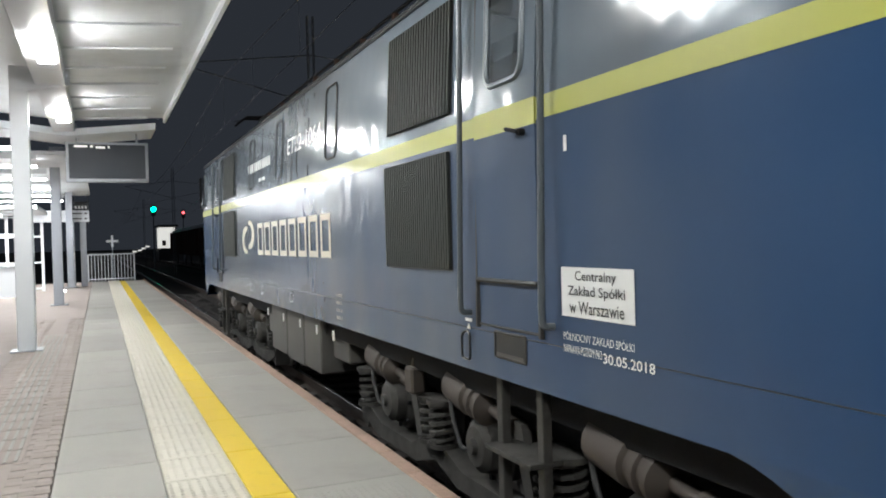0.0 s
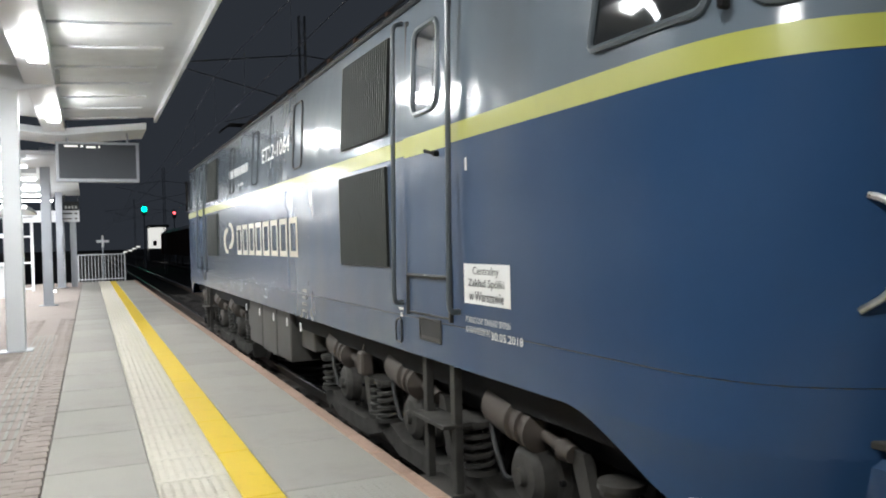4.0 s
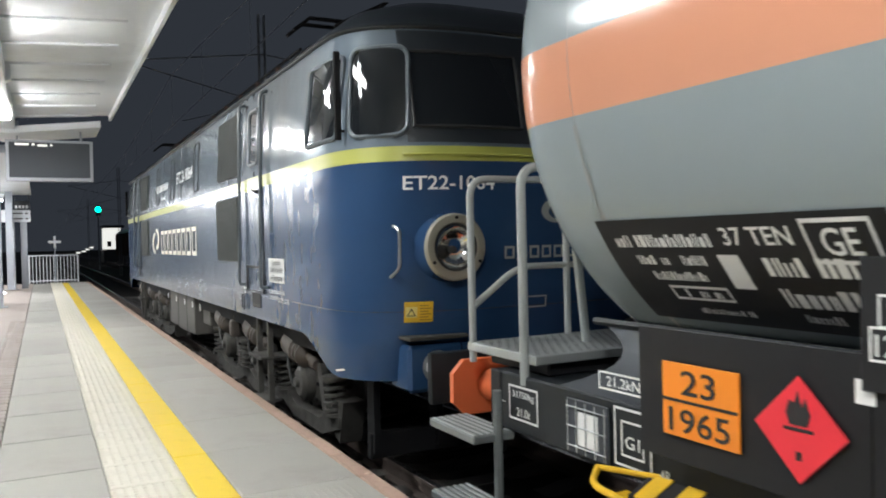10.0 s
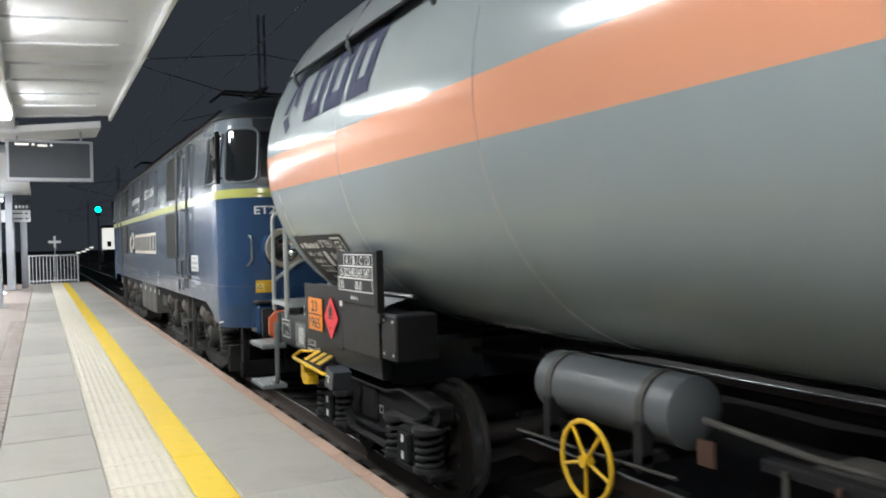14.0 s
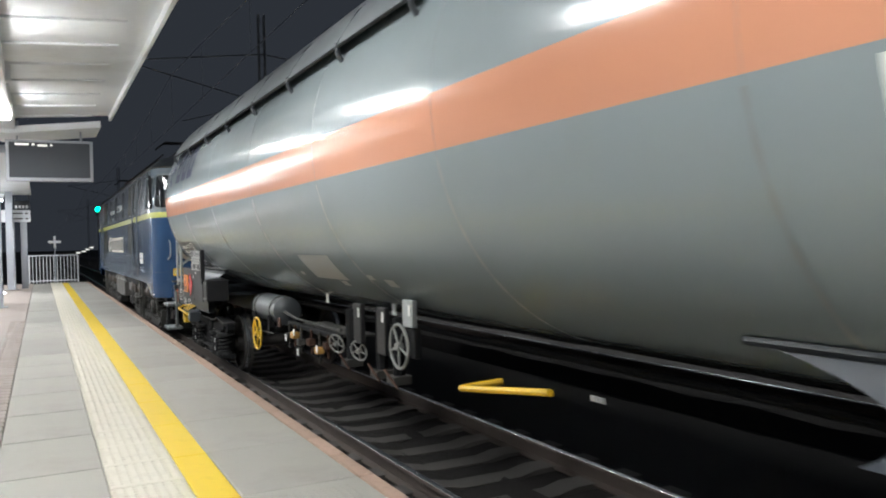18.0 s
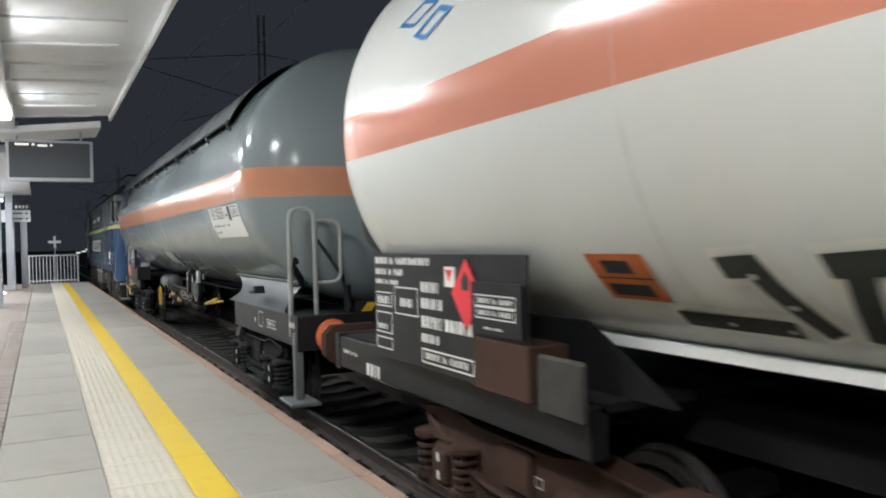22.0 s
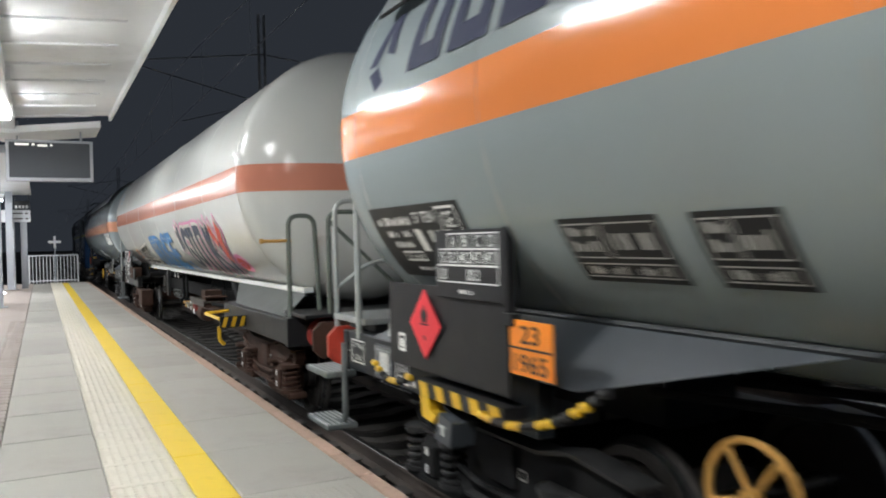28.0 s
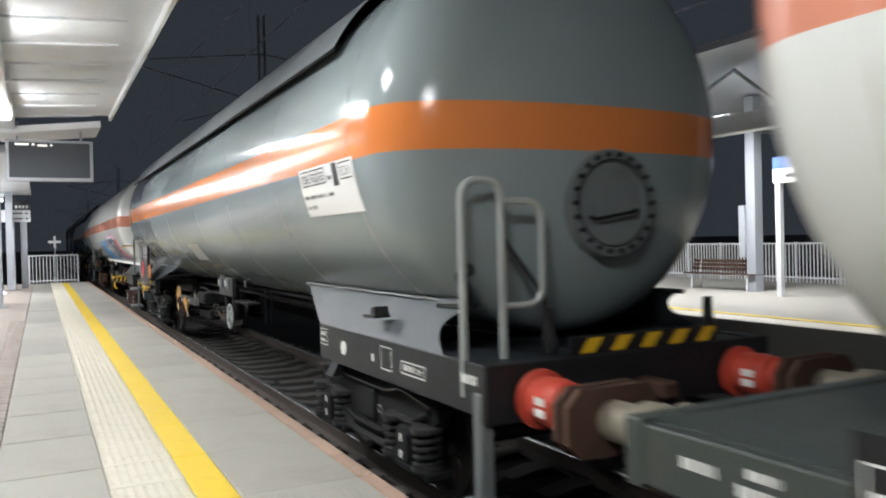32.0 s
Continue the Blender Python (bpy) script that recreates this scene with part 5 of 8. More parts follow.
        for k in range(3):
            t = math.pi / 2 + 2 * math.pi / 3 * k
            p = c + Vector((0.234 * math.cos(t), end * 0.088, 0.234 * math.sin(t)))
            b = bmesh.new()
            cyl(b, p, p + d * 0.015, 0.013, None, 8)
            part("ring_bolt", b, M["under"], l)
        b = bmesh.new()
        base = -1.27 * 1 if s < 0 else 1.27
        pts = [front_x(s * 1.2, 1.3, 0.0, end), front_x(s * 1.13, 1.37, 0.06, end), front_x(s * 1.13, 1.68, 0.06, end), front_x(s * 1.18, 1.71, 0.0, end)]
        tube(b, bend(pts, 0.05), 0.014, 8)
        part("hand_rail", b, M["chrome"], loco, "worn bent hand rail")
        # buffer
        bx, bz = AX + s * 0.875, ZR + 1.06
        yb = LC + end * 9.1
        b = bmesh.new()
        box(b, bx - 0.25, bx + 0.25, *sorted((LC + end * 8.85, LC + end * 9.22)), bz - 0.2, bz + 0.18, 0.03)
        bf = part("buffer", b, M["loco_blue"], loco, "blue buffer casing with a dark head")
        b = bmesh.new()
        lathe(b, [(0, 0), (0.13, 0), (0.13, 0.3), (0.1, 0.3), (0.1, 0.52)], (bx, LC + end * 9.2, bz), (0, end, 0), 20)
        part("buffer_shank", b, M["buffer_steel"], bf)
        b = bmesh.new()
        lay(b, flat_rect(0, 0.06, 0, 0.07), lambda u, v: (bx - 0.132, LC + end * (9.3 + u), bz - 0.02 + v))
        lay(b, flat_rect(0.08, 0.13, 0, 0.07), lambda u, v: (bx - 0.132, LC + end * (9.3 + u), bz - 0.02 + v))
        tagged(part("buffer_mark", b, M["white"], bf, "", None, 0), kind="stuff")
        b = bmesh.new()
        box(b, bx - 0.31, bx + 0.31, *sorted((LC + end * 9.66, LC + end * 9.74)), bz - 0.19, bz + 0.19, 0.03, 0, 2)
        part("buffer_head", b, M["frame_blue"], bf)
        b = bmesh.new()
        box(b, bx - 0.26, bx + 0.26, *sorted((LC + end * 8.8, LC + end * 9.28)), bz + 0.22, bz + 0.25, 0.006)
        part("buffer_step", b, M["under_grey"], bf)
    b = bmesh.new()
    pts = [front_x(-1.1 + 2.2 * k / 12, 2.27, 0.035, end) for k in range(13)]
    tube(b, pts, 0.014, 6)
    part("front_rail", b, M["loco_yellow"], loco)
    # coupling hook, hoses, lower apron
    b = bmesh.new()
    box(b, AX - 0.06, AX + 0.06, *sorted((LC + end * 8.9, LC + end * 9.45)), ZR + 0.98, ZR + 1.1, 0.02)
    tube(b, [(AX, LC + end * 9.3, ZR + 1.0), (AX - 0.05, LC + end * 9.5, ZR + 0.8), (AX, LC + end * 9.65, ZR + 0.95)], 0.03, 8)
    part("coupling", b, M["under"], loco)
    for dx in (-0.45, 0.45):
        b = bmesh.new()
        tube(b, bend([(AX + dx, LC + end * 8.9, ZR + 0.85), (AX + dx, LC + end * 9.3, ZR + 0.8), (AX + dx * 0.8, LC + end * 9.35, ZR + 0.35), (AX + dx * 0.5, LC + end * 9.15, ZR + 0.3)], 0.12), 0.025, 8)
        part("brake_hose", b, M["rubber"], loco)
    b = bmesh.new()
    us = [LC - 6.35 + 0.1 * k for k in range(7)] + [CURVE + (ARC_END - CURVE) * k / 16 for k in range(17)]

    def low(u):
        t = min(1, max(0, (u - (LC - 6.3)) / 0.95))
        return 0.752 - 0.3 * t * t * (3 - 2 * t)
    for side in (-1, 1):
        prev = None
        for u in us:
            a, c = b.verts.new(on_body(u, 0.76, 0.002, end, side)), b.verts.new(on_body(u, low(u), 0.002, end, side))
            if prev:
                b.faces.new((prev[0], a, c, prev[1]))
            prev = (a, c)
    bmesh.ops.recalc_face_normals(b, faces=b.faces)
    part("apron", b, M["loco_blue"], loco, "blue apron below the cab")
    b = bmesh.new()
    box(b, AX - 1.2, AX + 1.2, *sorted((LC + end * 8.6, LC + end * 8.85)), 0.45, 0.74)
    part("head_stock", b, M["loco_blue"], loco)
    b = bmesh.new()
    for dx in (-1.15, -0.55, 0.55, 1.15):
        g = bmesh.new()
        box(g, AX + dx - 0.03, AX + dx + 0.03, *sorted((LC + end * 8.45, LC + end * 8.6)), ZR + 0.25, 0.5)
        part("guard_post", g, M["under"], loco)
    box(b, AX - 1.2, AX + 1.2, *sorted((LC + end * 8.48, LC + end * 8.56)), ZR + 0.2, ZR + 0.42, 0.01)
    part("rail_guard", b, M["under"], loco)

# underframe: casings and three-axle bogies
b = bmesh.new()
box(b, AX - 1.35, AX + 1.35, LC - 8.2, LC + 8.2, 0.55, 0.76)
part("main_frame", b, M["under"], loco)
for side in (-1, 1):
    for y0, y1, z0 in ((11.9, 12.5, 0.3), (12.6, 13.35, 0.1), (13.4, 14.3, 0.08), (14.35, 15.3, 0.1), (15.4, 16.1, 0.25)):
        b = bmesh.new()
        box(b, *sorted((AX + side * 1.0, AX + side * (1.42 if z0 < 0.2 else 1.3))), y0, y1, z0, 0.74, 0.015)
        c = part("equipment_case", b, M["case_grey"] if "case_grey" in M else M["under_grey"], loco, "dusty grey equipment case")
        b = bmesh.new()
        box(b, *sorted((AX + side * 1.425, AX + side * 1.432)), y0 + 0.1, y0 + 0.16, 0.55, 0.65)
        part("case_label", b, M["white"], c)
for by in (LC - 5.03, LC + 5.03):
    bog = part("bogie", box(bmesh.new(), AX - 1.0, AX + 1.0, by - 2.6, by + 2.6, 0.28, 0.5), M["under"], loco, "three-axle bogie, dusty black")
    for side in (-1, 1):
        X = lambda d: AX + side * d
        b = bmesh.new()
        ext(b, [(by - 2.9, 0.46), (by - 2.9, 0.3), (by - 2.3, 0.34), (by - 1.83, 0.42), (by - 1.3, 0.36), (by - 0.5, 0.36), (by, 0.42), (by + 0.5, 0.36),
                (by + 1.3, 0.36), (by + 1.83, 0.42), (by + 2.3, 0.34), (by + 2.9, 0.3), (by + 2.9, 0.46), (by + 2.0, 0.54), (by - 2.0, 0.54)], "x", *sorted((X(1.0), X(1.1))))
        part("side_frame", b, M["under"], bog)
        for dy in (-1.83, 0, 1.83):
            y = by + dy
            b = bmesh.new()
            lathe(b, [(0, 0), (0.24, 0), (0.27, 0.05), (0.27, 0.16), (0.24, 0.2), (0.2, 0.21), (0.19, 0.3), (0.14, 0.34), (0.06, 0.345), (0.05, 0.38), (0, 0.38)], (X(0.98), y, ZR + 0.625), (side, 0, 0), 24)
            part("axle_box", b, M["under_grey"], bog, "round dusty axle box")
            b = bmesh.new()
            for k in range(8):
                t = math.pi / 4 * k
                cyl(b, (X(1.17), y + 0.235 * math.cos(t), ZR + 0.625 + 0.235 * math.sin(t)), (X(1.2), y + 0.235 * math.cos(t), ZR + 0.625 + 0.235 * math.sin(t)), 0.02, None, 6)
            tagged(part("cap_bolts", b, M["under"], bog), kind="stuff")
            b = bmesh.new()
            ext(b, [(y - 1.0, -0.06), (y - 1.0, -0.16), (y - 0.5, -0.3), (y + 0.5, -0.3), (y + 1.0, -0.16), (y + 1.0, -0.06), (y + 0.7, -0.06), (y + 0.4, -0.16), (y - 0.4, -0.16), (y - 0.7, -0.06)], "x", *sorted((X(1.08), X(1.24))))
            part("equaliser", b, M["under_grey"], bog)
            for d2 in (-0.82, 0.82):
                coil_spring(bog, X(1.2), y + d2, -0.04, 0.3, 0.1)
            b = bmesh.new()
            lathe(b, [(0, 0), (0.12, 0), (0.15, 0.03), (0.15, 0.34), (0.125, 0.36), (0.125, 0.4), (0.14, 0.41), (0.14, 0.45), (0.12, 0.46), (0.12, 0.5), (0.135, 0.51), (0.135, 0.55), (0.07, 0.58), (0.04, 0.6), (0.04, 0.8), (0.07, 0.81), (0.05, 0.9), (0, 0.9)],
                  (X(1.24), y + 0.42, 0.52), (side * 0.02, -1, -0.16), 20)
            part("brake_cylinder", b, M["brake_brown"], bog, "dusty brown brake cylinder")
            b = bmesh.new()
            ext(b, [(y - 0.42, 0.42), (y - 0.56, 0.4), (y - 0.7, -0.02), (y - 0.6, -0.06)], "x", *sorted((X(1.2), X(1.26))))
            part("brake_lever", b, M["under_grey"], bog)
            b = bmesh.new()
            pts = []
            for k in range(9):
                a2 = radians(100 + 17 * k)
                pts.append((X(0.76), y + 0.7 * math.cos(a2), ZR + 0.625 + 0.7 * math.sin(a2)))
            tube(b, pts, 0.05, 6)
            part("brake_shoe", b, M["under"], bog)
            b = bmesh.new()
            tube(b, bend([(X(1.22), y + 0.55, 0.6), (X(1.32), y + 0.4, 0.32), (X(1.3), y + 0.25, 0.05), (X(1.25), y + 0.15, 0.1)], 0.12), 0.018, 6)
            part("pipe", b, M["rubber"], bog)
        b = bmesh.new()
        box(b, *sorted((X(1.28), X(1.4))), by + 0.98, by + 1.14, 0.34, 0.56, 0.02)
        tube(b, [(X(1.34), by + 1.06, 0.56), (X(1.3), by + 1.06, 0.72)], 0.03, 6)
        part("lubricator", b, M["brake_brown"], bog, "small pale brown oil pot")
        for dy in (-2.75, 2.75):
            b = bmesh.new()
            ext(b, [(by + dy - 0.16, 0.1), (by + dy + 0.16, 0.1), (by + dy + 0.12, -0.22), (by + dy - 0.04, -0.3)], "x", *sorted((X(1.0), X(1.22))))
            part("sand_pipe", b, M["under_grey"], bog)
    for dy in (-1.83, 0, 1.83):
        wheelset(loco, by + dy, 0.625)
# kick-plate and hanging chain by the door
b = bmesh.new()
tube(b, bend([(AX - 1.515, 8.52, 1.0), (AX - 1.53, 8.58, 0.98), (AX - 1.53, 8.58, 0.82), (AX - 1.53, 8.46, 0.82), (AX - 1.53, 8.46, 0.98), (AX - 1.515, 8.52, 1.0)], 0.03), 0.008, 6)
part("tow_ring", b, M["loco_dark"], loco)
b = bmesh.new()
lay(b, flat_rect(-0.05, 0.05, 0.0, 0.02), lambda u, v: (AX - 1.506, 8.52 - u, 1.06 + v))
lay(b, ([(-0.03, -0.05), (0.03, -0.05), (0.0, -0.01)], [(0, 1, 2)]), lambda u, v: (AX - 1.506, 8.52 - u, 1.06 + v))
part("jack_mark", b, M["white"], loco, "", None, 0)
b = bmesh.new()
lay(b, ([(0.0, 0.0), (0.16, 0.02), (0.16, 0.035), (0.0, 0.015)], [(0, 1, 2, 3)]), lambda u, v: on_body(LC - 5.35 + u, 0.5 + v, 0.008))
part("skirt_mark", b, M["white"], loco, "", None, 0)
b = bmesh.new()
lay(b, flat_rect(0, 0.05, 0, 0.09), lambda u, v: (AX - 1.46, 8.62 - u, 3.0 + v))
part("sticker", b, M["warn_yellow"], upper, "", None, 0)
# ---- tank wagons ----
TR, TZ = 1.585, 2.415     # tank radius and height of its axis


def tank_shell(y_rear, y_front, mat, wagon, depth=0.68):
    """A cylinder with dished heads that turn into it by a tight knuckle."""
    head = [(TR * math.sin(t) ** 0.8, depth * math.cos(t) ** 0.8) for t in (math.pi / 2 * (k / 20) ** 1.3 for k in range(1, 20))] + [(TR, 0.0)]
    prof = [(0, -depth)] + [(r, -d) for r, d in head]
    n = 24
    L = y_front - y_rear
    prof += [(TR, L * k / n) for k in range(1, n)]
    prof += [(r, L + d) for r, d in head[::-1]] + [(0, L + depth)]
    b = bmesh.new()
    lathe(b, prof, (AX, y_rear, TZ), (0, 1, 0), 72)
    return part("tank", b, mat, wagon)


def on_tank(y, z, off=0.006, side=-1, r=TR):
    """Place on the cylindrical tank wall at height z."""
    h = max(-r, min(r, z - TZ))
    w = math.sqrt(r * r - h * h)
    return Vector((AX + side * w * (1 + off / r), y, TZ + h * (1 + off / r)))


def arc_place(y0, z0):
    """(u, v) wrapped round the tank wall: v runs up along the arc from height z0, u towards -y."""
    k = 0.985 - 0.026 * max(0.0, min(1.0, (z0 - 1.2) / 1.2))
    y1, a0 = y0 - (1 - k) * 6, math.asin((1.595 + (z0 - 1.595) * k - TZ) / TR)
    return lambda u, v: (AX - (TR + 0.006) * math.cos(a0 + v * k / TR), y1 - u * k, TZ + (TR + 0.006) * math.sin(a0 + v * k / TR))


def raw_place(y0, z0, off=0.006):
    """(u, v) on the tank wall: v runs up along the arc from height z0, u towards -y."""
    a0 = math.asin((z0 - TZ) / TR)
    return lambda u, v: (AX - (TR + off) * math.cos(a0 + v / TR), y0 - u, TZ + (TR + off) * math.sin(a0 + v / TR))


def stroke(b, pts, thick, place):
    """A painted stroke along a line, with mitred bends and square ends, finely cut so that it follows the tank wall."""
    fine = []
    for p, q in zip(pts, pts[1:]):
        n = max(1, int(math.hypot(q[0] - p[0], q[1] - p[1]) / 0.07))
        fine += [(p[0] + (q[0] - p[0]) * k / n, p[1] + (q[1] - p[1]) * k / n) for k in range(n)]
    fine.append(pts[-1])
    closed = math.hypot(fine[0][0] - fine[-1][0], fine[0][1] - fine[-1][1]) < 1e-4
    rows = []
    for k, p in enumerate(fine):
        a = fine[k - 1] if k else (fine[-2] if closed else p)
        c = fine[k + 1] if k < len(fine) - 1 else (fine[1] if closed else p)
        d1, d2 = Vector((p[0] - a[0], p[1] - a[1])), Vector((c[0] - p[0], c[1] - p[1]))
        d = (d1.normalized() if d1.length else Vector((0, 0))) + (d2.normalized() if d2.length else Vector((0, 0)))
        d = d.normalized()
        m = 1.0 / max(0.75, abs(d.dot(d2.normalized() if d2.length else d)))
        n = Vector((-d.y, d.x)) * thick / 2 * m
        e = Vector((0, 0)) if closed else d * (-thick / 2 if not k else thick / 2 if k == len(fine) - 1 else 0) * 0.75
        rows.append([b.verts.new(place(p[0] + e.x + n.x * q, p[1] + e.y + n.y * q)) for q in (-1, 0, 1)])
    for A, B in zip(rows, rows[1:]):
        for i in (0, 1):
            b.faces.new((A[i], A[i + 1], B[i + 1], B[i]))
    bmesh.ops.recalc_face_normals(b, faces=b.faces)


def rounded(line):
    """The same line with its corners cut twice into a soft bend; both ends stay."""
    for turn in range(2):
        out = [line[0]]
        for p, q in zip(line, line[1:]):
            out += [(p[0] * 0.75 + q[0] * 0.25, p[1] * 0.75 + q[1] * 0.25), (p[0] * 0.25 + q[0] * 0.75, p[1] * 0.25 + q[1] * 0.75)]
        line = out + [line[-1]]
    return line


def spray_on(parent, name, y0, z0, lines, thick, layers, label):
    """A sprayed letter: each stroke widened by every layer, the lowest layer first."""
    for mat, grow, off in layers:
        b = bmesh.new()
        for k, line in enumerate(lines):
            stroke(b, line, thick + grow, raw_place(y0, z0, 0.004 + off + 0.0002 * k))
        tagged(part("graffiti_" + {"graf_pink": "outline", "tank_halo": "halo"}.get(mat, name), b, M[mat], parent, label if mat not in ("graf_pink", "tank_halo") or len(layers) == 1 else "", None, 60), kind="stuff")


LETTERS = {
    "F": [[(0.25, 0.05), (0.25, 0.88)], [(0.12, 0.88), (0.8, 0.88)], [(0.3, 0.5), (0.62, 0.5)], [(0.12, 0.08), (0.45, 0.06)]],
    "U": [[(0.2, 0.9), (0.2, 0.3), (0.38, 0.1), (0.65, 0.1), (0.85, 0.3), (0.85, 0.9)], [(0.05, 0.9), (0.4, 0.9)], [(0.68, 0.9), (1.0, 0.9)]],
    "D": [[(0.2, 0.1), (0.2, 0.9), (0.6, 0.86), (0.86, 0.66), (0.9, 0.34), (0.75, 0.1)], [(0.3, 0.08), (0.75, 0.08)]],
    "G": [[(0.95, 0.86), (0.55, 0.94), (0.25, 0.84), (0.1, 0.55), (0.16, 0.24), (0.4, 0.08), (0.72, 0.08), (0.9, 0.2), (0.92, 0.44), (0.58, 0.46)]],
    "E": [[(0.22, 0.02), (0.22, 0.96)], [(0.12, 0.9), (1.0, 0.92)], [(0.3, 0.52), (0.92, 0.52)], [(0.1, 0.1), (1.0, 0.1)]],
    "R": [[(0.14, 0.0), (0.14, 0.92), (0.82, 0.92), (0.9, 0.7), (0.84, 0.0)]],
    "K": [[(0.2, 0.02), (0.2, 0.9)], [(0.8, 0.92), (0.42, 0.5), (0.9, 0.24), (1.35, 0.05)]],
    "Y": [[(0.05, 0.88), (0.52, 0.46), (0.44, 0.04)], [(0.86, 0.9), (0.52, 0.4)]],
    "quote": [[(0.1, 0.54), (0.2, 0.92)], [(0.75, 0.6), (0.85, 1.0)]],
}
BLACK_WORD = [[(0.06, 0.06), (0.6, 0.05)], [(0.5, 0.4), (0.62, 0.41), (0.66, 0.3), (0.78, 0.07)], [(0.98, 0.42), (1.9, 0.5)], [(1.06, 0.42), (0.98, 0.06)], [(1.44, 0.45), (1.27, 0.06)],
              [(1.84, 0.48), (1.62, 0.06)], [(1.2, 0.06), (1.5, 0.05)], [(2.15, 0.5), (2.62, 0.58)], [(2.4, 0.5), (2.18, 0.1)], [(1.85, 0.06), (2.74, 0.08)]]


def shape_on(parent, name, flats, place, mat, cuts=6, label=""):
    b = bmesh.new()
    for f in flats:
        lay(b, f, place, cuts)
    return part(name, b, mat, parent, label, None, 60)


def weld_rings(tank, ys, mat):
    for y in ys:
        b = bmesh.new()
        tube(b, [(AX + (TR + 0.001) * math.cos(t), y, TZ + (TR + 0.001) * math.sin(t)) for t in (2 * math.pi * k / 64 for k in range(64))], 0.0016, 4, True)
        part("weld_ring", b, M["tank_stain_pale"] if mat is M["tank_white"] else M["tank_stain"], tank)
        for s in (0, 180):
            b = bmesh.new()
            rows = []
            for k in range(31):
                t = radians(-72 + 60 * k / 30) if s else radians(180 + 72 - 60 * k / 30)
                w = 0.012 + 0.006 * math.sin(1.7 * k + y)
                rows.append([b.verts.new((AX + (TR + 0.0025) * math.cos(t), y + d, TZ + (TR + 0.0025) * math.sin(t))) for d in (-w, w)])
            for A, B in zip(rows, rows[1:]):
                b.faces.new((A[0], A[1], B[1], B[0]))
            bmesh.ops.recalc_face_normals(b, faces=b.faces)
            part("weld_stain", b, M["tank_stain_pale"] if mat is M["tank_white"] else M["tank_stain"], tank)


def buffer_pair(wagon, y_face, end, mat, head_mat):
    for s in (-1, 1):
        x, z = AX + s * 0.875, ZR + 1.05
        b = bmesh.new()
        lathe(b, [(0, 0.62), (0.19, 0.62), (0.19, 0.58), (0.15, 0.56), (0.155, 0.42), (0.16, 0.4), (0.155, 0.38), (0.15, 0.3), (0.115, 0.28), (0.115, 0.04), (0, 0.04)],
              (x, y_face, z), (0, -end, 0), 24)
        bf = part("buffer", b, mat, wagon, "painted buffer with a rusty head" if mat is not M["buffer_orange"] else "orange buffer casing")
        b = bmesh.new()
        pts = [(x + 0.3 * math.cos(t) * (1 if abs(math.cos(t)) < 0.8 else 0.97), z + 0.19 * math.sin(t)) for t in (2 * math.pi * k / 24 for k in range(24))]
        pts = [(x + a, z + c) for a, c in ((-0.31, -0.1), (-0.22, -0.19), (0.22, -0.19), (0.31, -0.1), (0.31, 0.1), (0.22, 0.19), (-0.22, 0.19), (-0.31, 0.1))]
        ext(b, pts, "y", *sorted((y_face, y_face - end * 0.05)))
        part("buffer_head", b, head_mat, bf)
        b = bmesh.new()
        for q in (0.0, 0.07):
            lay(b, flat_rect(0, 0.11, 0, 0.05), lambda u, v: (x - 0.162, y_face - end * (0.34 + u), z - 0.06 + q + v))
        tagged(part("buffer_label", b, M["white"], bf, "small white label", None, 0), kind="stuff")


def coupler(wagon, y_end, end):
    b = bmesh.new()
    box(b, AX - 0.07, AX + 0.07, *sorted((y_end, y_end + end * 0.35)), ZR + 0.98, ZR + 1.1, 0.02)
    tube(b, [(AX, y_end + end * 0.2, ZR + 1.0), (AX - 0.06, y_end + end * 0.4, ZR + 0.75), (AX + 0.06, y_end + end * 0.55, ZR + 0.75), (AX, y_end + end * 0.6, ZR + 0.98)], 0.028, 8)
    part("screw_coupling", b, M["rust"], wagon)
    for dx in (-0.35, 0.35):
        b = bmesh.new()
        tube(b, bend([(AX + dx, y_end, ZR + 0.9), (AX + dx, y_end + end * 0.25, ZR + 0.85), (AX + dx * 0.8, y_end + end * 0.45, ZR + 0.45), (AX + dx * 0.4, y_end + end * 0.6, ZR + 0.75)], 0.12), 0.022, 8)
        part("air_hose", b, M["rubber"], wagon)


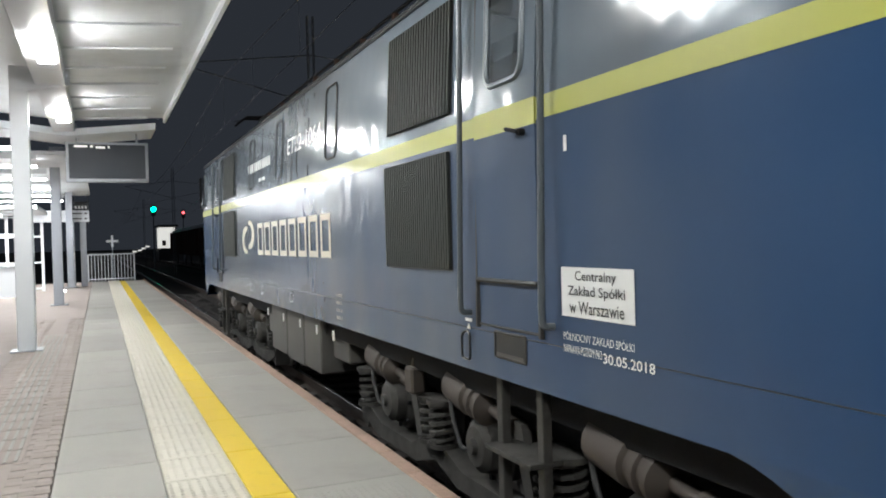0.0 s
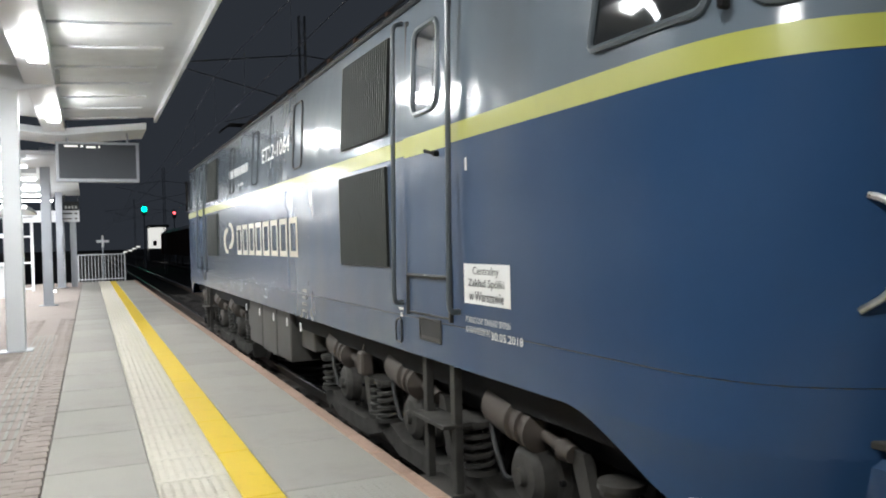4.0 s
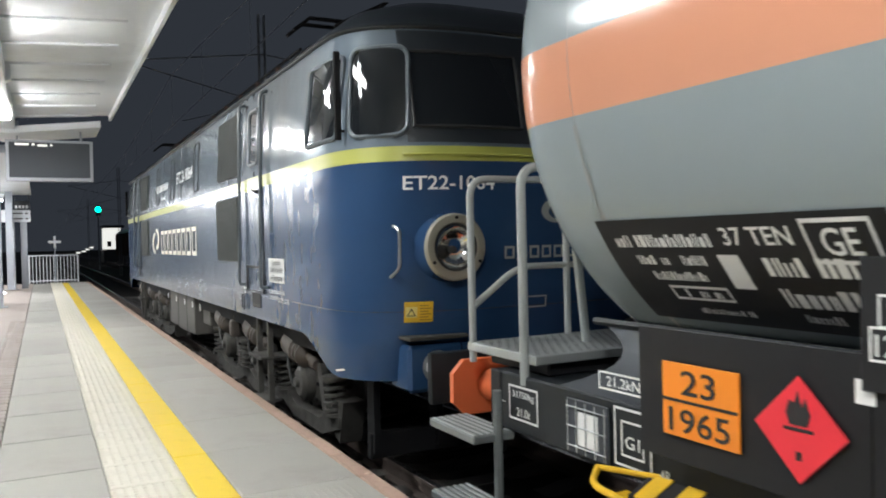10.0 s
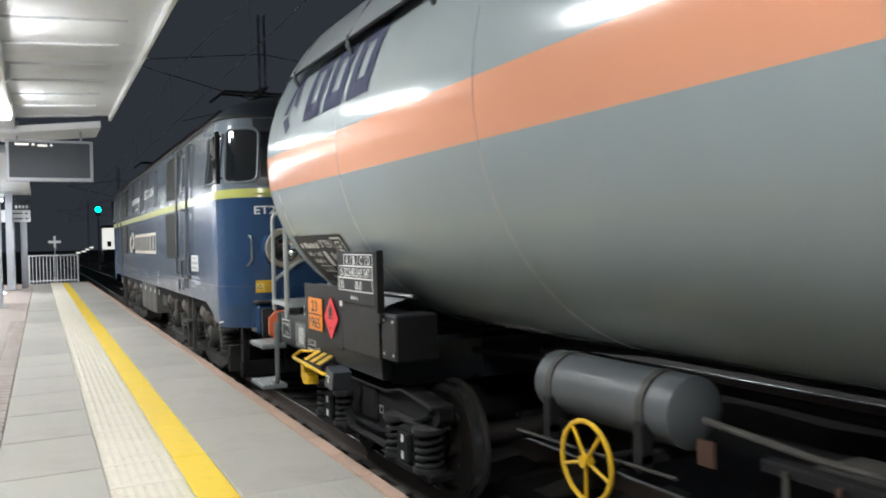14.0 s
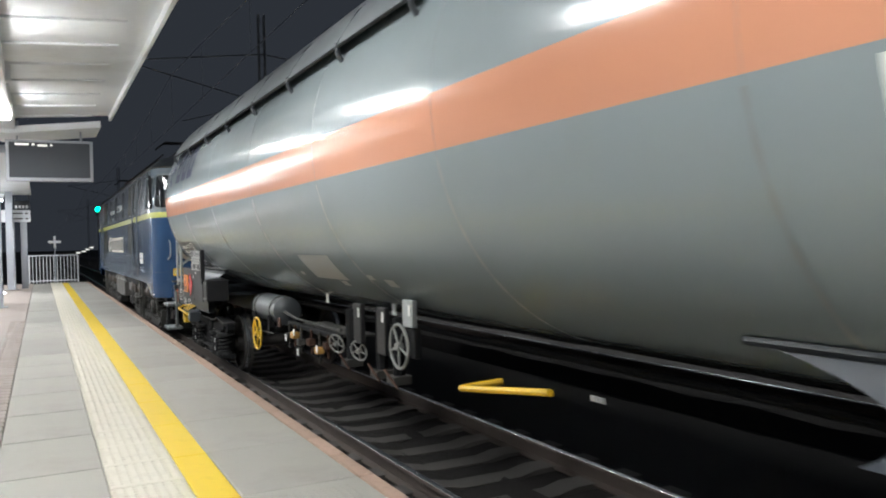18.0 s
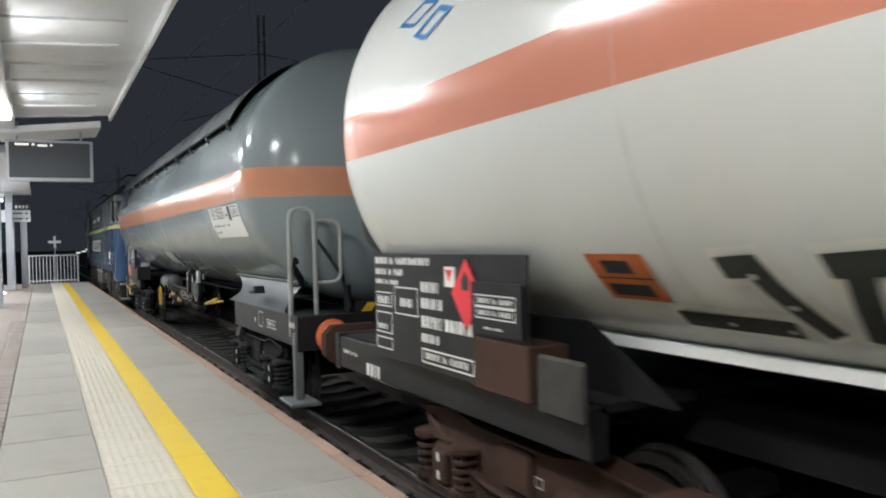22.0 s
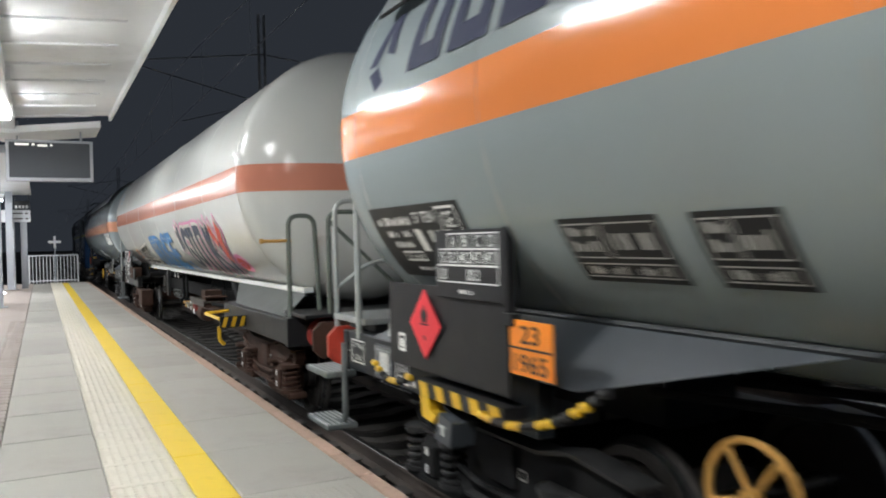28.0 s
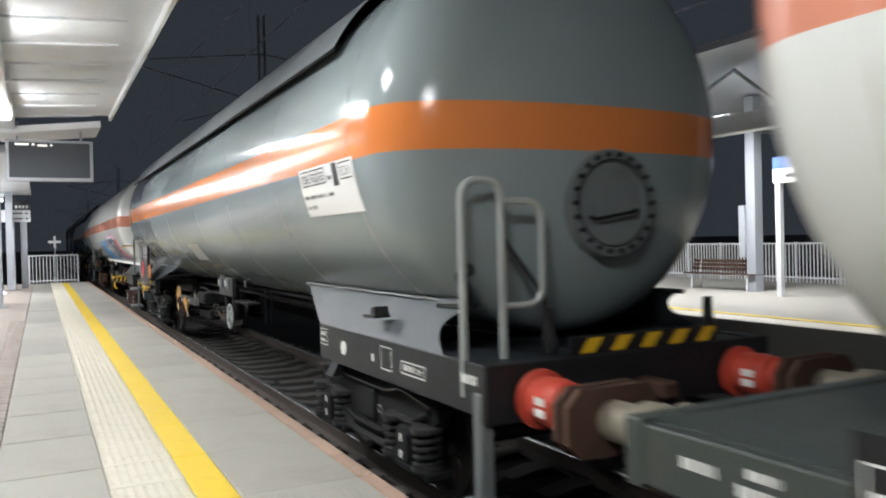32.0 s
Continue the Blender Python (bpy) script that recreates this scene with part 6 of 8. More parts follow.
def freight_bogie(wagon, by, mat, wheel_mat="tyre", style="coil"):
    bog = part("bogie", box(bmesh.new(), AX - 0.95, AX + 0.95, by - 0.2, by + 0.2, ZR + 0.42, ZR + 0.72, 0.03), mat, wagon, "two-axle wagon bogie")
    for s in (-1, 1):
        x0, x1 = sorted((AX + s * 0.97, AX + s * 1.08))
        z = ZR
        b = bmesh.new()
        half = [(0.0, 0.36), (0.42, 0.36), (0.56, 0.5), (0.62, 0.66), (1.25, 0.66), (1.32, 0.72), (1.32, 0.8), (0.75, 0.86), (0.45, 0.8), (0.0, 0.8)]
        poly = [(by + a, z + c) for a, c in half] + [(by - a, z + c) for a, c in half[::-1][1:-1]]
        ext(b, poly, "x", x0, x1)
        part("side_frame", b, mat, bog)
        lip = M["bogie_edge"] if mat is not M["rust"] else mat
        b = bmesh.new()
        edge = [(by + a, z + c) for a, c in half[::-1][3:] if c < 0.7]
        edge += [(2 * by - a, c) for a, c in edge[::-1]]
        ext(b, edge + [(a, c - 0.022) for a, c in edge[::-1]], "x", *sorted((AX + s * 0.95, AX + s * 1.15)))
        part("lower_flange", b, lip, bog)
        b = bmesh.new()
        top = [(by - 1.3, z + 0.81), (by - 0.75, z + 0.87), (by - 0.45, z + 0.81), (by + 0.45, z + 0.81), (by + 0.75, z + 0.87), (by + 1.3, z + 0.81)]
        ext(b, top + [(a, c + 0.02) for a, c in top[::-1]], "x", *sorted((AX + s * 0.95, AX + s * 1.14)))
        part("upper_flange", b, lip, bog)
        for u0, w0, z0 in ((-0.1, 0.12, 0.6), (0.16, 0.09, 0.58)):
            b = bmesh.new()
            lay(b, frame_rect(0, w0, 0, 0.07, 0.012) if u0 > 0 else word_bars(0, w0, 0, 0.035), lambda u, v: (AX + s * 1.083, by - u0 - u, z + z0 + v))
            tagged(part("frame_mark", b, M["panel_ink"], bog, "", None, 0), kind="stuff")
        for dy in (-0.9, 0.9):
            y = by + dy
            b = bmesh.new()
            box(b, *sorted((AX + s * 0.9, AX + s * 1.16)), y - 0.15, y + 0.15, z + 0.32, z + 0.62, 0.03)
            box(b, *sorted((AX + s * 1.16, AX + s * 1.2)), y - 0.11, y + 0.11, z + 0.34, z + 0.58, 0.02)
            box(b, *sorted((AX + s * 0.95, AX + s * 1.18)), y - 0.42, y + 0.42, z + 0.26, z + 0.34, 0.02)
            a = part("axle_box", b, mat, bog)
            for d2 in (-0.28, 0.28):
                coil_spring(bog, AX + s * 1.1, y + d2, z + 0.35, z + 0.64, 0.1, "bogie_edge" if mat is not M["rust"] else "rust", 5, 0.017)
            for zz in (0.37, 0.5):
                b = bmesh.new()
                box(b, *sorted((AX + s * 1.2, AX + s * 1.203)), y - 0.02, y + 0.02, z + zz, z + zz + 0.06)
                part("white_mark", b, M["white"], bog)
        b = bmesh.new()
        tube(b, bend([(AX + s * 1.1, by - 1.2, z + 0.75), (AX + s * 1.12, by - 0.4, z + 0.45), (AX + s * 1.12, by + 0.4, z + 0.45), (AX + s * 1.1, by + 1.2, z + 0.75)], 0.2), 0.025, 6)
        part("brake_rod", b, mat, bog)
        b = bmesh.new()
        box(b, *sorted((AX + s * 0.98, AX + s * 1.12)), by - 0.16, by + 0.16, z + 0.5, z + 0.78, 0.02)
        part("bolster_end", b, mat, bog)
    for dy in (-0.9, 0.9):
        wheelset(wagon, by + dy, 0.46, wheel_mat)
    return bog


def steps(wagon, y0, y1, x, mat):
    for z, dy in ((0.4, 0.0), (-0.06, 0.12)):
        b = bmesh.new()
        box(b, x - 0.12, x + 0.16, y0 + dy * 0, y1, z, z + 0.05, 0.008)
        st = part("step", b, mat, wagon, "grey grip step")
        for k in range(6):
            b = bmesh.new()
            xx = x - 0.1 + 0.046 * k
            box(b, xx - 0.008, xx + 0.008, y0 + 0.02, y1 - 0.02, z + 0.05, z + 0.056)
            part("grip_rib", b, M["galv"], st)
    b = bmesh.new()
    tube(b, bend([(x + 0.05, (y0 + y1) / 2 - 0.28, 0.7), (x + 0.05, (y0 + y1) / 2 - 0.28, -0.01), (x + 0.05, (y0 + y1) / 2 + 0.1, -0.04)], 0.12), 0.028, 8)
    part("step_hanger", b, mat, wagon)


def hoop(wagon, pts, mat, r=0.026, name="hand_rail", label=""):
    b = bmesh.new()
    tube(b, bend(pts, 0.13, 6), r, 10)
    return part(name, b, mat, wagon, label)


def panel(wagon, name, x, y0, y1, z0, z1, mat, label="", thick=0.012):
    b = bmesh.new()
    box(b, x, x + thick, y1, y0, z0, z1, 0.002)
    return part(name, b, mat, wagon, label)


def marks(parent, name, x, items, mat, label=""):
    """Flat marks on an upright sheet: rects, frames and text as (kind, y, z, width, height, ...)."""
    b = bmesh.new()
    for it in items:
        kind, y, z, w, h = it[:5]
        pl = lambda u, v: (x - 0.002, y - u, z + v)
        if kind == "bar":
            lay(b, word_bars(0, w, 0, h) if w > 2.2 * h else flat_rect(0, w, 0, h), pl)
        elif kind == "frame":
            lay(b, frame_rect(0, w, 0, h, it[5] if len(it) > 5 else 0.012), pl)
        else:
            lay(b, lettering(kind, h, w, 0.008), pl)
    return tagged(part(name, b, mat, parent, label, None, 0), kind="stuff")


def grey_wagon(tag, sf, sr, run_label, plates_after):
    """A grey gas tank wagon; sf and sr: shift of its front and rear halves."""
    wag = thing("tank_wagon", (AX, -5.6 + (sf + sr) / 2, ZR), run_label, "tank wagon", "tank wagons")
    F = lambda y: y + sf
    R = lambda y: y + sr
    tank = tank_shell(R(-13.88), F(2.1), M["tank_grey_new"] if plates_after else M["tank_grey"], wag)
    tagged(tank, "grey gas tank with an orange band")
    weld_rings(tank, [F(0.1), F(-2.1), F(-4.4), R(-6.7), R(-9.0), R(-11.3), R(-13.5), F(1.9)], M["tank_grey"])
    # sun shield over the upper half, on short brackets
    rs = TR + 0.095
    at_angle = lambda deg, y, r, sd: (AX + sd * r * math.cos(radians(deg)), y, TZ + r * math.sin(radians(deg)))
    y_back, y_fore, n = R(-13.0), F(1.6), 30
    b = bmesh.new()
    rows = [[[b.verts.new((AX + r * math.cos(t), y, TZ + r * math.sin(t))) for t in (radians(27 + 126 * k / n) for k in range(n + 1))] for y in (y_back, y_fore)] for r in (rs, rs - 0.006)]
    for (A, B) in rows:
        for k in range(n):
            b.faces.new((A[k], A[k + 1], B[k + 1], B[k]))
    for k in (0, n):
        b.faces.new((rows[0][0][k], rows[0][1][k], rows[1][1][k], rows[1][0][k]))
    for e in (0, 1):
        for k in range(n):
            b.faces.new((rows[0][e][k], rows[0][e][k + 1], rows[1][e][k + 1], rows[1][e][k]))
    bmesh.ops.recalc_face_normals(b, faces=b.faces)
    shield = part("sun_shield", b, M["shield_grey"], wag, "grey sun shield over the tank")
    for sd in (-1, 1):
        b = bmesh.new()
        tube(b, [at_angle(27, y_back, rs - 0.012, sd), at_angle(27, y_fore, rs - 0.012, sd)], 0.014, 6)
        part("shield_edge", b, M["under"], shield)
        for k in range(0 if plates_after else 11):
            y = y_back + 0.15 + (y_fore - y_back - 0.3) * k / 10
            b = bmesh.new()
            tube(b, [at_angle(28, y, rs, sd), at_angle(25.5, y, rs - 0.03, sd), at_angle(24, y, TR - 0.005, sd)], 0.022, 6)
            part("shield_bracket", b, M["saddle"], shield)
            b = bmesh.new()
            tube(b, [at_angle(27 + 12 * q, y, rs + 0.002, sd) for q in range(6)], 0.008, 5)
            part("shield_seam", b, M["saddle"], shield)
    # frame, ends
    for (ya, yb) in ((F(0.1), F(3.15)), (R(-14.88), R(-11.68) if plates_after else R(-11.85))):
        b = bmesh.new()
        for s in (-1, 1):
            box(b, *sorted((AX + s * 1.12, AX + s * 1.24)), ya, yb, 0.46, 0.8, 0.01)
        box(b, AX - 1.2, AX + 1.2, ya, yb, 0.74, 0.79)
        box(b, AX - 0.3, AX + 0.3, ya, yb, 0.4, 0.8)
        part("end_frame", b, M["frame_blue"], wag, "dark blue-grey end frame")
    for s in (-1, 1):
        b = bmesh.new()
        tube(b, bend([(AX + s * 0.32, F(0.2), 0.62), (AX + s * 0.32, F(-1.4), 0.72), (AX + s * 0.32, R(-10.8), 0.72), (AX + s * 0.32, R(-12.2), 0.62)], 0.2), 0.03, 8)
        part("brake_pipe", b, M["under"], wag)
    for end, yb in ((1, F(3.15)), (-1, R(-14.88))):
        b = bmesh.new()
        box(b, AX - 1.25, AX + 1.25, yb - 0.06, yb + 0.06, 0.42, 0.8, 0.01)
        part("head_stock", b, M["wagon_black"], wag)
        buffer_pair(wag, yb + end * 0.72, end, M["red_dull"] if plates_after else M["buffer_orange"], M["rust"] if end < 0 else M["red_dull"] if plates_after else M["buffer_orange"])
        coupler(wag, yb, end)
    # saddles: plates between tank and frame
    for s in (-1, 1):
        for tip, foot, back, e in ((F(-1.75), F(-0.26), F(2.55), 1), (R(-10.4), R(-11.68), R(-14.35), -1)) if plates_after else ((F(0.05), F(0.3), F(2.55), 1), (R(-10.75), R(-12.1), R(-14.35), -1)):
            b = bmesh.new()
            g = []
            for j in range(11):
                h = j / 10
                y0 = tip + (foot - tip) * h if plates_after else tip + e * 0.8 * math.sin(math.pi * 0.64 * h)
                y1 = back - e * 0.3 * math.sin(math.pi * h)
                row = []
                for k in range(9):
                    y = y0 + (y1 - y0) * k / 8
                    top, bot = on_tank(y, 1.14, 0.0, s), Vector((AX + s * 1.235, y, 0.79))
                    bulge = math.sin(math.pi * h) * (0.0 if plates_after else 0.06)
                    p = top + (bot - top) * h
                    row.append(b.verts.new((p.x - s * bulge, p.y, p.z)))
                g.append(row)
            for A, B in zip(g, g[1:]):
                for k in range(8):
                    b.faces.new((A[k], A[k + 1], B[k + 1], B[k]))
            bmesh.ops.recalc_face_normals(b, faces=b.faces)
            part("saddle", b, M["saddle"], wag, "blue-grey saddle plate under the tank")
            b = bmesh.new()
            tube(b, [on_tank(tip, 1.14, 0.02, s), on_tank(back, 1.14, 0.02, s)], 0.022, 6)
            part("saddle_seam", b, M["frame_blue"], wag)
            if e < 0 and s < 0:
                b = bmesh.new()
                tube(b, bend([on_tank(R(-13.8), 1.14, 0.04, s), on_tank(R(-14.3), 1.16, 0.03, s), on_tank(R(-14.52), 1.36, 0.0, s), on_tank(R(-14.6), 1.36, -0.05, s)], 0.12), 0.045, 8)
                part("saddle_lug", b, M["frame_blue"], wag)
    freight_bogie(wag, F(0.72), M["under"])
    freight_bogie(wag, R(-12.6), M["under"])
    # front platform, rails, steps
    b = bmesh.new()
    box(b, AX - 1.22, AX + 1.02, F(2.75), F(3.54), 0.87, 0.925, 0.006)
    wk = part("walkway", b, M["galv"], wag, "galvanised grating platform")
    # Solid plate: flat dark diamonds paint the shade of the holes.
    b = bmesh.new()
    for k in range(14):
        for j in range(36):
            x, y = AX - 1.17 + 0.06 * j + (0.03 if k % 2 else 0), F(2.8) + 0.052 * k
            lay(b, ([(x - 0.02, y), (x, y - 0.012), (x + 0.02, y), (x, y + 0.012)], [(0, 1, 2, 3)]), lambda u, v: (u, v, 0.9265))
    tagged(part("grating_mesh", b, M["rubber"], wk, "flat dark marks for the shade in the grating holes", None, 0), kind="stuff")
    b = bmesh.new()
    box(b, AX - 1.1, AX + 1.0, F(2.8), F(3.45), 0.79, 0.868, 0.01)
    part("walkway_base", b, M["wagon_black"], wag)
    xr = AX - 1.2
    for s in (1, -1):
        X = AX - s * 1.2
        hoop(wag, [(X, F(3.5), 0.8), (X, F(3.5), 1.98), (X + s * 0.75, F(3.5), 1.98), (X + s * 0.75, F(3.5), 0.9)], M["rail_paint"], 0.024, label="grey tube hand rail")
        hoop(wag, [(X - s * 0.03, F(2.85), 0.75), (X - s * 0.03, F(2.85), 2.0), (X + s * 0.3, F(2.85), 2.0), (X + s * 0.6, F(3.1), 0.92)], M["rail_paint"], 0.028)
    hoop(wag, [(xr, F(3.5), 1.15), (xr + 0.35, F(3.5), 1.4), (AX + 1.1, F(3.5), 1.4)], M["rail_paint"], 0.022)
    steps(wag, F(3.02), F(3.6), AX - 1.36, M["step_grey"])
    # rear rails and step
    for s in (1, -1):
        X = AX - s * 1.22
        if s > 0:
            hoop(wag, [(X, R(-14.62), 0.56), (X, R(-14.62), 1.98), (X + 0.28, R(-14.66), 1.98), (X + 0.28, R(-14.66), 0.76)], M["rail_paint"], 0.028, label="grey tube hand rail")
            hoop(wag, [(X + 0.28, R(-14.66), 1.84), (X + 0.56, R(-14.72), 1.84), (X + 0.56, R(-14.72), 1.14), (X + 0.28, R(-14.66), 1.14)], M["rail_paint"], 0.024)
        b = bmesh.new()
        box(b, *sorted((X - s * 0.05, X + s * 0.05)), R(-14.9), R(-14.8), -0.1, 0.62, 0.012)
        box(b, *sorted((X - s * 0.16, X + s * 0.16)), R(-15.12), R(-14.62), -0.14, -0.1, 0.008)
        part("rear_step", b, M["step_grey"], wag, "grey step on a post")
    # manhole and strut on the rear dome
    b = bmesh.new()
    c = Vector((AX + 0.07, R(-13.88) - 0.665, 1.83))
    lathe(b, [(0, 0.03), (0.3, 0.03), (0.31, 0.05), (0.39, 0.05), (0.4, 0.03), (0.4, -0.2)], c, (0, -1, 0), 40)
    man = part("manhole", b, M["manhole_grey"], wag, "dark grey bolted manhole cover")
    b = bmesh.new()
    lathe(b, [(0.31, 0.052), (0.325, 0.056), (0.325, 0.05)], c, (0, -1, 0), 40)
    part("cover_gap", b, M["rubber"], man)
    for k in range(22):
        t = 2 * math.pi * k / 22
        b = bmesh.new()
        p = c + Vector((0.355 * math.cos(t), -0.05, 0.355 * math.sin(t)))
        cyl(b, p, p + Vector((0, -0.025, 0)), 0.02, None, 6)
        part("manhole_bolt", b, M["wagon_black"], man)
    b = bmesh.new()
    tube(b, bend([c + Vector((-0.2, -0.03, -0.1)), c + Vector((-0.2, -0.09, -0.12)), c + Vector((0.2, -0.09, -0.06)), c + Vector((0.2, -0.03, -0.05))], 0.04), 0.014, 6)
    part("cover_handle", b, M["under"], man)
    # strut from the walkway to the head
    b = bmesh.new()
    tube(b, [(AX - 0.86, R(-14.5), 1.62), (AX - 0.62, R(-14.66), 1.2), (AX - 0.55, R(-14.7), 0.84)], 0.02, 8)
    part("head_strut", b, M["wagon_black"], wag)
    for dx in (-0.55, 0.95):
        b = bmesh.new()
        cyl(b, (AX + dx, R(-14.62), 0.78), (AX + dx, R(-14.62), 1.1), 0.05, 0.035, 12)
        part("signal_bracket", b, M["wagon_black"], wag)
    # hazard beam at the rear
    b = bmesh.new()
    box(b, AX - 0.55, AX + 0.75, R(-14.9), R(-14.86), 0.8, 0.92)
    hb = part("warning_beam", b, M["wagon_black"], wag, "black and yellow striped end beam")
    for k in range(5):
        b = bmesh.new()
        x = AX - 0.5 + 0.26 * k
        ext(b, [(x, 0.81), (x + 0.12, 0.81), (x + 0.2, 0.91), (x + 0.08, 0.91)], "y", R(-14.905), R(-14.9))
        part("stripe", b, M["warn_yellow"], hb)
    # side plates near the front
    x = 2.3
    if plates_after:
        pn = panel(wag, "placard_board", x, F(1.84), F(0.18), 0.7, 1.29, M["wagon_black"], "black board with hazard placards")
        hy, dy, hz0, dz, dh, ty, tw, tz = F(0.13), F(1.21), 0.85, 1.025, 0.235, F(1.0), 0.82, 1.23
        marks(pn, "corner_label", x - 0.002, [("frame", F(1.68), 0.8, 0.12, 0.13, 0.02), ("bar", F(1.65), 0.83, 0.06, 0.06)], M["white"])
    else:
        pn = panel(wag, "placard_board", x, F(1.72), F(0.65), 0.66, 1.2, M["wagon_black"], "black board with hazard placards")
        hy, dy, hz0, dz, dh, ty, tw, tz = F(1.56), F(0.9), 0.77, 0.915, 0.185, F(0.66), 0.84, 1.09
        bb = panel(wag, "tool_board", x, F(0.645), F(-0.18), 0.68, 1.2, M["wagon_black"], "plain black side board")
    hz = panel(wag, "hazard_plate", x - 0.018, hy, hy - 0.4, hz0, hz0 + 0.3, M["plate_orange"], "orange hazard number plate")
    marks(hz, "hazard_text", x - 0.02, [("bar", hy, hz0 + 0.145, 0.02, 0.012), ("frame", hy, hz0 + 0.143, 0.4, 0.012, 0.006), ("23", hy - 0.11, hz0 + 0.175, 0.18, 0.1), ("1965", hy - 0.04, hz0 + 0.02, 0.32, 0.1)], M["black_text"])
    b = bmesh.new()
    ext(b, [(dy + dh, dz), (dy, dz - dh), (dy - dh, dz), (dy, dz + dh)], "x", x - 0.02, x - 0.012)
    dm = part("flammable_placard", b, M["plate_red"], wag, "red diamond flammable gas placard")
    b = bmesh.new()
    on_sign = lambda u, v: (x - 0.0225, dy - u, dz + 0.015 + v)
    lay(b, ([(-0.035, 0.0), (0.035, 0.0), (0.05, 0.04), (0.03, 0.1), (0.015, 0.065), (0.0, 0.12), (-0.02, 0.06), (-0.035, 0.085), (-0.05, 0.04)], [(0, 1, 2, 7, 8), (2, 3, 4), (4, 5, 6), (2, 4, 6, 7)]), on_sign)
    lay(b, flat_rect(-0.06, 0.06, -0.02, -0.008), on_sign)
    lay(b, flat_rect(-0.012, 0.012, -0.12, -0.09), on_sign)
    tagged(part("placard_mark", b, M["black_text"], dm, "", None, 0), kind="stuff")
    lp = panel(wag, "load_table", x - 0.03, ty, ty - tw, tz, tz + 0.42, M["wagon_black"], "black load limit table with white figures", 0.02)
    q = tw - 0.06
    rows = [("frame", ty - 0.17, tz + 0.3, q - 0.14, 0.1, 0.008), ("frame", ty - 0.06, tz + 0.2, q - 0.03, 0.105, 0.008), ("frame", ty - 0.03, tz + 0.095, q, 0.11, 0.008)]
    cw = (q - 0.14) / 4
    for k, ch in enumerate("ABCD"):
        rows.append((ch, ty - 0.17 - cw * (k + 0.32), tz + 0.315, 0.055, 0.07))
        rows.append(("frame", ty - 0.17 - cw * k, tz + 0.2, 0.008, 0.2, 0.004))
    for k, ch in enumerate(("32.2", "40.2", "47.1", "47.1")):
        rows.append((ch, ty - 0.185 - cw * k, tz + 0.216, cw * 0.82, 0.07))
    rows += [("S", ty - 0.095, tz + 0.216, 0.045, 0.07), ("120", ty - 0.05, tz + 0.112, 0.11, 0.07), ("00.0", ty - 0.42, tz + 0.112, 0.15, 0.07), ("bar", ty - 0.32, tz + 0.03, 0.17, 0.025)]
    marks(lp, "load_figure", x - 0.03, rows, M["white"])
    b = bmesh.new()
    box(b, x - 0.03, x + 0.03, ty - tw - 0.05, ty - tw - 0.003, tz - 0.05, tz + 0.43, 0.006)
    box(b, x - 0.035, x + 0.02, ty - tw - 0.1, ty - tw - 0.003, tz - 0.12, tz - 0.05, 0.006)
    part("board_post", b, M["wagon_black"], wag)
    if not plates_after:
        b = bmesh.new()
        box(b, x + 0.0, x + 0.35, F(-0.5), F(-0.22), 0.69, 1.04, 0.015)
        tb = part("tool_box", b, M["wagon_black"], wag, "black steel box")
        for yy in (F(-0.45), F(-0.28)):
            for zz in (0.74, 0.99):
                b = bmesh.new()
                cyl(b, (x - 0.008, yy, zz), (x + 0.002, yy, zz), 0.012, None, 8)
                part("bolt", b, M["galv"], tb)
    # frame writing
    xf = AX - 1.245
    items = [("frame", F(3.0), 0.54, 0.3, 0.2, 0.012), ("31750kg", F(2.96), 0.66, 0.22, 0.05), ("21.0t", F(2.92), 0.565, 0.14, 0.05),
             ("frame", F(2.16), 0.845, 0.36, 0.09, 0.01), ("21.2kN", F(2.1), 0.865, 0.24, 0.05),
             ("frame", F(2.05), 0.5, 0.26, 0.28, 0.012), ("frame", F(2.0), 0.55, 0.16, 0.17, 0.01), ("G1", F(1.97), 0.59, 0.1, 0.06), ("4R", F(1.74), 0.5, 0.07, 0.05)]
    marks(wag, "frame_writing", xf, items, M["white"], "white stencilled frame data")
    b = bmesh.new()
    box(b, xf - 0.012, xf, F(2.08), F(2.42), 0.48, 0.76, 0.004)
    lb = part("label_holder", b, M["saddle"], wag, "grey wire label holder with a paper")
    b = bmesh.new()
    box(b, xf - 0.017, xf - 0.0125, F(2.16), F(2.32), 0.53, 0.7)
    part("paper", b, M["white"], lb)
    for k in range(8):
        b = bmesh.new()
        if k < 5:
            tube(b, [(xf - 0.022, F(2.1) + 0.075 * k, 0.49), (xf - 0.022, F(2.1) + 0.075 * k, 0.75)], 0.004, 4)
        else:
            tube(b, [(xf - 0.022, F(2.09), 0.52 + 0.1 * (k - 5)), (xf - 0.022, F(2.41), 0.52 + 0.1 * (k - 5))], 0.004, 4)
        part("wire", b, M["galv"], lb)
    marks(wag, "corner_mark", xf, [("bar", F(3.12), 0.62, 0.08, 0.012), ("bar", F(3.12), 0.6, 0.02, 0.03)], M["white"])
    marks(wag, "rear_frame_marks", xf, [("frame", R(-13.25), 0.56, 0.22, 0.19, 0.01), ("frame", R(-13.65), 0.58, 0.42, 0.1, 0.01), ("bar", R(-13.7), 0.61, 0.32, 0.045),
                                        ("bar", R(-13.05), 0.6, 0.05, 0.06), ("bar", R(-14.62), 0.66, 0.2, 0.06)], M["white"])
    b = bmesh.new()
    ext(b, [(R(-13.02), 0.96), (R(-13.26), 0.97), (R(-13.26), 1.0), (R(-13.02), 0.99)], "x", AX - 1.3, AX - 1.16)
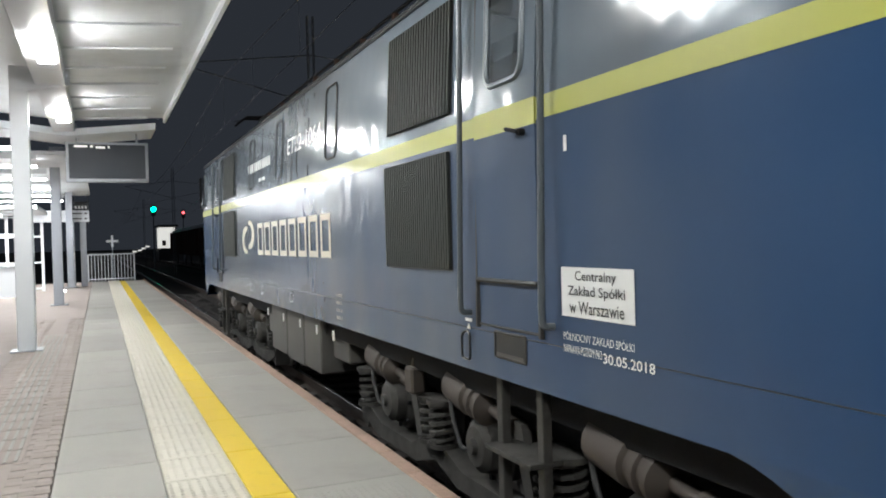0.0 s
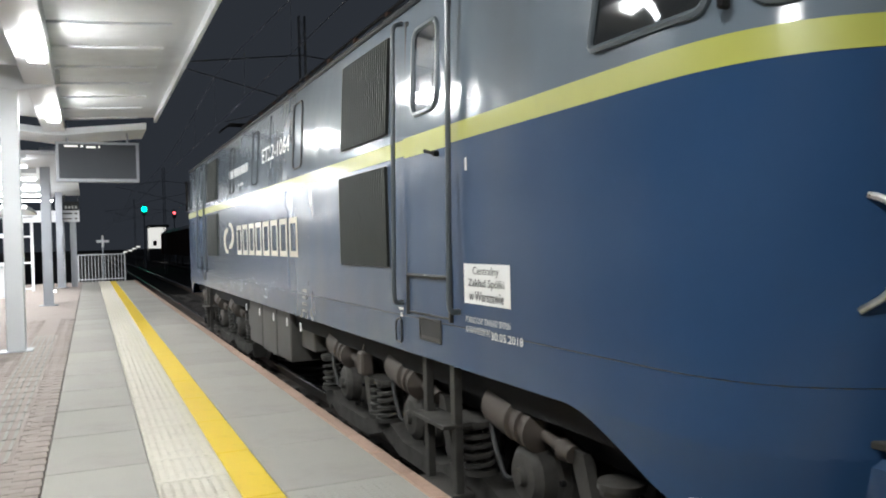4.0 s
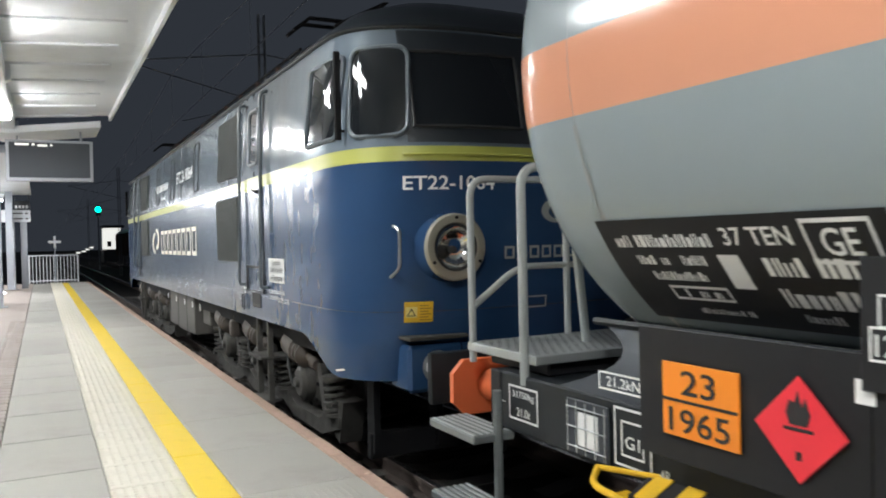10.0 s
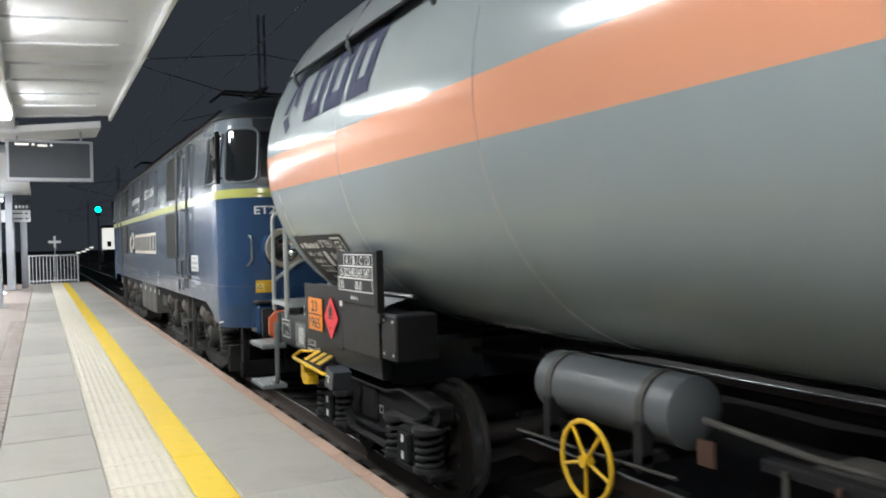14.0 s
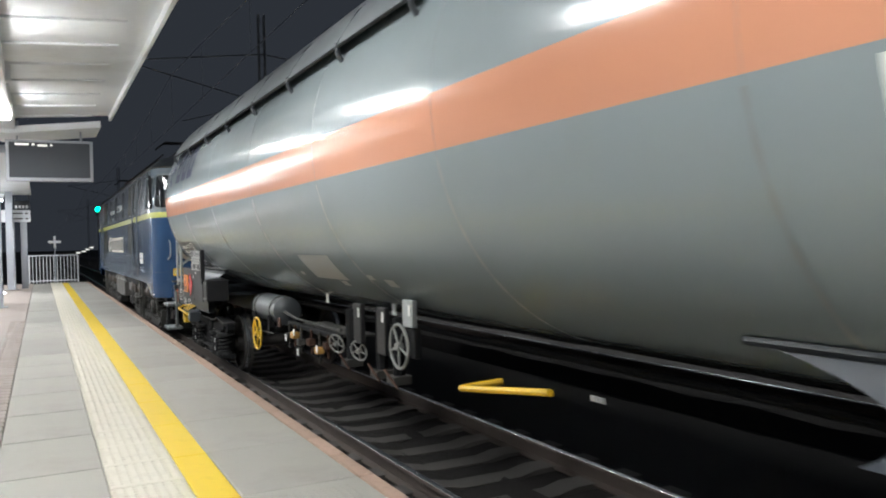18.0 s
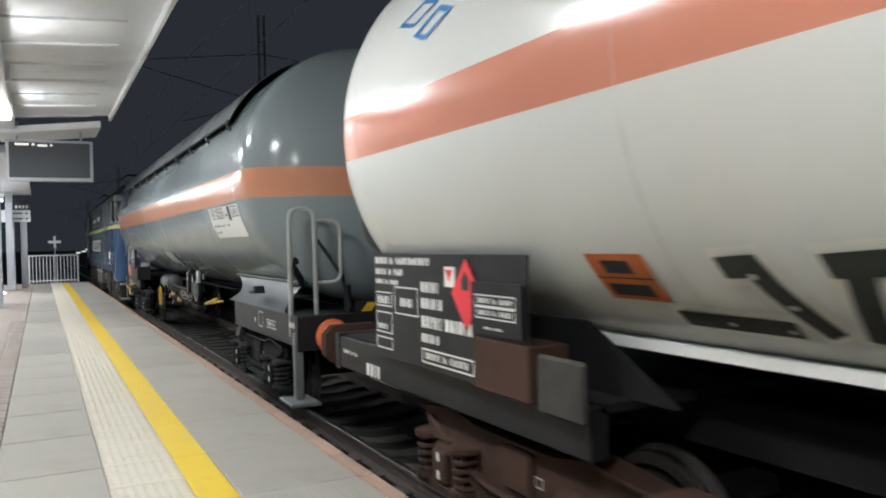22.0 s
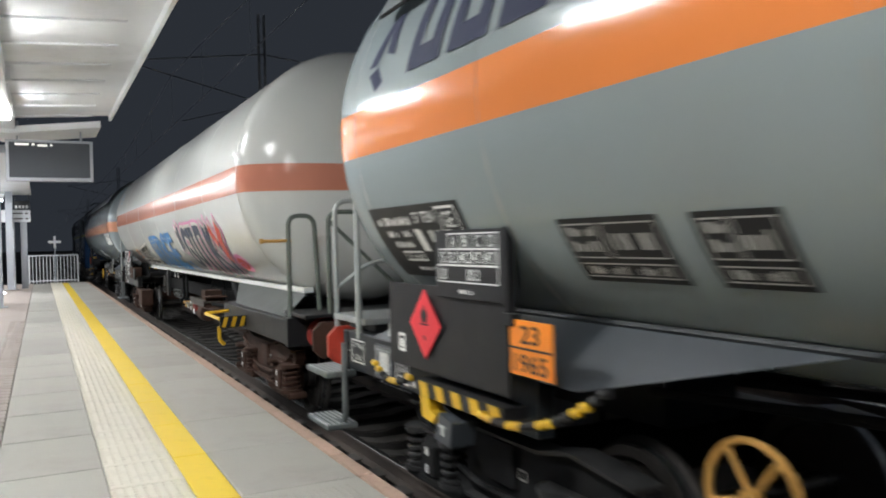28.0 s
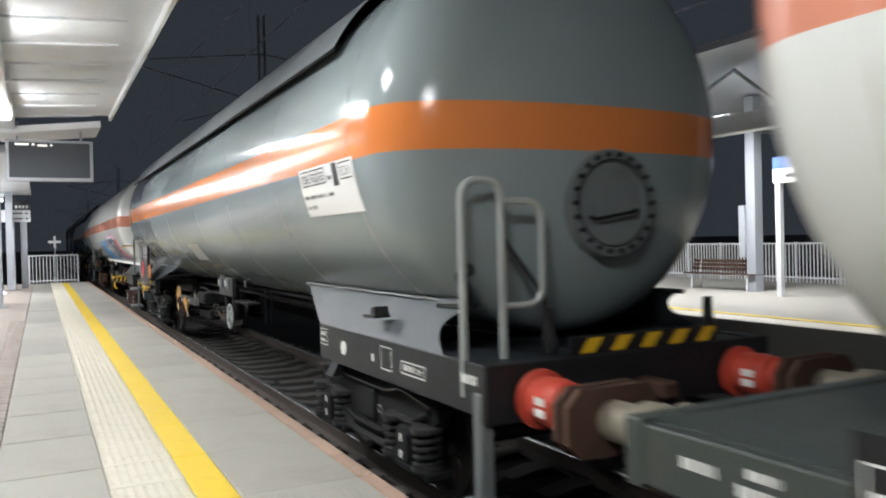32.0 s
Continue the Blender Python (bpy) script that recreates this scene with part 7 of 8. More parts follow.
    ext(b, [(R(-13.14), 0.98), (R(-13.25), 0.99), (R(-13.22), 1.06), (R(-13.16), 1.05)], "x", AX - 1.28, AX - 1.16)
    part("jack_pad", b, M["wagon_black"], wag)
    # triangle struts
    b = bmesh.new()
    ext(b, [(R(-11.75), 0.3), (R(-11.95), 0.3), (R(-12.35), 0.62), (R(-12.2), 0.62)], "x", AX - 1.22, AX - 1.12)
    part("strut", b, M["saddle"], wag)
    ext_b = bmesh.new()
    ext(ext_b, [(F(1.04), 0.3), (F(0.82), 0.28), (F(0.78), 0.44), (F(0.96), 0.48)], "x", AX - 1.42, AX - 1.25)
    bc = part("brake_change_plate", ext_b, M["saddle"], wag, "grey brake lever housing")
    marks(bc, "lever_mark", AX - 1.422, [("bar", F(0.96), 0.39, 0.1, 0.02), ("bar", F(0.93), 0.34, 0.03, 0.05)], M["white"])
    # black address panel on the tank
    ap = arc_place(F(2.1), 1.27)
    adr = shape_on(wag, "address_panel", [flat_rect(0, 1.42, 0, 0.6)], arc_place(F(2.06), 1.2 if not plates_after else 1.33), M["wagon_black"], 8, "black panel with white lettering bars")
    items = []
    base_pl = arc_place(F(2.06), 1.2 if not plates_after else 1.33)
    pl = lambda u, v: base_pl(u * 0.88, v * 1.27)
    out = lambda u, v: Vector(pl(u, v)) + Vector((-0.003, 0, 0))
    b = bmesh.new()
    for f in (word_bars(0.1, 0.75, 0.36, 0.41), word_bars(0.2, 0.66, 0.285, 0.325), word_bars(0.25, 0.6, 0.215, 0.255), frame_rect(0.3, 0.68, 0.12, 0.19, 0.012), word_bars(0.36, 0.62, 0.135, 0.175), word_bars(0.4, 0.75, 0.05, 0.08),
              frame_rect(1.24, 1.54, 0.3, 0.45, 0.014), flat_rect(0.74, 0.86, 0.19, 0.33),
              word_bars(0.98, 1.4, 0.25, 0.32), word_bars(0.98, 1.58, 0.12, 0.2), word_bars(1.02, 1.2, 0.05, 0.09)):
        lay(b, f, out, 3)
    for txt, w, u0, v0, h in (("37 TEN", 0.36, 0.82, 0.365, 0.065), ("GE", 0.16, 1.31, 0.33, 0.09)):
        lay(b, lettering(txt, h, w, 0.01), lambda u, v: out(u + u0, v + v0), 2)
    tagged(part("panel_mark", b, M["white"], adr, "", None, 0), kind="stuff")
    if plates_after:
        for y0, wd in ((F(-0.24), 0.72), (F(-1.13), 0.44)):
            pl2 = arc_place(y0, 1.37)
            k2 = shape_on(wag, "data_panel", [flat_rect(0, wd, 0, 0.38)], pl2, M["wagon_black"], 8, "black tank data panel")
            b = bmesh.new()
            for f in (frame_rect(0.03, wd - 0.03, 0.03, 0.12, 0.008), word_bars(0.08, wd - 0.08, 0.05, 0.1), frame_rect(0.03, wd * 0.4, 0.15, 0.35, 0.008), word_bars(0.06, wd * 0.36, 0.28, 0.33), word_bars(0.06, wd * 0.36, 0.19, 0.25), frame_rect(wd * 0.45, wd - 0.03, 0.15, 0.35, 0.008), word_bars(wd * 0.5, wd - 0.08, 0.2, 0.29)):
                lay(b, f, (lambda p: lambda u, v: Vector(p(u, v)) + Vector((-0.003, 0, 0)))(pl2), 3)
            tagged(part("panel_mark", b, M["panel_ink"], k2, "", None, 0), kind="stuff")
    # company mark: plain leaning shapes in dark blue
    pl = raw_place(F(1.75), 2.66, 0.007)
    sh = 0.2
    shapes = []
    def lean(pts):
        return [(u + sh * v, v) for u, v in pts]
    shapes.append((lean([(0.02, 0.16), (0.2, 0.5), (0.28, 0.44), (0.16, 0.16)]), [(0, 1, 2, 3)]))
    shapes.append((lean([(0.24, 0.5), (0.36, 0.5), (0.44, 0.18), (0.3, 0.22)]), [(0, 1, 2, 3)]))
    shapes.append((lean([(0.06, 0.1), (0.2, 0.14), (0.34, 0.02), (0.24, -0.04), (0.14, 0.04)]), [(0, 1, 2, 3, 4)]))
    for u0 in (0.74, 1.3, 1.86):
        f = frame_rect(u0, u0 + 0.45, 0.0, 0.56, 0.14)
        shapes.append((lean(f[0]), f[1]))
    for one in shapes:
        shape_on(wag, "company_mark", [one], pl, M["logo_blue"], 6, "dark blue leaning company mark")
    # test label near the rear
    lab_pl = arc_place(R(-11.63) if not plates_after else R(-12.05), 1.69 if not plates_after else 1.83)
    pl = lambda u, v: lab_pl(u * (0.76 if plates_after else 1.0), v)
    lab = shape_on(wag, "test_label", [flat_rect(0, 1.85, 0, 0.44)], pl, M["white"], 8, "white tank test label with dark figures")
    out3 = lambda u, v: Vector(pl(u, v)) + Vector((-0.003, 0, 0))
    b = bmesh.new()
    for u0, txt in ((0.1, "P25BH"), (0.42, "TE22"), (0.68, "TE25"), (1.42, "15.2H")):
        lay(b, frame_rect(u0, u0 + (0.26 if u0 < 1 else 0.36), 0.28, 0.42, 0.012), out3, 2)
        lay(b, lettering(txt, 0.075, 0.2 if u0 < 1 else 0.27, 0.01), lambda u, v: out3(u + u0 + 0.03, v + 0.31), 2)
    lay(b, flat_rect(1.2, 1.36, 0.24, 0.43), out3, 3)
    for f in (word_bars(1.0, 1.15, 0.3, 0.34), word_bars(0.08, 0.85, 0.165, 0.2), word_bars(0.95, 1.12, 0.165, 0.2), word_bars(0.08, 0.42, 0.07, 0.105)):
        lay(b, f, out3, 2)
    tagged(part("label_mark", b, M["black_text"], lab, "", None, 0), kind="stuff")
    pl = arc_place(F(-5.06) if not plates_after else F(-5.48), 1.34 if plates_after else 1.22)
    shape_on(wag, "bare_patch", [flat_rect(0, 0.97, 0, 0.34)], pl, M["bare_patch"], 6, "pale rectangular patch on the tank")
    for yy, zz, s in ((-4.6, 1.24, 0.07), (-5.72, 1.16, 0.1), (-6.63, 1.25, 0.08), (-6.96, 1.2, 0.12)):
        if not plates_after:
            shape_on(wag, "faded_mark", [flat_rect(0, s * 1.6, 0, s * 0.8)], arc_place(F(yy), zz), M["bare_patch"], 2)
    for yy in ((-4.3, -6.26) if not plates_after else (-4.79, -6.82)):
        b = bmesh.new()
        q = on_tank(F(yy), 0.97, 0.0)
        box(b, q.x - 0.03, q.x - 0.02, q.y - 0.07, q.y + 0.02, q.z - 0.09, q.z + 0.03)
        part("paper_tag", b, M["white"], wag, "small white tag")
    # brake gear between the bogies
    def wheel(at, r, spokes, wire, mat, label, axis="x", name="valve_wheel"):
        b = bmesh.new()
        handwheel(b, (at[0], F(at[1]), at[2]), r, spokes, wire, axis)
        part(name, b, M[mat], wag, label)

    def block(name, x0, x1, y0, y1, z0, z1, mat, label="", bev=0.008):
        b = bmesh.new()
        box(b, x0, x1, F(y0), F(y1), z0, z1, bev)
        return part(name, b, M[mat], wag, label)

    def rod(name, pts, r, mat, label=""):
        b = bmesh.new()
        tube(b, bend([(p[0], F(p[1]), p[2]) for p in pts], 0.08), r, 8)
        part(name, b, M[mat], wag, label)

    rng = random.Random(len(run_label))
    if not plates_after:
        b = bmesh.new()
        lathe(b, [(0, 0), (0.11, 0.02), (0.19, 0.08), (0.19, 1.25), (0.11, 1.31), (0, 1.33)], (2.93, F(-2.9), 0.68), (0, 1, 0), 24)
        rs = part("air_reservoir", b, M["tank_plain"], wag, "grey cylindrical air reservoir")
        for yy in (F(-2.62), F(-1.8)):
            b = bmesh.new()
            lathe(b, [(0.193, -0.025), (0.2, -0.025), (0.2, 0.025), (0.193, 0.025)], (2.93, yy, 0.68), (0, 1, 0), 24)
            part("strap", b, M["under_grey"], rs)
            b = bmesh.new()
            box(b, 2.72, 2.8, yy - 0.04, yy + 0.04, 0.36, 0.62, 0.008)
            box(b, 2.72, 3.1, yy - 0.04, yy + 0.04, 0.4, 0.46, 0.008)
            part("reservoir_foot", b, M["under"], rs)
        wheel((2.65, -2.28, 0.35), 0.22, 5, 0.015, "warn_yellow", "yellow brake hand wheel", "x", "hand_wheel")
        rod("wheel_axle", [(2.65, -2.28, 0.35), (3.3, -2.28, 0.35)], 0.018, "under")
        rod("brake_rod", [(2.7, -1.5, 0.36), (2.72, -2.9, 0.4)], 0.01, "under_grey")
        rod("air_pipe", [(2.86, -2.95, 0.68), (2.84, -3.6, 0.64), (2.84, -5.2, 0.64)], 0.018, "under_grey")
        rk = block("pipe_rack", 2.78, 2.86, -5.2, -3.35, 0.54, 0.6, "under", "dark pipe rack")
        block("rack_plate", 2.86, 3.25, -5.2, -3.5, 0.56, 0.575, "under_grey", "", 0.0)
        block("brown_tag", 2.74, 2.76, -3.12, -3.02, 0.5, 0.62, "rust", "", 0.0)
        for k, (yy, zz) in enumerate(((-3.5, 0.42), (-3.75, 0.46), (-4.0, 0.4), (-4.4, 0.44), (-4.7, 0.38), (-5.0, 0.46))):
            rod("valve_stem", [(2.76, yy, zz - 0.14), (2.76, yy, 0.58)], 0.014, "rust" if k % 2 else "under_grey")
            block("valve", 2.71, 2.8, yy - 0.05, yy + 0.05, zz - 0.04, zz + 0.04, "warn_brown" if k in (1, 4) else "rust" if k % 2 else "under_grey")
        for yy, zz in ((-3.55, 0.42), (-4.05, 0.3), (-4.78, 0.42), (-3.9, 0.52)):
            block("valve_tag", 2.695, 2.7, yy - 0.03, yy + 0.03, zz - 0.05, zz + 0.03, "white", "", 0.0)
        wheel((2.75, -5.3, 0.52), 0.1, 5, 0.01, "valve_grey", "grey valve wheel", (1, 0.5, 0.3))
        wheel((2.75, -5.95, 0.52), 0.1, 5, 0.01, "valve_grey", "grey valve wheel", (1, 0.5, 0.3))
        for yy, z0, z1, mat in ((-6.0, 0.6, 0.99, "wagon_black"), (-6.6, 0.56, 0.99, "wagon_black"), (-7.18, 0.86, 1.09, "galv")):
            g = block("valve_hanger", 2.72, 2.77, yy - 0.1, yy + 0.1, z0, z1, mat, "hanging valve bracket")
            b = bmesh.new()
            box(b, 2.715, 2.719, F(yy) - 0.07, F(yy) - 0.03, z1 - 0.13, z1 - 0.04)
            part("bracket_tag", b, M["white"], g)
        block("hanger_foot", 2.74, 2.8, -7.28, -7.06, 0.6, 0.86, "under")
        wheel((2.72, -7.0, 0.68), 0.19, 5, 0.014, "valve_grey", "grey valve hand wheel")
        for yy in (-5.5, -6.3, -6.7):
            rod("outlet_pipe", [(2.85, yy, 0.9), (2.85, yy, 0.34)], 0.06, "under")
            block("outlet_flange", 2.76, 2.94, yy - 0.09, yy + 0.09, 0.3, 0.38, "under_grey")
            rod("outlet_lever", [(2.75, yy + 0.1, 0.42), (2.74, yy - 0.2, 0.3)], 0.012, "rust")
        rod("earth_rod", [(3.0, -8.24, 0.54), (2.69, -8.12, 0.5), (2.69, -9.3, 0.66)], 0.024, "warn_yellow", "bent yellow rod under the tank")
        marks(wag, "frame_label", 3.22, [("bar", F(-9.0), 0.5, 0.16, 0.04)], M["panel_ink"])
        marks(pn, "corner_label", x - 0.002, [("bar", F(0.7), 1.04, 0.07, 0.08)], M["white"])
        # yellow and black guard in front of the bogie
        rod("guard_rail", [(2.36, 2.1, 0.48), (2.24, 2.0, 0.44), (2.24, 0.98, 0.4), (2.36, 0.92, 0.44)], 0.017, "warn_yellow", "yellow guard rail")
        rod("guard_rail", [(2.36, 2.1, 0.48), (2.46, 1.6, 0.52), (2.46, 1.1, 0.5)], 0.014, "warn_yellow")
        b = bmesh.new()
        ext(b, [(AX - 1.38, 0.4), (AX - 1.12, 0.53), (AX - 1.12, 0.57), (AX - 1.38, 0.44)], "y", F(1.25), F(1.8))
        gp = part("guard_plate", b, M["wagon_black"], wag, "black and yellow striped plate")
        for k in range(3):
            b = bmesh.new()
            y = F(1.28) + 0.19 * k
            ext(b, [(AX - 1.384, 0.443), (AX - 1.124, 0.573), (AX - 1.124, 0.577), (AX - 1.384, 0.447)], "y", y, y + 0.1)
            part("stripe", b, M["warn_yellow"], gp)
        b = bmesh.new()
        ext(b, [(F(1.95), 0.4), (F(1.86), 0.4), (F(1.84), 0.3), (F(1.7), 0.28), (F(1.7), 0.2), (F(1.86), 0.18), (F(1.95), 0.24)], "x", AX - 1.36, AX - 1.26)
        part("hook", b, M["warn_yellow"], wag, "yellow hook")
    else:
        wheel((2.8, -1.05, 0.4), 0.26, 5, 0.019, "warn_brown", "ochre brake hand wheel", "x", "hand_wheel")
        rod("wheel_axle", [(2.8, -1.05, 0.4), (3.4, -1.05, 0.4)], 0.02, "under")
        # open brake gear frame: two side plates, cross bars and hangers up to the tank
        front = block("frame_plate", 2.72, 2.735, -3.76, -1.8, 0.38, 0.51, "under_grey", "dark side plate of the brake gear frame", 0.004)
        block("frame_flange", 2.735, 2.79, -3.76, -1.8, 0.5, 0.512, "under_grey", "", 0.002)
        block("frame_plate", 3.24, 3.255, -3.76, -1.8, 0.38, 0.51, "under", "", 0.004)
        for yy in (-1.85, -2.25, -2.72, -3.2, -3.72):
            block("cross_bar", 2.735, 3.24, yy - 0.025, yy + 0.025, 0.47, 0.5, "under_grey", "", 0.004)
        for yy in (-1.95, -3.5):
            block("hanger", 3.19, 3.21, yy - 0.012, yy + 0.012, 0.48, 1.3, "under", "", 0.0)
        for yy in (-2.3, -2.92):
            b = bmesh.new()
            for k in range(5):
                box(b, 2.7165, 2.7185, F(yy) - 0.085 + k * 0.036, F(yy) - 0.06 + k * 0.036, 0.435, 0.475)
            part("plate_mark", b, M["panel_ink"], front)
        for yy, zz, wide, paint_name in ((-1.82, 0.36, 0.05, "rust"), (-2.4, 0.35, 0.06, "rust"), (-2.62, 0.42, 0.035, "warn_brown"), (-2.82, 0.36, 0.05, "warn_brown")):
            b = bmesh.new()
            lathe(b, [(0, -0.1), (wide * 0.5, -0.1), (wide * 0.5, -0.06), (wide, -0.05), (wide, 0.04), (wide * 0.6, 0.06), (wide * 0.6, 0.1), (0, 0.1)], (2.69, F(yy), zz), (0, 0, 1), 12)
            cyl(b, (2.69, F(yy), zz), (2.64, F(yy) - 0.03, zz + 0.02), 0.018, None, 8)
            part("valve", b, M[paint_name], wag)
            rod("valve_stem", [(2.69, yy, zz - 0.1), (2.7, yy - 0.05, zz - 0.24)], 0.012, paint_name)
        for yy, zz in ((-1.88, 0.3), (-2.34, 0.4), (-2.93, 0.33), (-3.1, 0.17)):
            block("valve_tag", 2.66, 2.666, yy - 0.035, yy + 0.035, zz - 0.04, zz + 0.05, "panel_ink", "", 0.0)
        # distributor with its end plate, cover ribs and air pipe
        case = block("brake_case", 2.78, 3.2, -4.35, -3.55, 0.44, 0.66, "under", "dark cast brake distributor", 0.03)
        b = bmesh.new()
        ext(b, [(F(-3.4), 0.4), (F(-3.4), 0.6), (F(-3.5), 0.66), (F(-3.95), 0.5), (F(-3.95), 0.4)], "x", 2.735, 2.75)
        part("case_plate", b, M["under_grey"], case)
        for yy in (-3.75, -3.95, -4.15):
            b = bmesh.new()
            box(b, 2.765, 2.78, F(yy) - 0.02, F(yy) + 0.02, 0.46, 0.64, 0.004)
            part("case_rib", b, M["under_grey"], case)
        rod("air_pipe", [(2.84, -3.5, 0.62), (2.84, -3.62, 0.74), (2.84, -4.2, 0.75), (2.84, -4.45, 0.71), (2.84, -5.4, 0.72), (2.84, -6.0, 0.8)], 0.018, "under", "thin dark air pipe")
        block("slack_adjuster", 2.9, 3.15, -4.2, -3.0, 0.12, 0.32, "under", "dark brake slack adjuster", 0.04)
        rod("pull_rod", [(3.02, -4.2, 0.22), (3.02, -5.9, 0.3)], 0.025, "under")
        block("valve_bracket", 2.74, 2.8, -7.05, -6.0, 0.74, 1.04, "wagon_black", "dark valve bracket plate")
        for yy in (-6.2, -6.75):
            block("bracket_pad", 2.72, 2.738, yy - 0.1, yy + 0.1, 0.86, 1.02, "saddle")
            block("bracket_tag", 2.715, 2.719, yy + 0.12, yy + 0.17, 0.9, 1.0, "white", "", 0.0)
            rod("outlet_pipe", [(2.85, yy, 0.9), (2.85, yy, 0.3)], 0.06, "under")
            block("outlet_flange", 2.76, 2.94, yy - 0.09, yy + 0.09, 0.26, 0.34, "under_grey")
        for yy in (-5.85, -6.5):
            wheel((2.72, yy, 0.45), 0.11, 5, 0.01, "under_grey", "dark valve wheel", (1, 0.5, 0.3))
            rod("valve_pipe", [(2.75, yy, 0.42), (2.8, yy - 0.25, 0.28)], 0.03, "rust")
        wheel((2.7, -7.0, 0.43), 0.19, 5, 0.015, "rail_paint", "pale valve hand wheel")
        block("side_bracket", 2.75, 2.95, -8.0, -7.2, 0.66, 0.7, "under")
        b = bmesh.new()
        lathe(b, [(0, 0), (0.06, 0), (0.06, 0.012), (0, 0.012)], (AX - 1.241, R(-12.37), 0.63), (-1, 0, 0), 20)
        part("white_disc", b, M["white"], wag)
        marks(wag, "frame_label", AX - 1.242, [("frame", R(-11.72), 0.6, 0.2, 0.16, 0.008), ("bar", R(-11.74), 0.69, 0.15, 0.04), ("bar", R(-11.74), 0.63, 0.15, 0.03)], M["white"])
        b = bmesh.new()
        ext(b, [(AX - 1.4, 0.54), (AX - 1.12, 0.6), (AX - 1.12, 0.64), (AX - 1.4, 0.64)], "y", F(0.2), F(1.35))
        gp = part("guard_plate", b, M["wagon_black"], wag, "black and yellow striped plate")
        for k in range(5):
            b = bmesh.new()
            y = F(0.22) + 0.23 * k
            ext(b, [(y, 0.545), (y + 0.11, 0.545), (y + 0.15, 0.638), (y + 0.04, 0.638)], "x", AX - 1.406, AX - 1.4)
            part("stripe", b, M["warn_yellow"], gp)
        b = bmesh.new()
        ext(b, [(F(1.28), 0.55), (F(1.16), 0.55), (F(1.14), 0.46), (F(1.04), 0.44), (F(1.1), 0.38), (F(1.26), 0.4)], "x", AX - 1.4, AX - 1.3)
        part("hook", b, M["warn_yellow"], wag, "yellow hook")
        for ya, yb, za, zb, sag in ((2.1, 1.4, 0.68, 0.66, 0.1), (0.45, -0.75, 0.57, 0.9, 0.12)):
            n = int((ya - yb) / 0.075)
            b = bmesh.new()
            for k in range(n):
                q = (k + 0.5) / n
                lathe(b, [(0, -0.04), (0.024, -0.03), (0.024, 0.03), (0, 0.04)], (AX - 1.41, F(ya + (yb - ya) * q), za + (zb - za) * q - sag * 4 * q * (1 - q)), (0, ya - yb, za - zb), 8, 0 if k % 4 < 2 else 1)
            tagged(part("striped_chain", b, [M["warn_yellow"], M["wagon_black"]], wag, "yellow and black striped chain"), kind="stuff")
    return wag


M["bare_patch"] = paint("bare_patch", (0.36, 0.37, 0.36), 0.5, 0, 0.1, 3, 0.02)
M["tank_plain"] = paint("reservoir_grey", (0.075, 0.082, 0.088), 0.4, 0, 0.1, 2, 0.05)
M["warn_brown"] = paint("ochre_wheel", (0.55, 0.3, 0.08), 0.45, 0, 0.15, 4, 0.06)


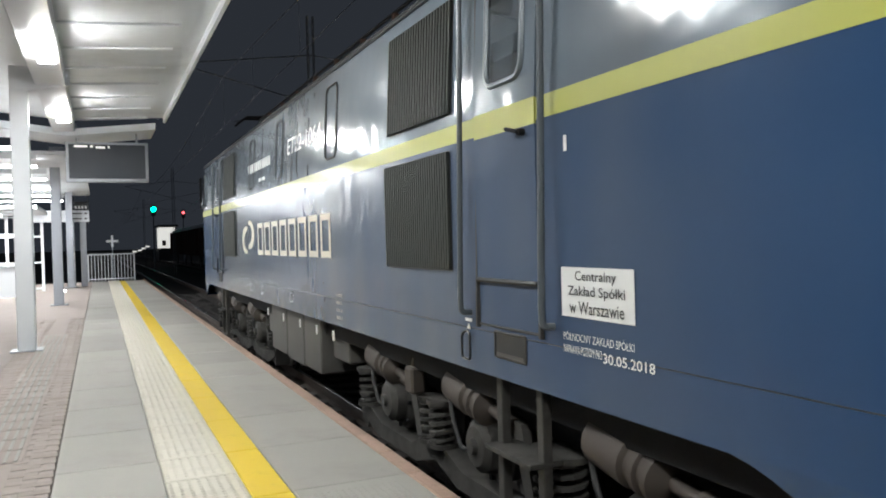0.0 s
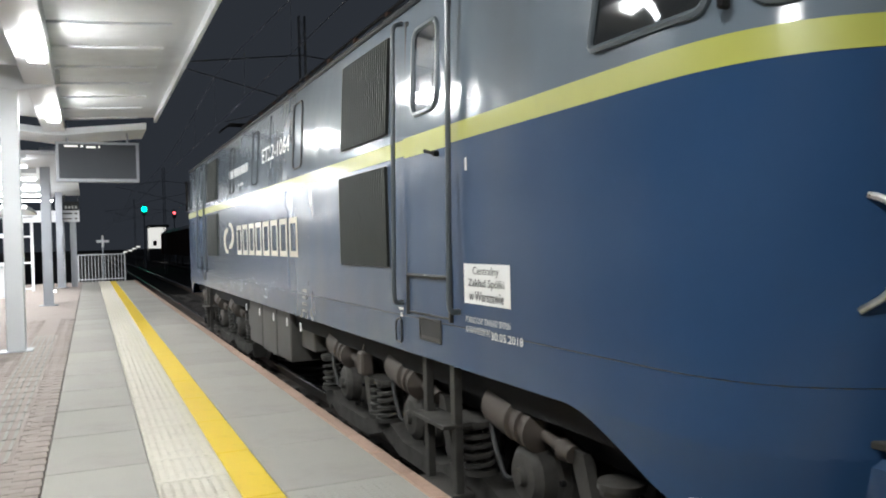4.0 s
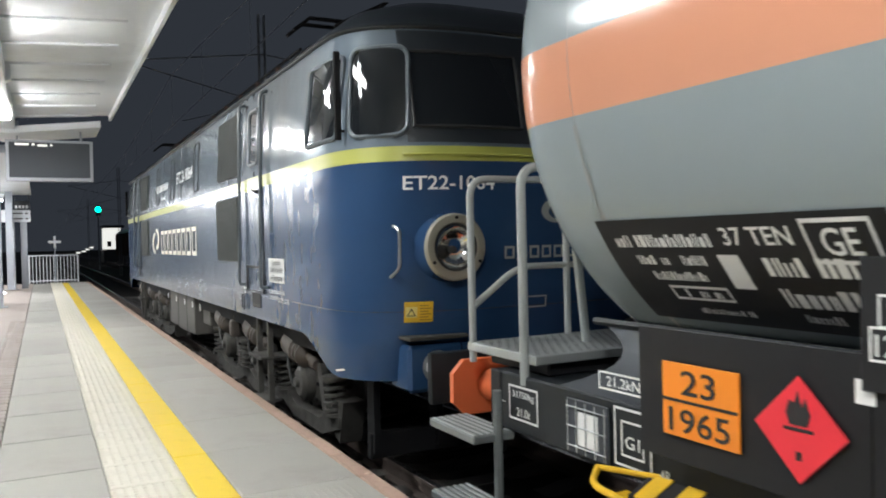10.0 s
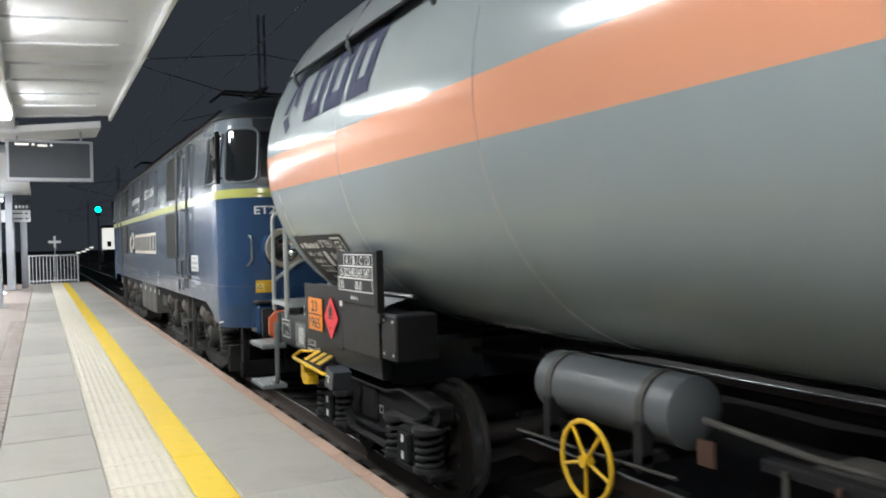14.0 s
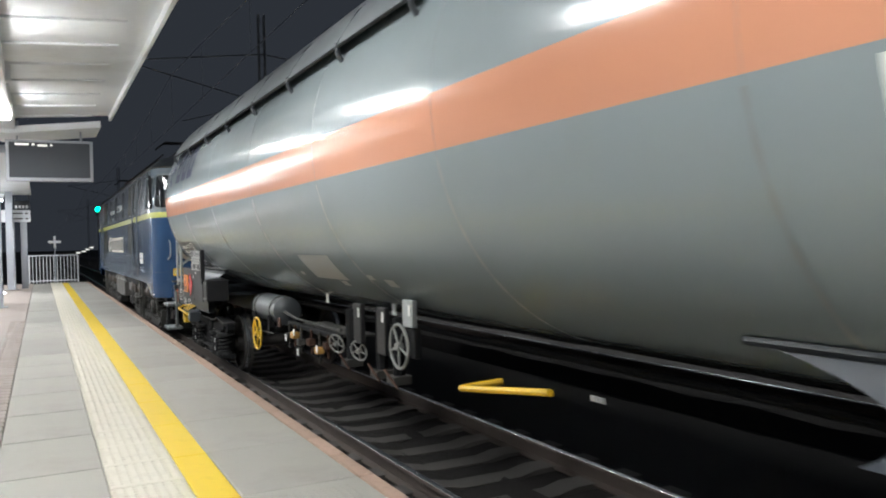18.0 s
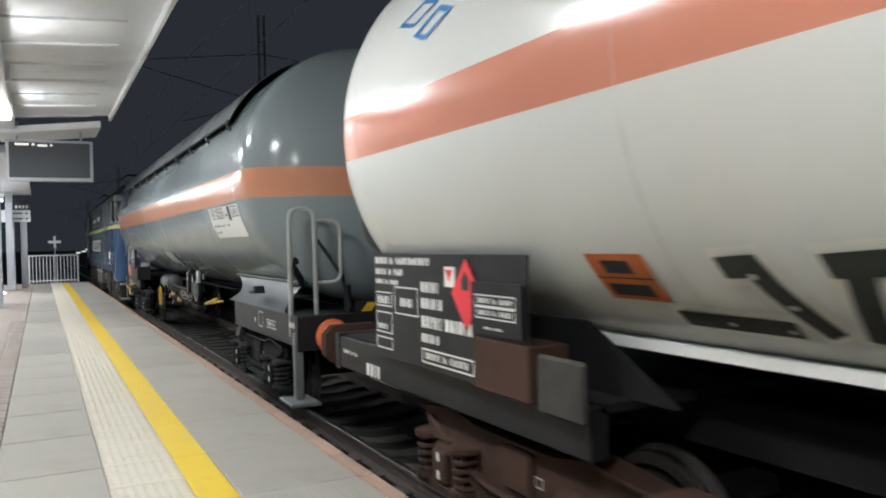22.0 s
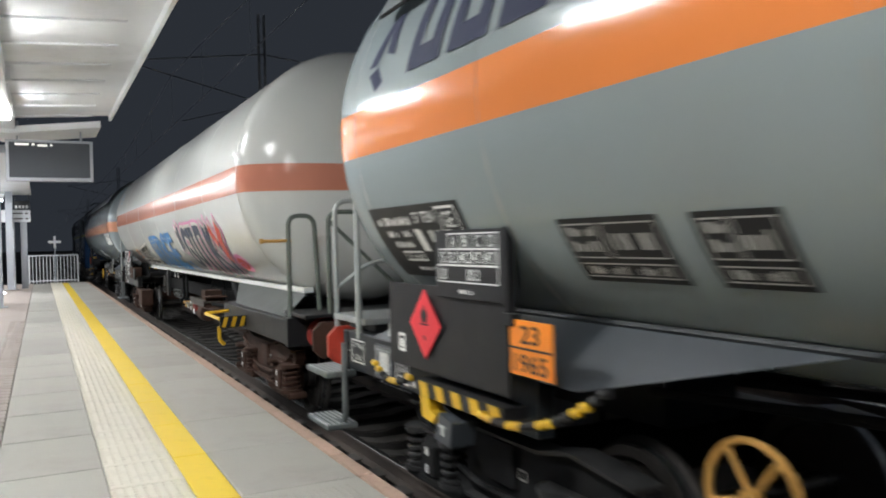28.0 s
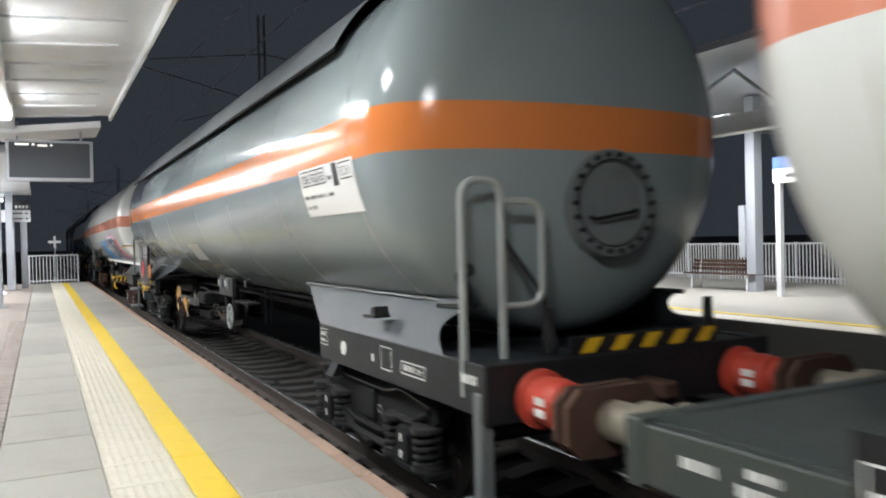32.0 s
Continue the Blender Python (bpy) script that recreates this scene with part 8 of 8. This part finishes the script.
def white_wagon(shift, label, full=True):
    """A white gas tank wagon with spray paint along its side."""
    S = lambda y: y + shift
    wag = thing("tank_wagon", (AX, S(-25.6), ZR), label, "tank wagon", "tank wagons")
    tank = tank_shell(S(-33.95), S(-17.55), M["tank_white"], wag)
    tagged(tank, "white gas tank with a red-orange band")
    weld_rings(tank, [S(y) for y in (-17.67, -20.6, -23.5, -26.4, -29.2, -31.8, -34.05)], M["tank_white"])
    # white sill along the tank
    for s in (-1, 1):
        b = bmesh.new()
        box(b, *sorted((AX + s * 0.74, AX + s * 0.87)), S(-34.3), S(-18.6), 0.985, 1.05, 0.006)
        part("side_rail", b, M["white"], wag, "white painted rail along the tank foot")
    b = bmesh.new()
    for s in (-1, 1):
        box(b, *sorted((AX + s * 0.3, AX + s * 0.42)), S(-35), S(-16.3), 0.42, 0.7)
    part("centre_sill", b, M["under"], wag)
    for (ya, yb) in ((S(-20.0), S(-16.3)), (S(-34.95), S(-31.6))):
        b = bmesh.new()
        for s in (-1, 1):
            box(b, *sorted((AX + s * 1.15, AX + s * 1.27)), ya, yb, 0.46, 0.74, 0.01)
        box(b, AX - 1.2, AX + 1.2, ya, yb, 0.7, 0.75)
        part("end_frame", b, M["wagon_black"] if full else M["frame_green"], wag, "black end frame" if full else "dark green-black end frame")
    for end, yb in ((1, S(-16.3)), (-1, S(-34.95))):
        b = bmesh.new()
        box(b, AX - 1.28, AX + 1.28, yb - 0.06, yb + 0.06, 0.44, 0.76, 0.01)
        part("head_stock", b, M["wagon_black"] if full else M["frame_green"], wag)
        buffer_pair(wag, yb + end * 0.68, end, (M["rust"] if full else M["pale_steel"]) if end > 0 else M["buffer_red"], M["rust"])
        coupler(wag, yb, end)
    for s in (-1, 1):
        b = bmesh.new()
        top = [(AX + s * 0.86, S(-30.8), 0.985), (AX + s * 0.86, S(-34.4), 0.985)]
        low = [(AX + s * 1.2, S(-32.1), 0.75), (AX + s * 1.2, S(-34.6), 0.75)]
        b.faces.new([b.verts.new(p) for p in (top[0], top[1], low[1], low[0])])
        part("saddle", b, M["saddle_green"], wag, "grey-green saddle plate")
        b = bmesh.new()
        ext(b, [(S(-17.9), 0.75), (S(-20.3), 0.75), (S(-19.6), 1.12), (S(-18.4), 1.12)], "x", *sorted((AX + s * 0.95, AX + s * 1.0)))
        part("cradle", b, M["under"], wag)
    freight_bogie(wag, S(-19.05), M["rust"], "tyre")
    freight_bogie(wag, S(-33.3), M["rust"], "tyre")
    b = bmesh.new()
    box(b, AX - 1.3, AX - 1.0, S(-21.05), S(-20.4), 0.0, 0.42, 0.02)
    part("brake_box", b, M["rust"], wag, "rusty brown brake casing")
    # boards
    x = 2.3
    bd = panel(wag, "data_board", x, S(-17.46), S(-19.62), 0.72 if full else 0.5, 1.5 if full else 0.95, M["wagon_black"], "black data board with white marks")
    its = [("bar", S(-17.5), 1.42, 1.0, 0.05), ("bar", S(-17.5), 1.34, 0.5, 0.045), ("bar", S(-17.5), 1.27, 0.42, 0.035), ("frame", S(-17.5), 1.1, 0.3, 0.11, 0.01), ("bar", S(-17.53), 1.12, 0.22, 0.06),
           ("frame", S(-17.5), 0.9, 0.3, 0.16, 0.01), ("bar", S(-17.53), 0.93, 0.2, 0.04), ("frame", S(-17.5), 0.78, 0.3, 0.09, 0.01), ("frame", S(-17.85), 1.06, 0.4, 0.2, 0.01), ("bar", S(-17.95), 1.12, 0.2, 0.06),
           ("bar", S(-18.3), 1.24, 0.26, 0.07), ("bar", S(-18.3), 1.13, 0.36, 0.07), ("bar", S(-18.3), 1.0, 0.3, 0.08), ("bar", S(-18.65), 1.0, 0.36, 0.08), ("bar", S(-18.3), 0.9, 0.26, 0.06), ("frame", S(-18.3), 0.76, 0.72, 0.1, 0.012), ("bar", S(-18.36), 0.79, 0.6, 0.045)]
    marks(bd, "data_mark", x - 0.001, [i if full else (i[0], i[1], i[2] - 0.2, *i[3:]) for i in its if full or i[2] < 1.0], M["white"])
    b = bmesh.new()
    box(b, x - 0.012, x + 0.25, S(-19.63), S(-19.03), 0.7, 1.01, 0.01)
    part("brown_box", b, M["rust"], wag)
    lp = panel(wag, "load_table", x - 0.03, S(-19.05), S(-19.6), 1.04, 1.34, M["wagon_black"], "black load table", 0.02)
    marks(lp, "load_marks", x - 0.03, [("frame", S(-19.1), 1.2, 0.44, 0.07, 0.008), ("frame", S(-19.1), 1.13, 0.44, 0.07, 0.008), ("bar", S(-19.14), 1.22, 0.36, 0.03), ("bar", S(-19.14), 1.15, 0.36, 0.03), ("bar", S(-19.2), 1.07, 0.2, 0.015)], M["white"])
    dy = S(-18.95)
    b = bmesh.new()
    ext(b, [(dy + 0.185, 1.26), (dy, 1.04), (dy - 0.185, 1.26), (dy, 1.47)], "x", x - 0.012, x - 0.004)
    dm = part("flammable_placard", b, M["plate_red"], wag, "red diamond flammable gas placard")
    b = bmesh.new()
    lay(b, ([(-0.04, 0.0), (0.04, 0.0), (0.05, 0.06), (0.0, 0.12), (-0.05, 0.06)], [(0, 1, 2, 3, 4)]), lambda u, v: (x - 0.014, dy - u, 1.28 + v))
    tagged(part("placard_mark", b, M["black_text"], dm, "", None, 0), kind="stuff")
    b = bmesh.new()
    box(b, x, x + 0.04, S(-20.08), S(-19.68), 0.67, 0.98, 0.015)
    part("grey_plate", b, M["under_grey"], wag, "dusty grey inspection plate")
    if full:
        marks(wag, "frame_mark", AX - 1.272, [("bar", S(-16.45), 0.6, 0.34, 0.035), ("bar", S(-17.0), 0.48, 0.3, 0.1)], M["white"])
        sq = panel(wag, "inspection_label", x - 0.006, S(-18.66), S(-18.8), 1.29, 1.42, M["white"], "white label with a red triangle", 0.004)
        b = bmesh.new()
        lay(b, ([(0.02, 0.11), (0.12, 0.11), (0.07, 0.03)], [(0, 1, 2)]), lambda u, v: (x - 0.009, S(-18.66) - u, 1.29 + v))
        part("triangle", b, M["plate_red"], sq, "", None, 0)
    if not full:
        marks(wag, "frame_mark", AX - 1.272, [("bar", S(-16.6), 0.6, 0.2, 0.05), ("bar", S(-16.9), 0.56, 0.34, 0.05), ("bar", S(-16.95), 0.64, 0.16, 0.04)], M["white"])
    if full:
        hp = shape_on(wag, "hazard_plate", [flat_rect(0, 0.42, 0, 0.3)], arc_place(S(-19.92), 1.28), M["plate_dirty"], 5, "orange hazard number plate, dirty")
        pl = arc_place(S(-19.92), 1.28)
        b = bmesh.new()
        for u0, v0, w, h in ((0, 0.145, 0.42, 0.01), (0.1, 0.18, 0.2, 0.08), (0.05, 0.03, 0.3, 0.08)):
            lay(b, flat_rect(u0, u0 + w, v0, v0 + h), lambda u, v: Vector(pl(u, v)) + Vector((-0.004, 0, 0)), 2)
        part("hazard_mark", b, M["black_text"], hp, "", None, 0)
        pl = arc_place(S(-17.9), 2.85)
        shape_on(wag, "company_mark", [([(0.1, 0.26), (0.45, 0.38), (0.75, 0.3), (0.4, 0.18), (0.2, 0.27), (0.44, 0.35), (0.65, 0.29), (0.41, 0.21)], [(0, 1, 5, 4), (1, 2, 6, 5), (2, 3, 7, 6), (3, 0, 4, 7)]), ([(0.45, 0.1), (0.78, 0.24), (1.0, 0.16), (0.66, 0.02), (0.54, 0.1), (0.77, 0.2), (0.9, 0.15), (0.67, 0.06)], [(0, 1, 5, 4), (1, 2, 6, 5), (2, 3, 7, 6), (3, 0, 4, 7)])], pl, M["graf_blue"], 4, "two blue leaning blocks")
        # spray paint
        spray_on(wag, "black", S(-20.4), 1.175, BLACK_WORD, 0.11, (("graf_black", 0.0, 0.006), ("tank_halo", 0.08, 0.0)), "black sprayed letters with a pale outline")
        for u0, v0 in ((0.6, 0.36), (0.7, 0.2), (0.3, 0.05), (0.6, 0.04), (1.3, 0.45), (1.62, 0.47), (1.33, 0.26), (1.1, 0.24), (1.75, 0.28), (2.25, 0.53), (2.45, 0.55), (2.3, 0.28), (2.2, 0.1), (2.5, 0.1)):
            pl = raw_place(S(-20.4), 1.175, 0.012)
            shape_on(wag, "graffiti_speck", [flat_rect(u0 - 0.016, u0 + 0.016, v0 - 0.013, v0 + 0.013)], pl, M["tank_halo"], 1)
        for k in range(3):
            pl = raw_place(S(-23.3 - 0.23 * k), 1.15, 0.008)
            shape_on(wag, "graffiti_dot", [([(0.1 + 0.1 * math.cos(t), 0.075 + 0.07 * math.sin(t)) for t in (math.pi * j / 6 for j in range(12))], [tuple(range(12))])], pl, M["graf_black"], 2)
            shape_on(wag, "graffiti_speck", [flat_rect(0.04, 0.17, 0.075, 0.087)], raw_place(S(-23.3 - 0.23 * k), 1.15, 0.01), M["tank_halo"], 1)
        for k, (ch, y0, w) in enumerate((("F", -23.85, 0.5), ("U", -24.34, 0.66), ("D", -25.02, 0.64), ("G", -25.74, 0.76), ("E", -26.56, 0.64))):
            word = [[(u * w + 0.5 * v * 0.9, v * 0.9) for u, v in line] for line in LETTERS[ch]]
            spray_on(wag, "blue", S(y0), 1.13, word, 0.205 if ch in "GE" else 0.18, (("graf_blue", 0.0, 0.004 + 0.0012 * k),), "blue sprayed letters with pale dots")
            for u0, v0 in {"F": ((0.25, 0.86), (0.68, 0.88)), "U": ((0.1, 0.86), (0.3, 0.88), (0.75, 0.88), (0.95, 0.88)), "D": ((0.15, 0.88), (0.5, 0.88), (0.85, 0.72), (0.98, 0.5)),
                           "G": ((0.2, 0.62), (0.25, 0.8), (0.45, 0.9), (0.68, 0.9), (0.9, 0.9)), "E": ((0.12, 0.9), (0.45, 0.9), (0.85, 0.9))}[ch]:
                shape_on(wag, "graffiti_speck", [flat_rect(u0 * w + 0.45 * v0 - 0.028, u0 * w + 0.45 * v0 + 0.028, 0.9 * v0 - 0.025, 0.9 * v0 + 0.025)], raw_place(S(y0), 1.13, 0.013), M["tank_halo"], 1)
        ring = [(0.16 + 0.15 * math.cos(t), 0.14 + 0.13 * math.sin(t)) for t in (2 * math.pi * j / 20 for j in range(21))]
        spray_on(wag, "blue", S(-27.72), 1.12, [ring, [(0.1, 0.07), (0.14, 0.2), (0.21, 0.18), (0.14, 0.13), (0.22, 0.08)]], 0.05, (("graf_blue", 0.0, 0.006),), "blue sprayed ring")
        layers = (("graf_pink", 0.2, 0.0), ("tank_halo", 0.11, 0.004), ("graf_navy", 0.0, 0.008))
        for k, (ch, y0, w, lean) in enumerate((("quote", -28.33, 0.33, 0.3), ("G", -28.68, 0.52, 0.52), ("U", -29.28, 0.5, 0.52), ("R", -30.0, 0.52, 0.52), ("K", -30.82, 0.5, 0.42), ("Y", -31.46, 0.68, 0.36))):
            word = [[(u * w + lean * v * 0.84, v * 0.84) for u, v in (rounded(line) if ch in "GU" else line)] for line in LETTERS[ch]]
            spray_on(wag, "letter", S(y0), 1.21, word, {"quote": 0.14, "Y": 0.2, "K": 0.19}.get(ch, 0.165), [(m, g, o + 0.0006 * k) for m, g, o in layers], "navy sprayed letter with a pink outline")
        word = [[(u * 0.68 + 0.36 * v * 0.84, v * 0.84) for u, v in line] for line in ([(0.05, 0.88), (0.26, 0.7)], [(0.86, 0.9), (0.64, 0.5), (0.58, 0.36)])]
        spray_on(wag, "red", S(-31.46), 1.21, word, 0.21, (("graf_red", 0.0, 0.0135),), "red top of a sprayed letter")
        oval = [(0.3 + 0.3 * math.cos(t), 0.17 + 0.14 * math.sin(t)) for t in (2 * math.pi * j / 24 for j in range(25))]
        spray_on(wag, "spot", S(-32.18), 1.21, [oval], 0.05, (("graf_pink", 0.03, 0.002),), "pink sprayed ring")
        shape_on(wag, "graffiti_spot", [([(0.3 + 0.25 * math.cos(t), 0.17 + 0.11 * math.sin(t)) for t in (math.pi * j / 9 for j in range(18))], [tuple(range(18))])], raw_place(S(-32.18), 1.21, 0.012), M["graf_red"], 4, "red sprayed spot")
        spray_on(wag, "letter", S(-32.18), 1.21, [[(0.14, 0.17), (0.3, 0.2), (0.46, 0.16)], [(0.2, 0.13), (0.4, 0.12)]], 0.018, (("graf_pink", 0.0, 0.014),), "thin pink sprayed strokes")
    # handrails at the rear
    for s in (1, -1):
        X = AX - s * 1.2
        hoop(wag, [(X, S(-34.85), 0.75), (X, S(-34.85), 1.9), (X + s * 0.3, S(-34.85), 1.9), (X + s * 0.35, S(-34.85), 0.8)], M["rail_green"], 0.026, label="dull green tube hand rail")
        hoop(wag, [(X + s * 0.3, S(-35.35), 0.8), (X + s * 0.3, S(-35.35), 1.92), (AX, S(-35.35), 1.92)], M["rail_green"], 0.026)
        hoop(wag, [(X + s * 0.3, S(-35.3), 1.85), (AX, S(-35.3), 1.0)], M["rail_green"], 0.022)
    b = bmesh.new()
    box(b, AX - 1.2, AX + 1.2, S(-35.4), S(-34.6), 0.78, 0.82, 0.005)
    part("walkway", b, M["wagon_black"], wag)
    b = bmesh.new()
    box(b, 2.06, 2.64, S(-33.0), S(-32.98), 0.5, 0.65, 0.004)
    gp = part("guard_plate", b, M["wagon_black"], wag, "black and yellow striped cross plate")
    for k in range(5):
        x0 = 2.08 + 0.115 * k
        b = bmesh.new()
        ext(b, [(x0, 0.51), (x0 + 0.05, 0.51), (x0 + 0.09, 0.64), (x0 + 0.04, 0.64)], "y", S(-33.006), S(-33.001))
        part("stripe", b, M["warn_yellow"], gp)
    b = bmesh.new()
    tube(b, bend([(2.5, S(-31.9), 0.64), (2.06, S(-31.95), 0.62), (2.06, S(-32.98), 0.62)], 0.08), 0.022, 8)
    part("guard_rail", b, M["warn_yellow"], wag, "bent yellow guard rail")
    b = bmesh.new()
    tube(b, bend([(2.06, S(-32.95), 0.52), (2.06, S(-32.95), 0.34), (2.12, S(-32.95), 0.28)], 0.04), 0.026, 8)
    part("hook", b, M["warn_yellow"], wag, "yellow hook")
    b = bmesh.new()
    tube(b, [(2.5, S(-34.85), 1.62), (2.18, S(-34.85), 1.62)], 0.018, 8)
    cyl(b, (2.19, S(-34.85), 1.62), (2.15, S(-34.85), 1.62), 0.03, None, 10)
    part("rail_lever", b, M["warn_brown"], wag, "short lever on the hand rail")
    # brake gear
    for yy, r in ((-23.47, 0.21),):
        b = bmesh.new()
        handwheel(b, (2.66, S(yy), 0.68), r, 5, 0.014)
        part("hand_wheel", b, M["under_grey"], wag, "dark spoked hand wheel")
        b = bmesh.new()
        box(b, 2.7, 2.76, S(yy) - 0.2, S(yy) + 0.0, 0.4, 1.02)
        part("wheel_bracket", b, M["wagon_black"], wag)
    for yy in (-24.3, -24.75):
        b = bmesh.new()
        handwheel(b, (2.8, S(yy), 0.49), 0.1, 5, 0.009, (1, 0.55, 0.3))
        part("valve_wheel", b, M["wheel_grey"], wag, "grey valve wheel")
        b = bmesh.new()
        tube(b, [(2.95, S(yy) - 0.1, 0.95), (2.95, S(yy) - 0.1, 0.2)], 0.03, 10)
        part("outlet_pipe", b, M["under"], wag)
        b = bmesh.new()
        box(b, 2.86, 3.0, S(yy) - 0.17, S(yy) - 0.03, 0.28, 0.38, 0.02)
        part("outlet_valve", b, M["under"], wag)
        b = bmesh.new()
        box(b, 2.77, 2.78, S(yy) - 0.03, S(yy) + 0.04, 0.86, 0.98)
        part("white_tag", b, M["white"], wag)
    b = bmesh.new()
    box(b, 2.68, 2.695, S(-28.35), S(-26.85), 0.43, 0.55, 0.004)
    box(b, 2.695, 2.74, S(-28.35), S(-26.85), 0.54, 0.552, 0.002)
    part("brake_rack", b, M["brake_brown"], wag, "dusty brown side plate of the brake gear rack")
    for yy in (-26.9, -27.35, -28.3):
        b = bmesh.new()
        box(b, 2.695, 3.12, S(yy) - 0.05, S(yy) + 0.05, 0.5, 0.53, 0.004)
        part("cross_bar", b, M["brake_brown"], wag)
    b = bmesh.new()
    box(b, 3.12, 3.135, S(-28.35), S(-26.85), 0.43, 0.55, 0.004)
    part("rear_plate", b, M["rust"], wag)
    b = bmesh.new()
    box(b, 2.78, 3.1, S(-27.98), S(-27.6), 0.5, 0.72, 0.01)
    part("brake_valve_case", b, M["rust"], wag, "rusty brake valve case")
    b = bmesh.new()
    box(b, 2.76, 3.12, S(-28.4), S(-28.0), 0.6, 0.625, 0.004)
    part("case_shelf", b, M["rust"], wag)
    for yy in (-27.0, -28.2):
        b = bmesh.new()
        box(b, 3.09, 3.11, S(yy) - 0.012, S(yy) + 0.012, 0.5, 1.2)
        part("hanger", b, M["under"], wag)
    b = bmesh.new()
    lathe(b, [(0, 0), (0.075, 0), (0.075, 0.012), (0, 0.012)], (2.63, S(-27.7), 0.36), (-1, 0, 0), 20)
    part("handle_disc", b, M["buffer_red"], wag, "red handle disc with a white lower half")
    b = bmesh.new()
    box(b, 2.61, 2.616, S(-27.77), S(-27.63), 0.27, 0.36)
    part("disc_tag", b, M["white"], wag)
    for yy, zz in ((-26.88, 0.36), (-27.22, 0.34), (-27.22, 0.44)):
        b = bmesh.new()
        box(b, 2.63, 2.636, S(yy) - 0.05, S(yy) + 0.05, zz - 0.04, zz + 0.04)
        part("white_tag", b, M["panel_ink"], wag)
    b = bmesh.new()
    tube(b, [(2.66, S(-26.2), 0.42), (2.66, S(-29.6), 0.44)], 0.011, 6)
    part("brake_pull_rod", b, M["rust"], wag)
    for k, yy in enumerate((-26.5, -26.85, -27.3, -27.7)):
        b = bmesh.new()
        box(b, 2.64, 2.68, S(yy) - 0.04, S(yy) + 0.04, 0.32, 0.44, 0.008)
        cyl(b, (2.6, S(yy), 0.42), (2.76, S(yy), 0.42), 0.022, None, 8)
        part("valve", b, M["buffer_red"] if k == 3 else M["warn_brown"] if k == 0 else M["pale_steel"], wag)
    b = bmesh.new()
    lathe(b, [(0, 0), (0.14, 0.02), (0.17, 0.08), (0.17, 0.45), (0.08, 0.5), (0.04, 0.52), (0.04, 1.3), (0, 1.3)], (2.8, S(-27.85), 0.3), (0, -1, 0.05), 20)
    part("brake_cylinder", b, M["rust"], wag, "rusty brake cylinder")
    for y0, y1, z0, z1 in ((-28.6, -30.6, 0.4, 0.5), (-28.9, -30.2, 0.52, 0.38), (-29.3, -31.4, 0.3, 0.46)):
        b = bmesh.new()
        tube(b, [(2.75, S(y0), z0), (2.95, S((y0 + y1) / 2), (z0 + z1) / 2 + 0.04), (2.85, S(y1), z1)], 0.035, 6)
        part("brake_lever", b, M["under"] if y0 < -28.8 else M["rust"], wag)
    b = bmesh.new()
    tube(b, [(AX - 0.85, S(-30.4), 0.95), (AX - 1.05, S(-32.3), 0.35)], 0.05, 6)
    part("strut", b, M["under"], wag)
    return wag


M["tank_halo"] = paint("pale_spray", (0.66, 0.65, 0.6), 0.5, 0, 0.06, 3, 0.0)
M["rail_green"] = paint("rail_green", (0.13, 0.15, 0.13), 0.45, 0.1, 0.15, 4, 0.06)
wagons = [grey_wagon("a", 0.0, 0.0, "grey gas tank wagon with an orange band and blue mark", False),
          white_wagon(0.0, "white gas tank wagon covered with spray-painted letters"),
          grey_wagon("b", -39.93, -40.7, "grey gas tank wagon with an orange band and striped chain", True),
          white_wagon(-40.73, "white gas tank wagon with a red-orange band", False)]


# ---- locomotive body: its far half is moved outwards to fit the camera's view ----
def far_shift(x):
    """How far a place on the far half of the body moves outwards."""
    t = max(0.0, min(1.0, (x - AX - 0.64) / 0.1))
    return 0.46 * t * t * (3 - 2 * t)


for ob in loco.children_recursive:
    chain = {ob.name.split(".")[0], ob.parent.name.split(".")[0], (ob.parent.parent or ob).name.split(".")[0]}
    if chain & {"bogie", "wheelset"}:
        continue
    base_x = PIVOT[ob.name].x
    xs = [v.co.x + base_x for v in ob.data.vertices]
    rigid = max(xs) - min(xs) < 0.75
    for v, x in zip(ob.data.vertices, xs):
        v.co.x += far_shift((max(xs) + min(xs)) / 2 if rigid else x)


# ---- movement ----
def motions():
    for t_ob in [loco] + wagons:
        y = t_ob.location.y
        walk(t_ob, [(0.5 * k, pose(AX, y + r, ZR)) for k, r in enumerate(RUN)])
    for w, radius in SPIN:
        p = w.location.copy()
        rows, t = [], 0.0
        while t < 32.0:
            rows.append((t, pose(*p, -math.degrees(run(t) / radius))))
            v = (run(min(32, t + 0.2)) - run(t)) / 0.2 / radius
            t += max(0.1, round(min(2.0, 1.0 / max(v, 0.05)), 1))
        rows.append((32.0, pose(*p, -math.degrees(run(32.0) / radius))))
        walk(w, rows)


motions()
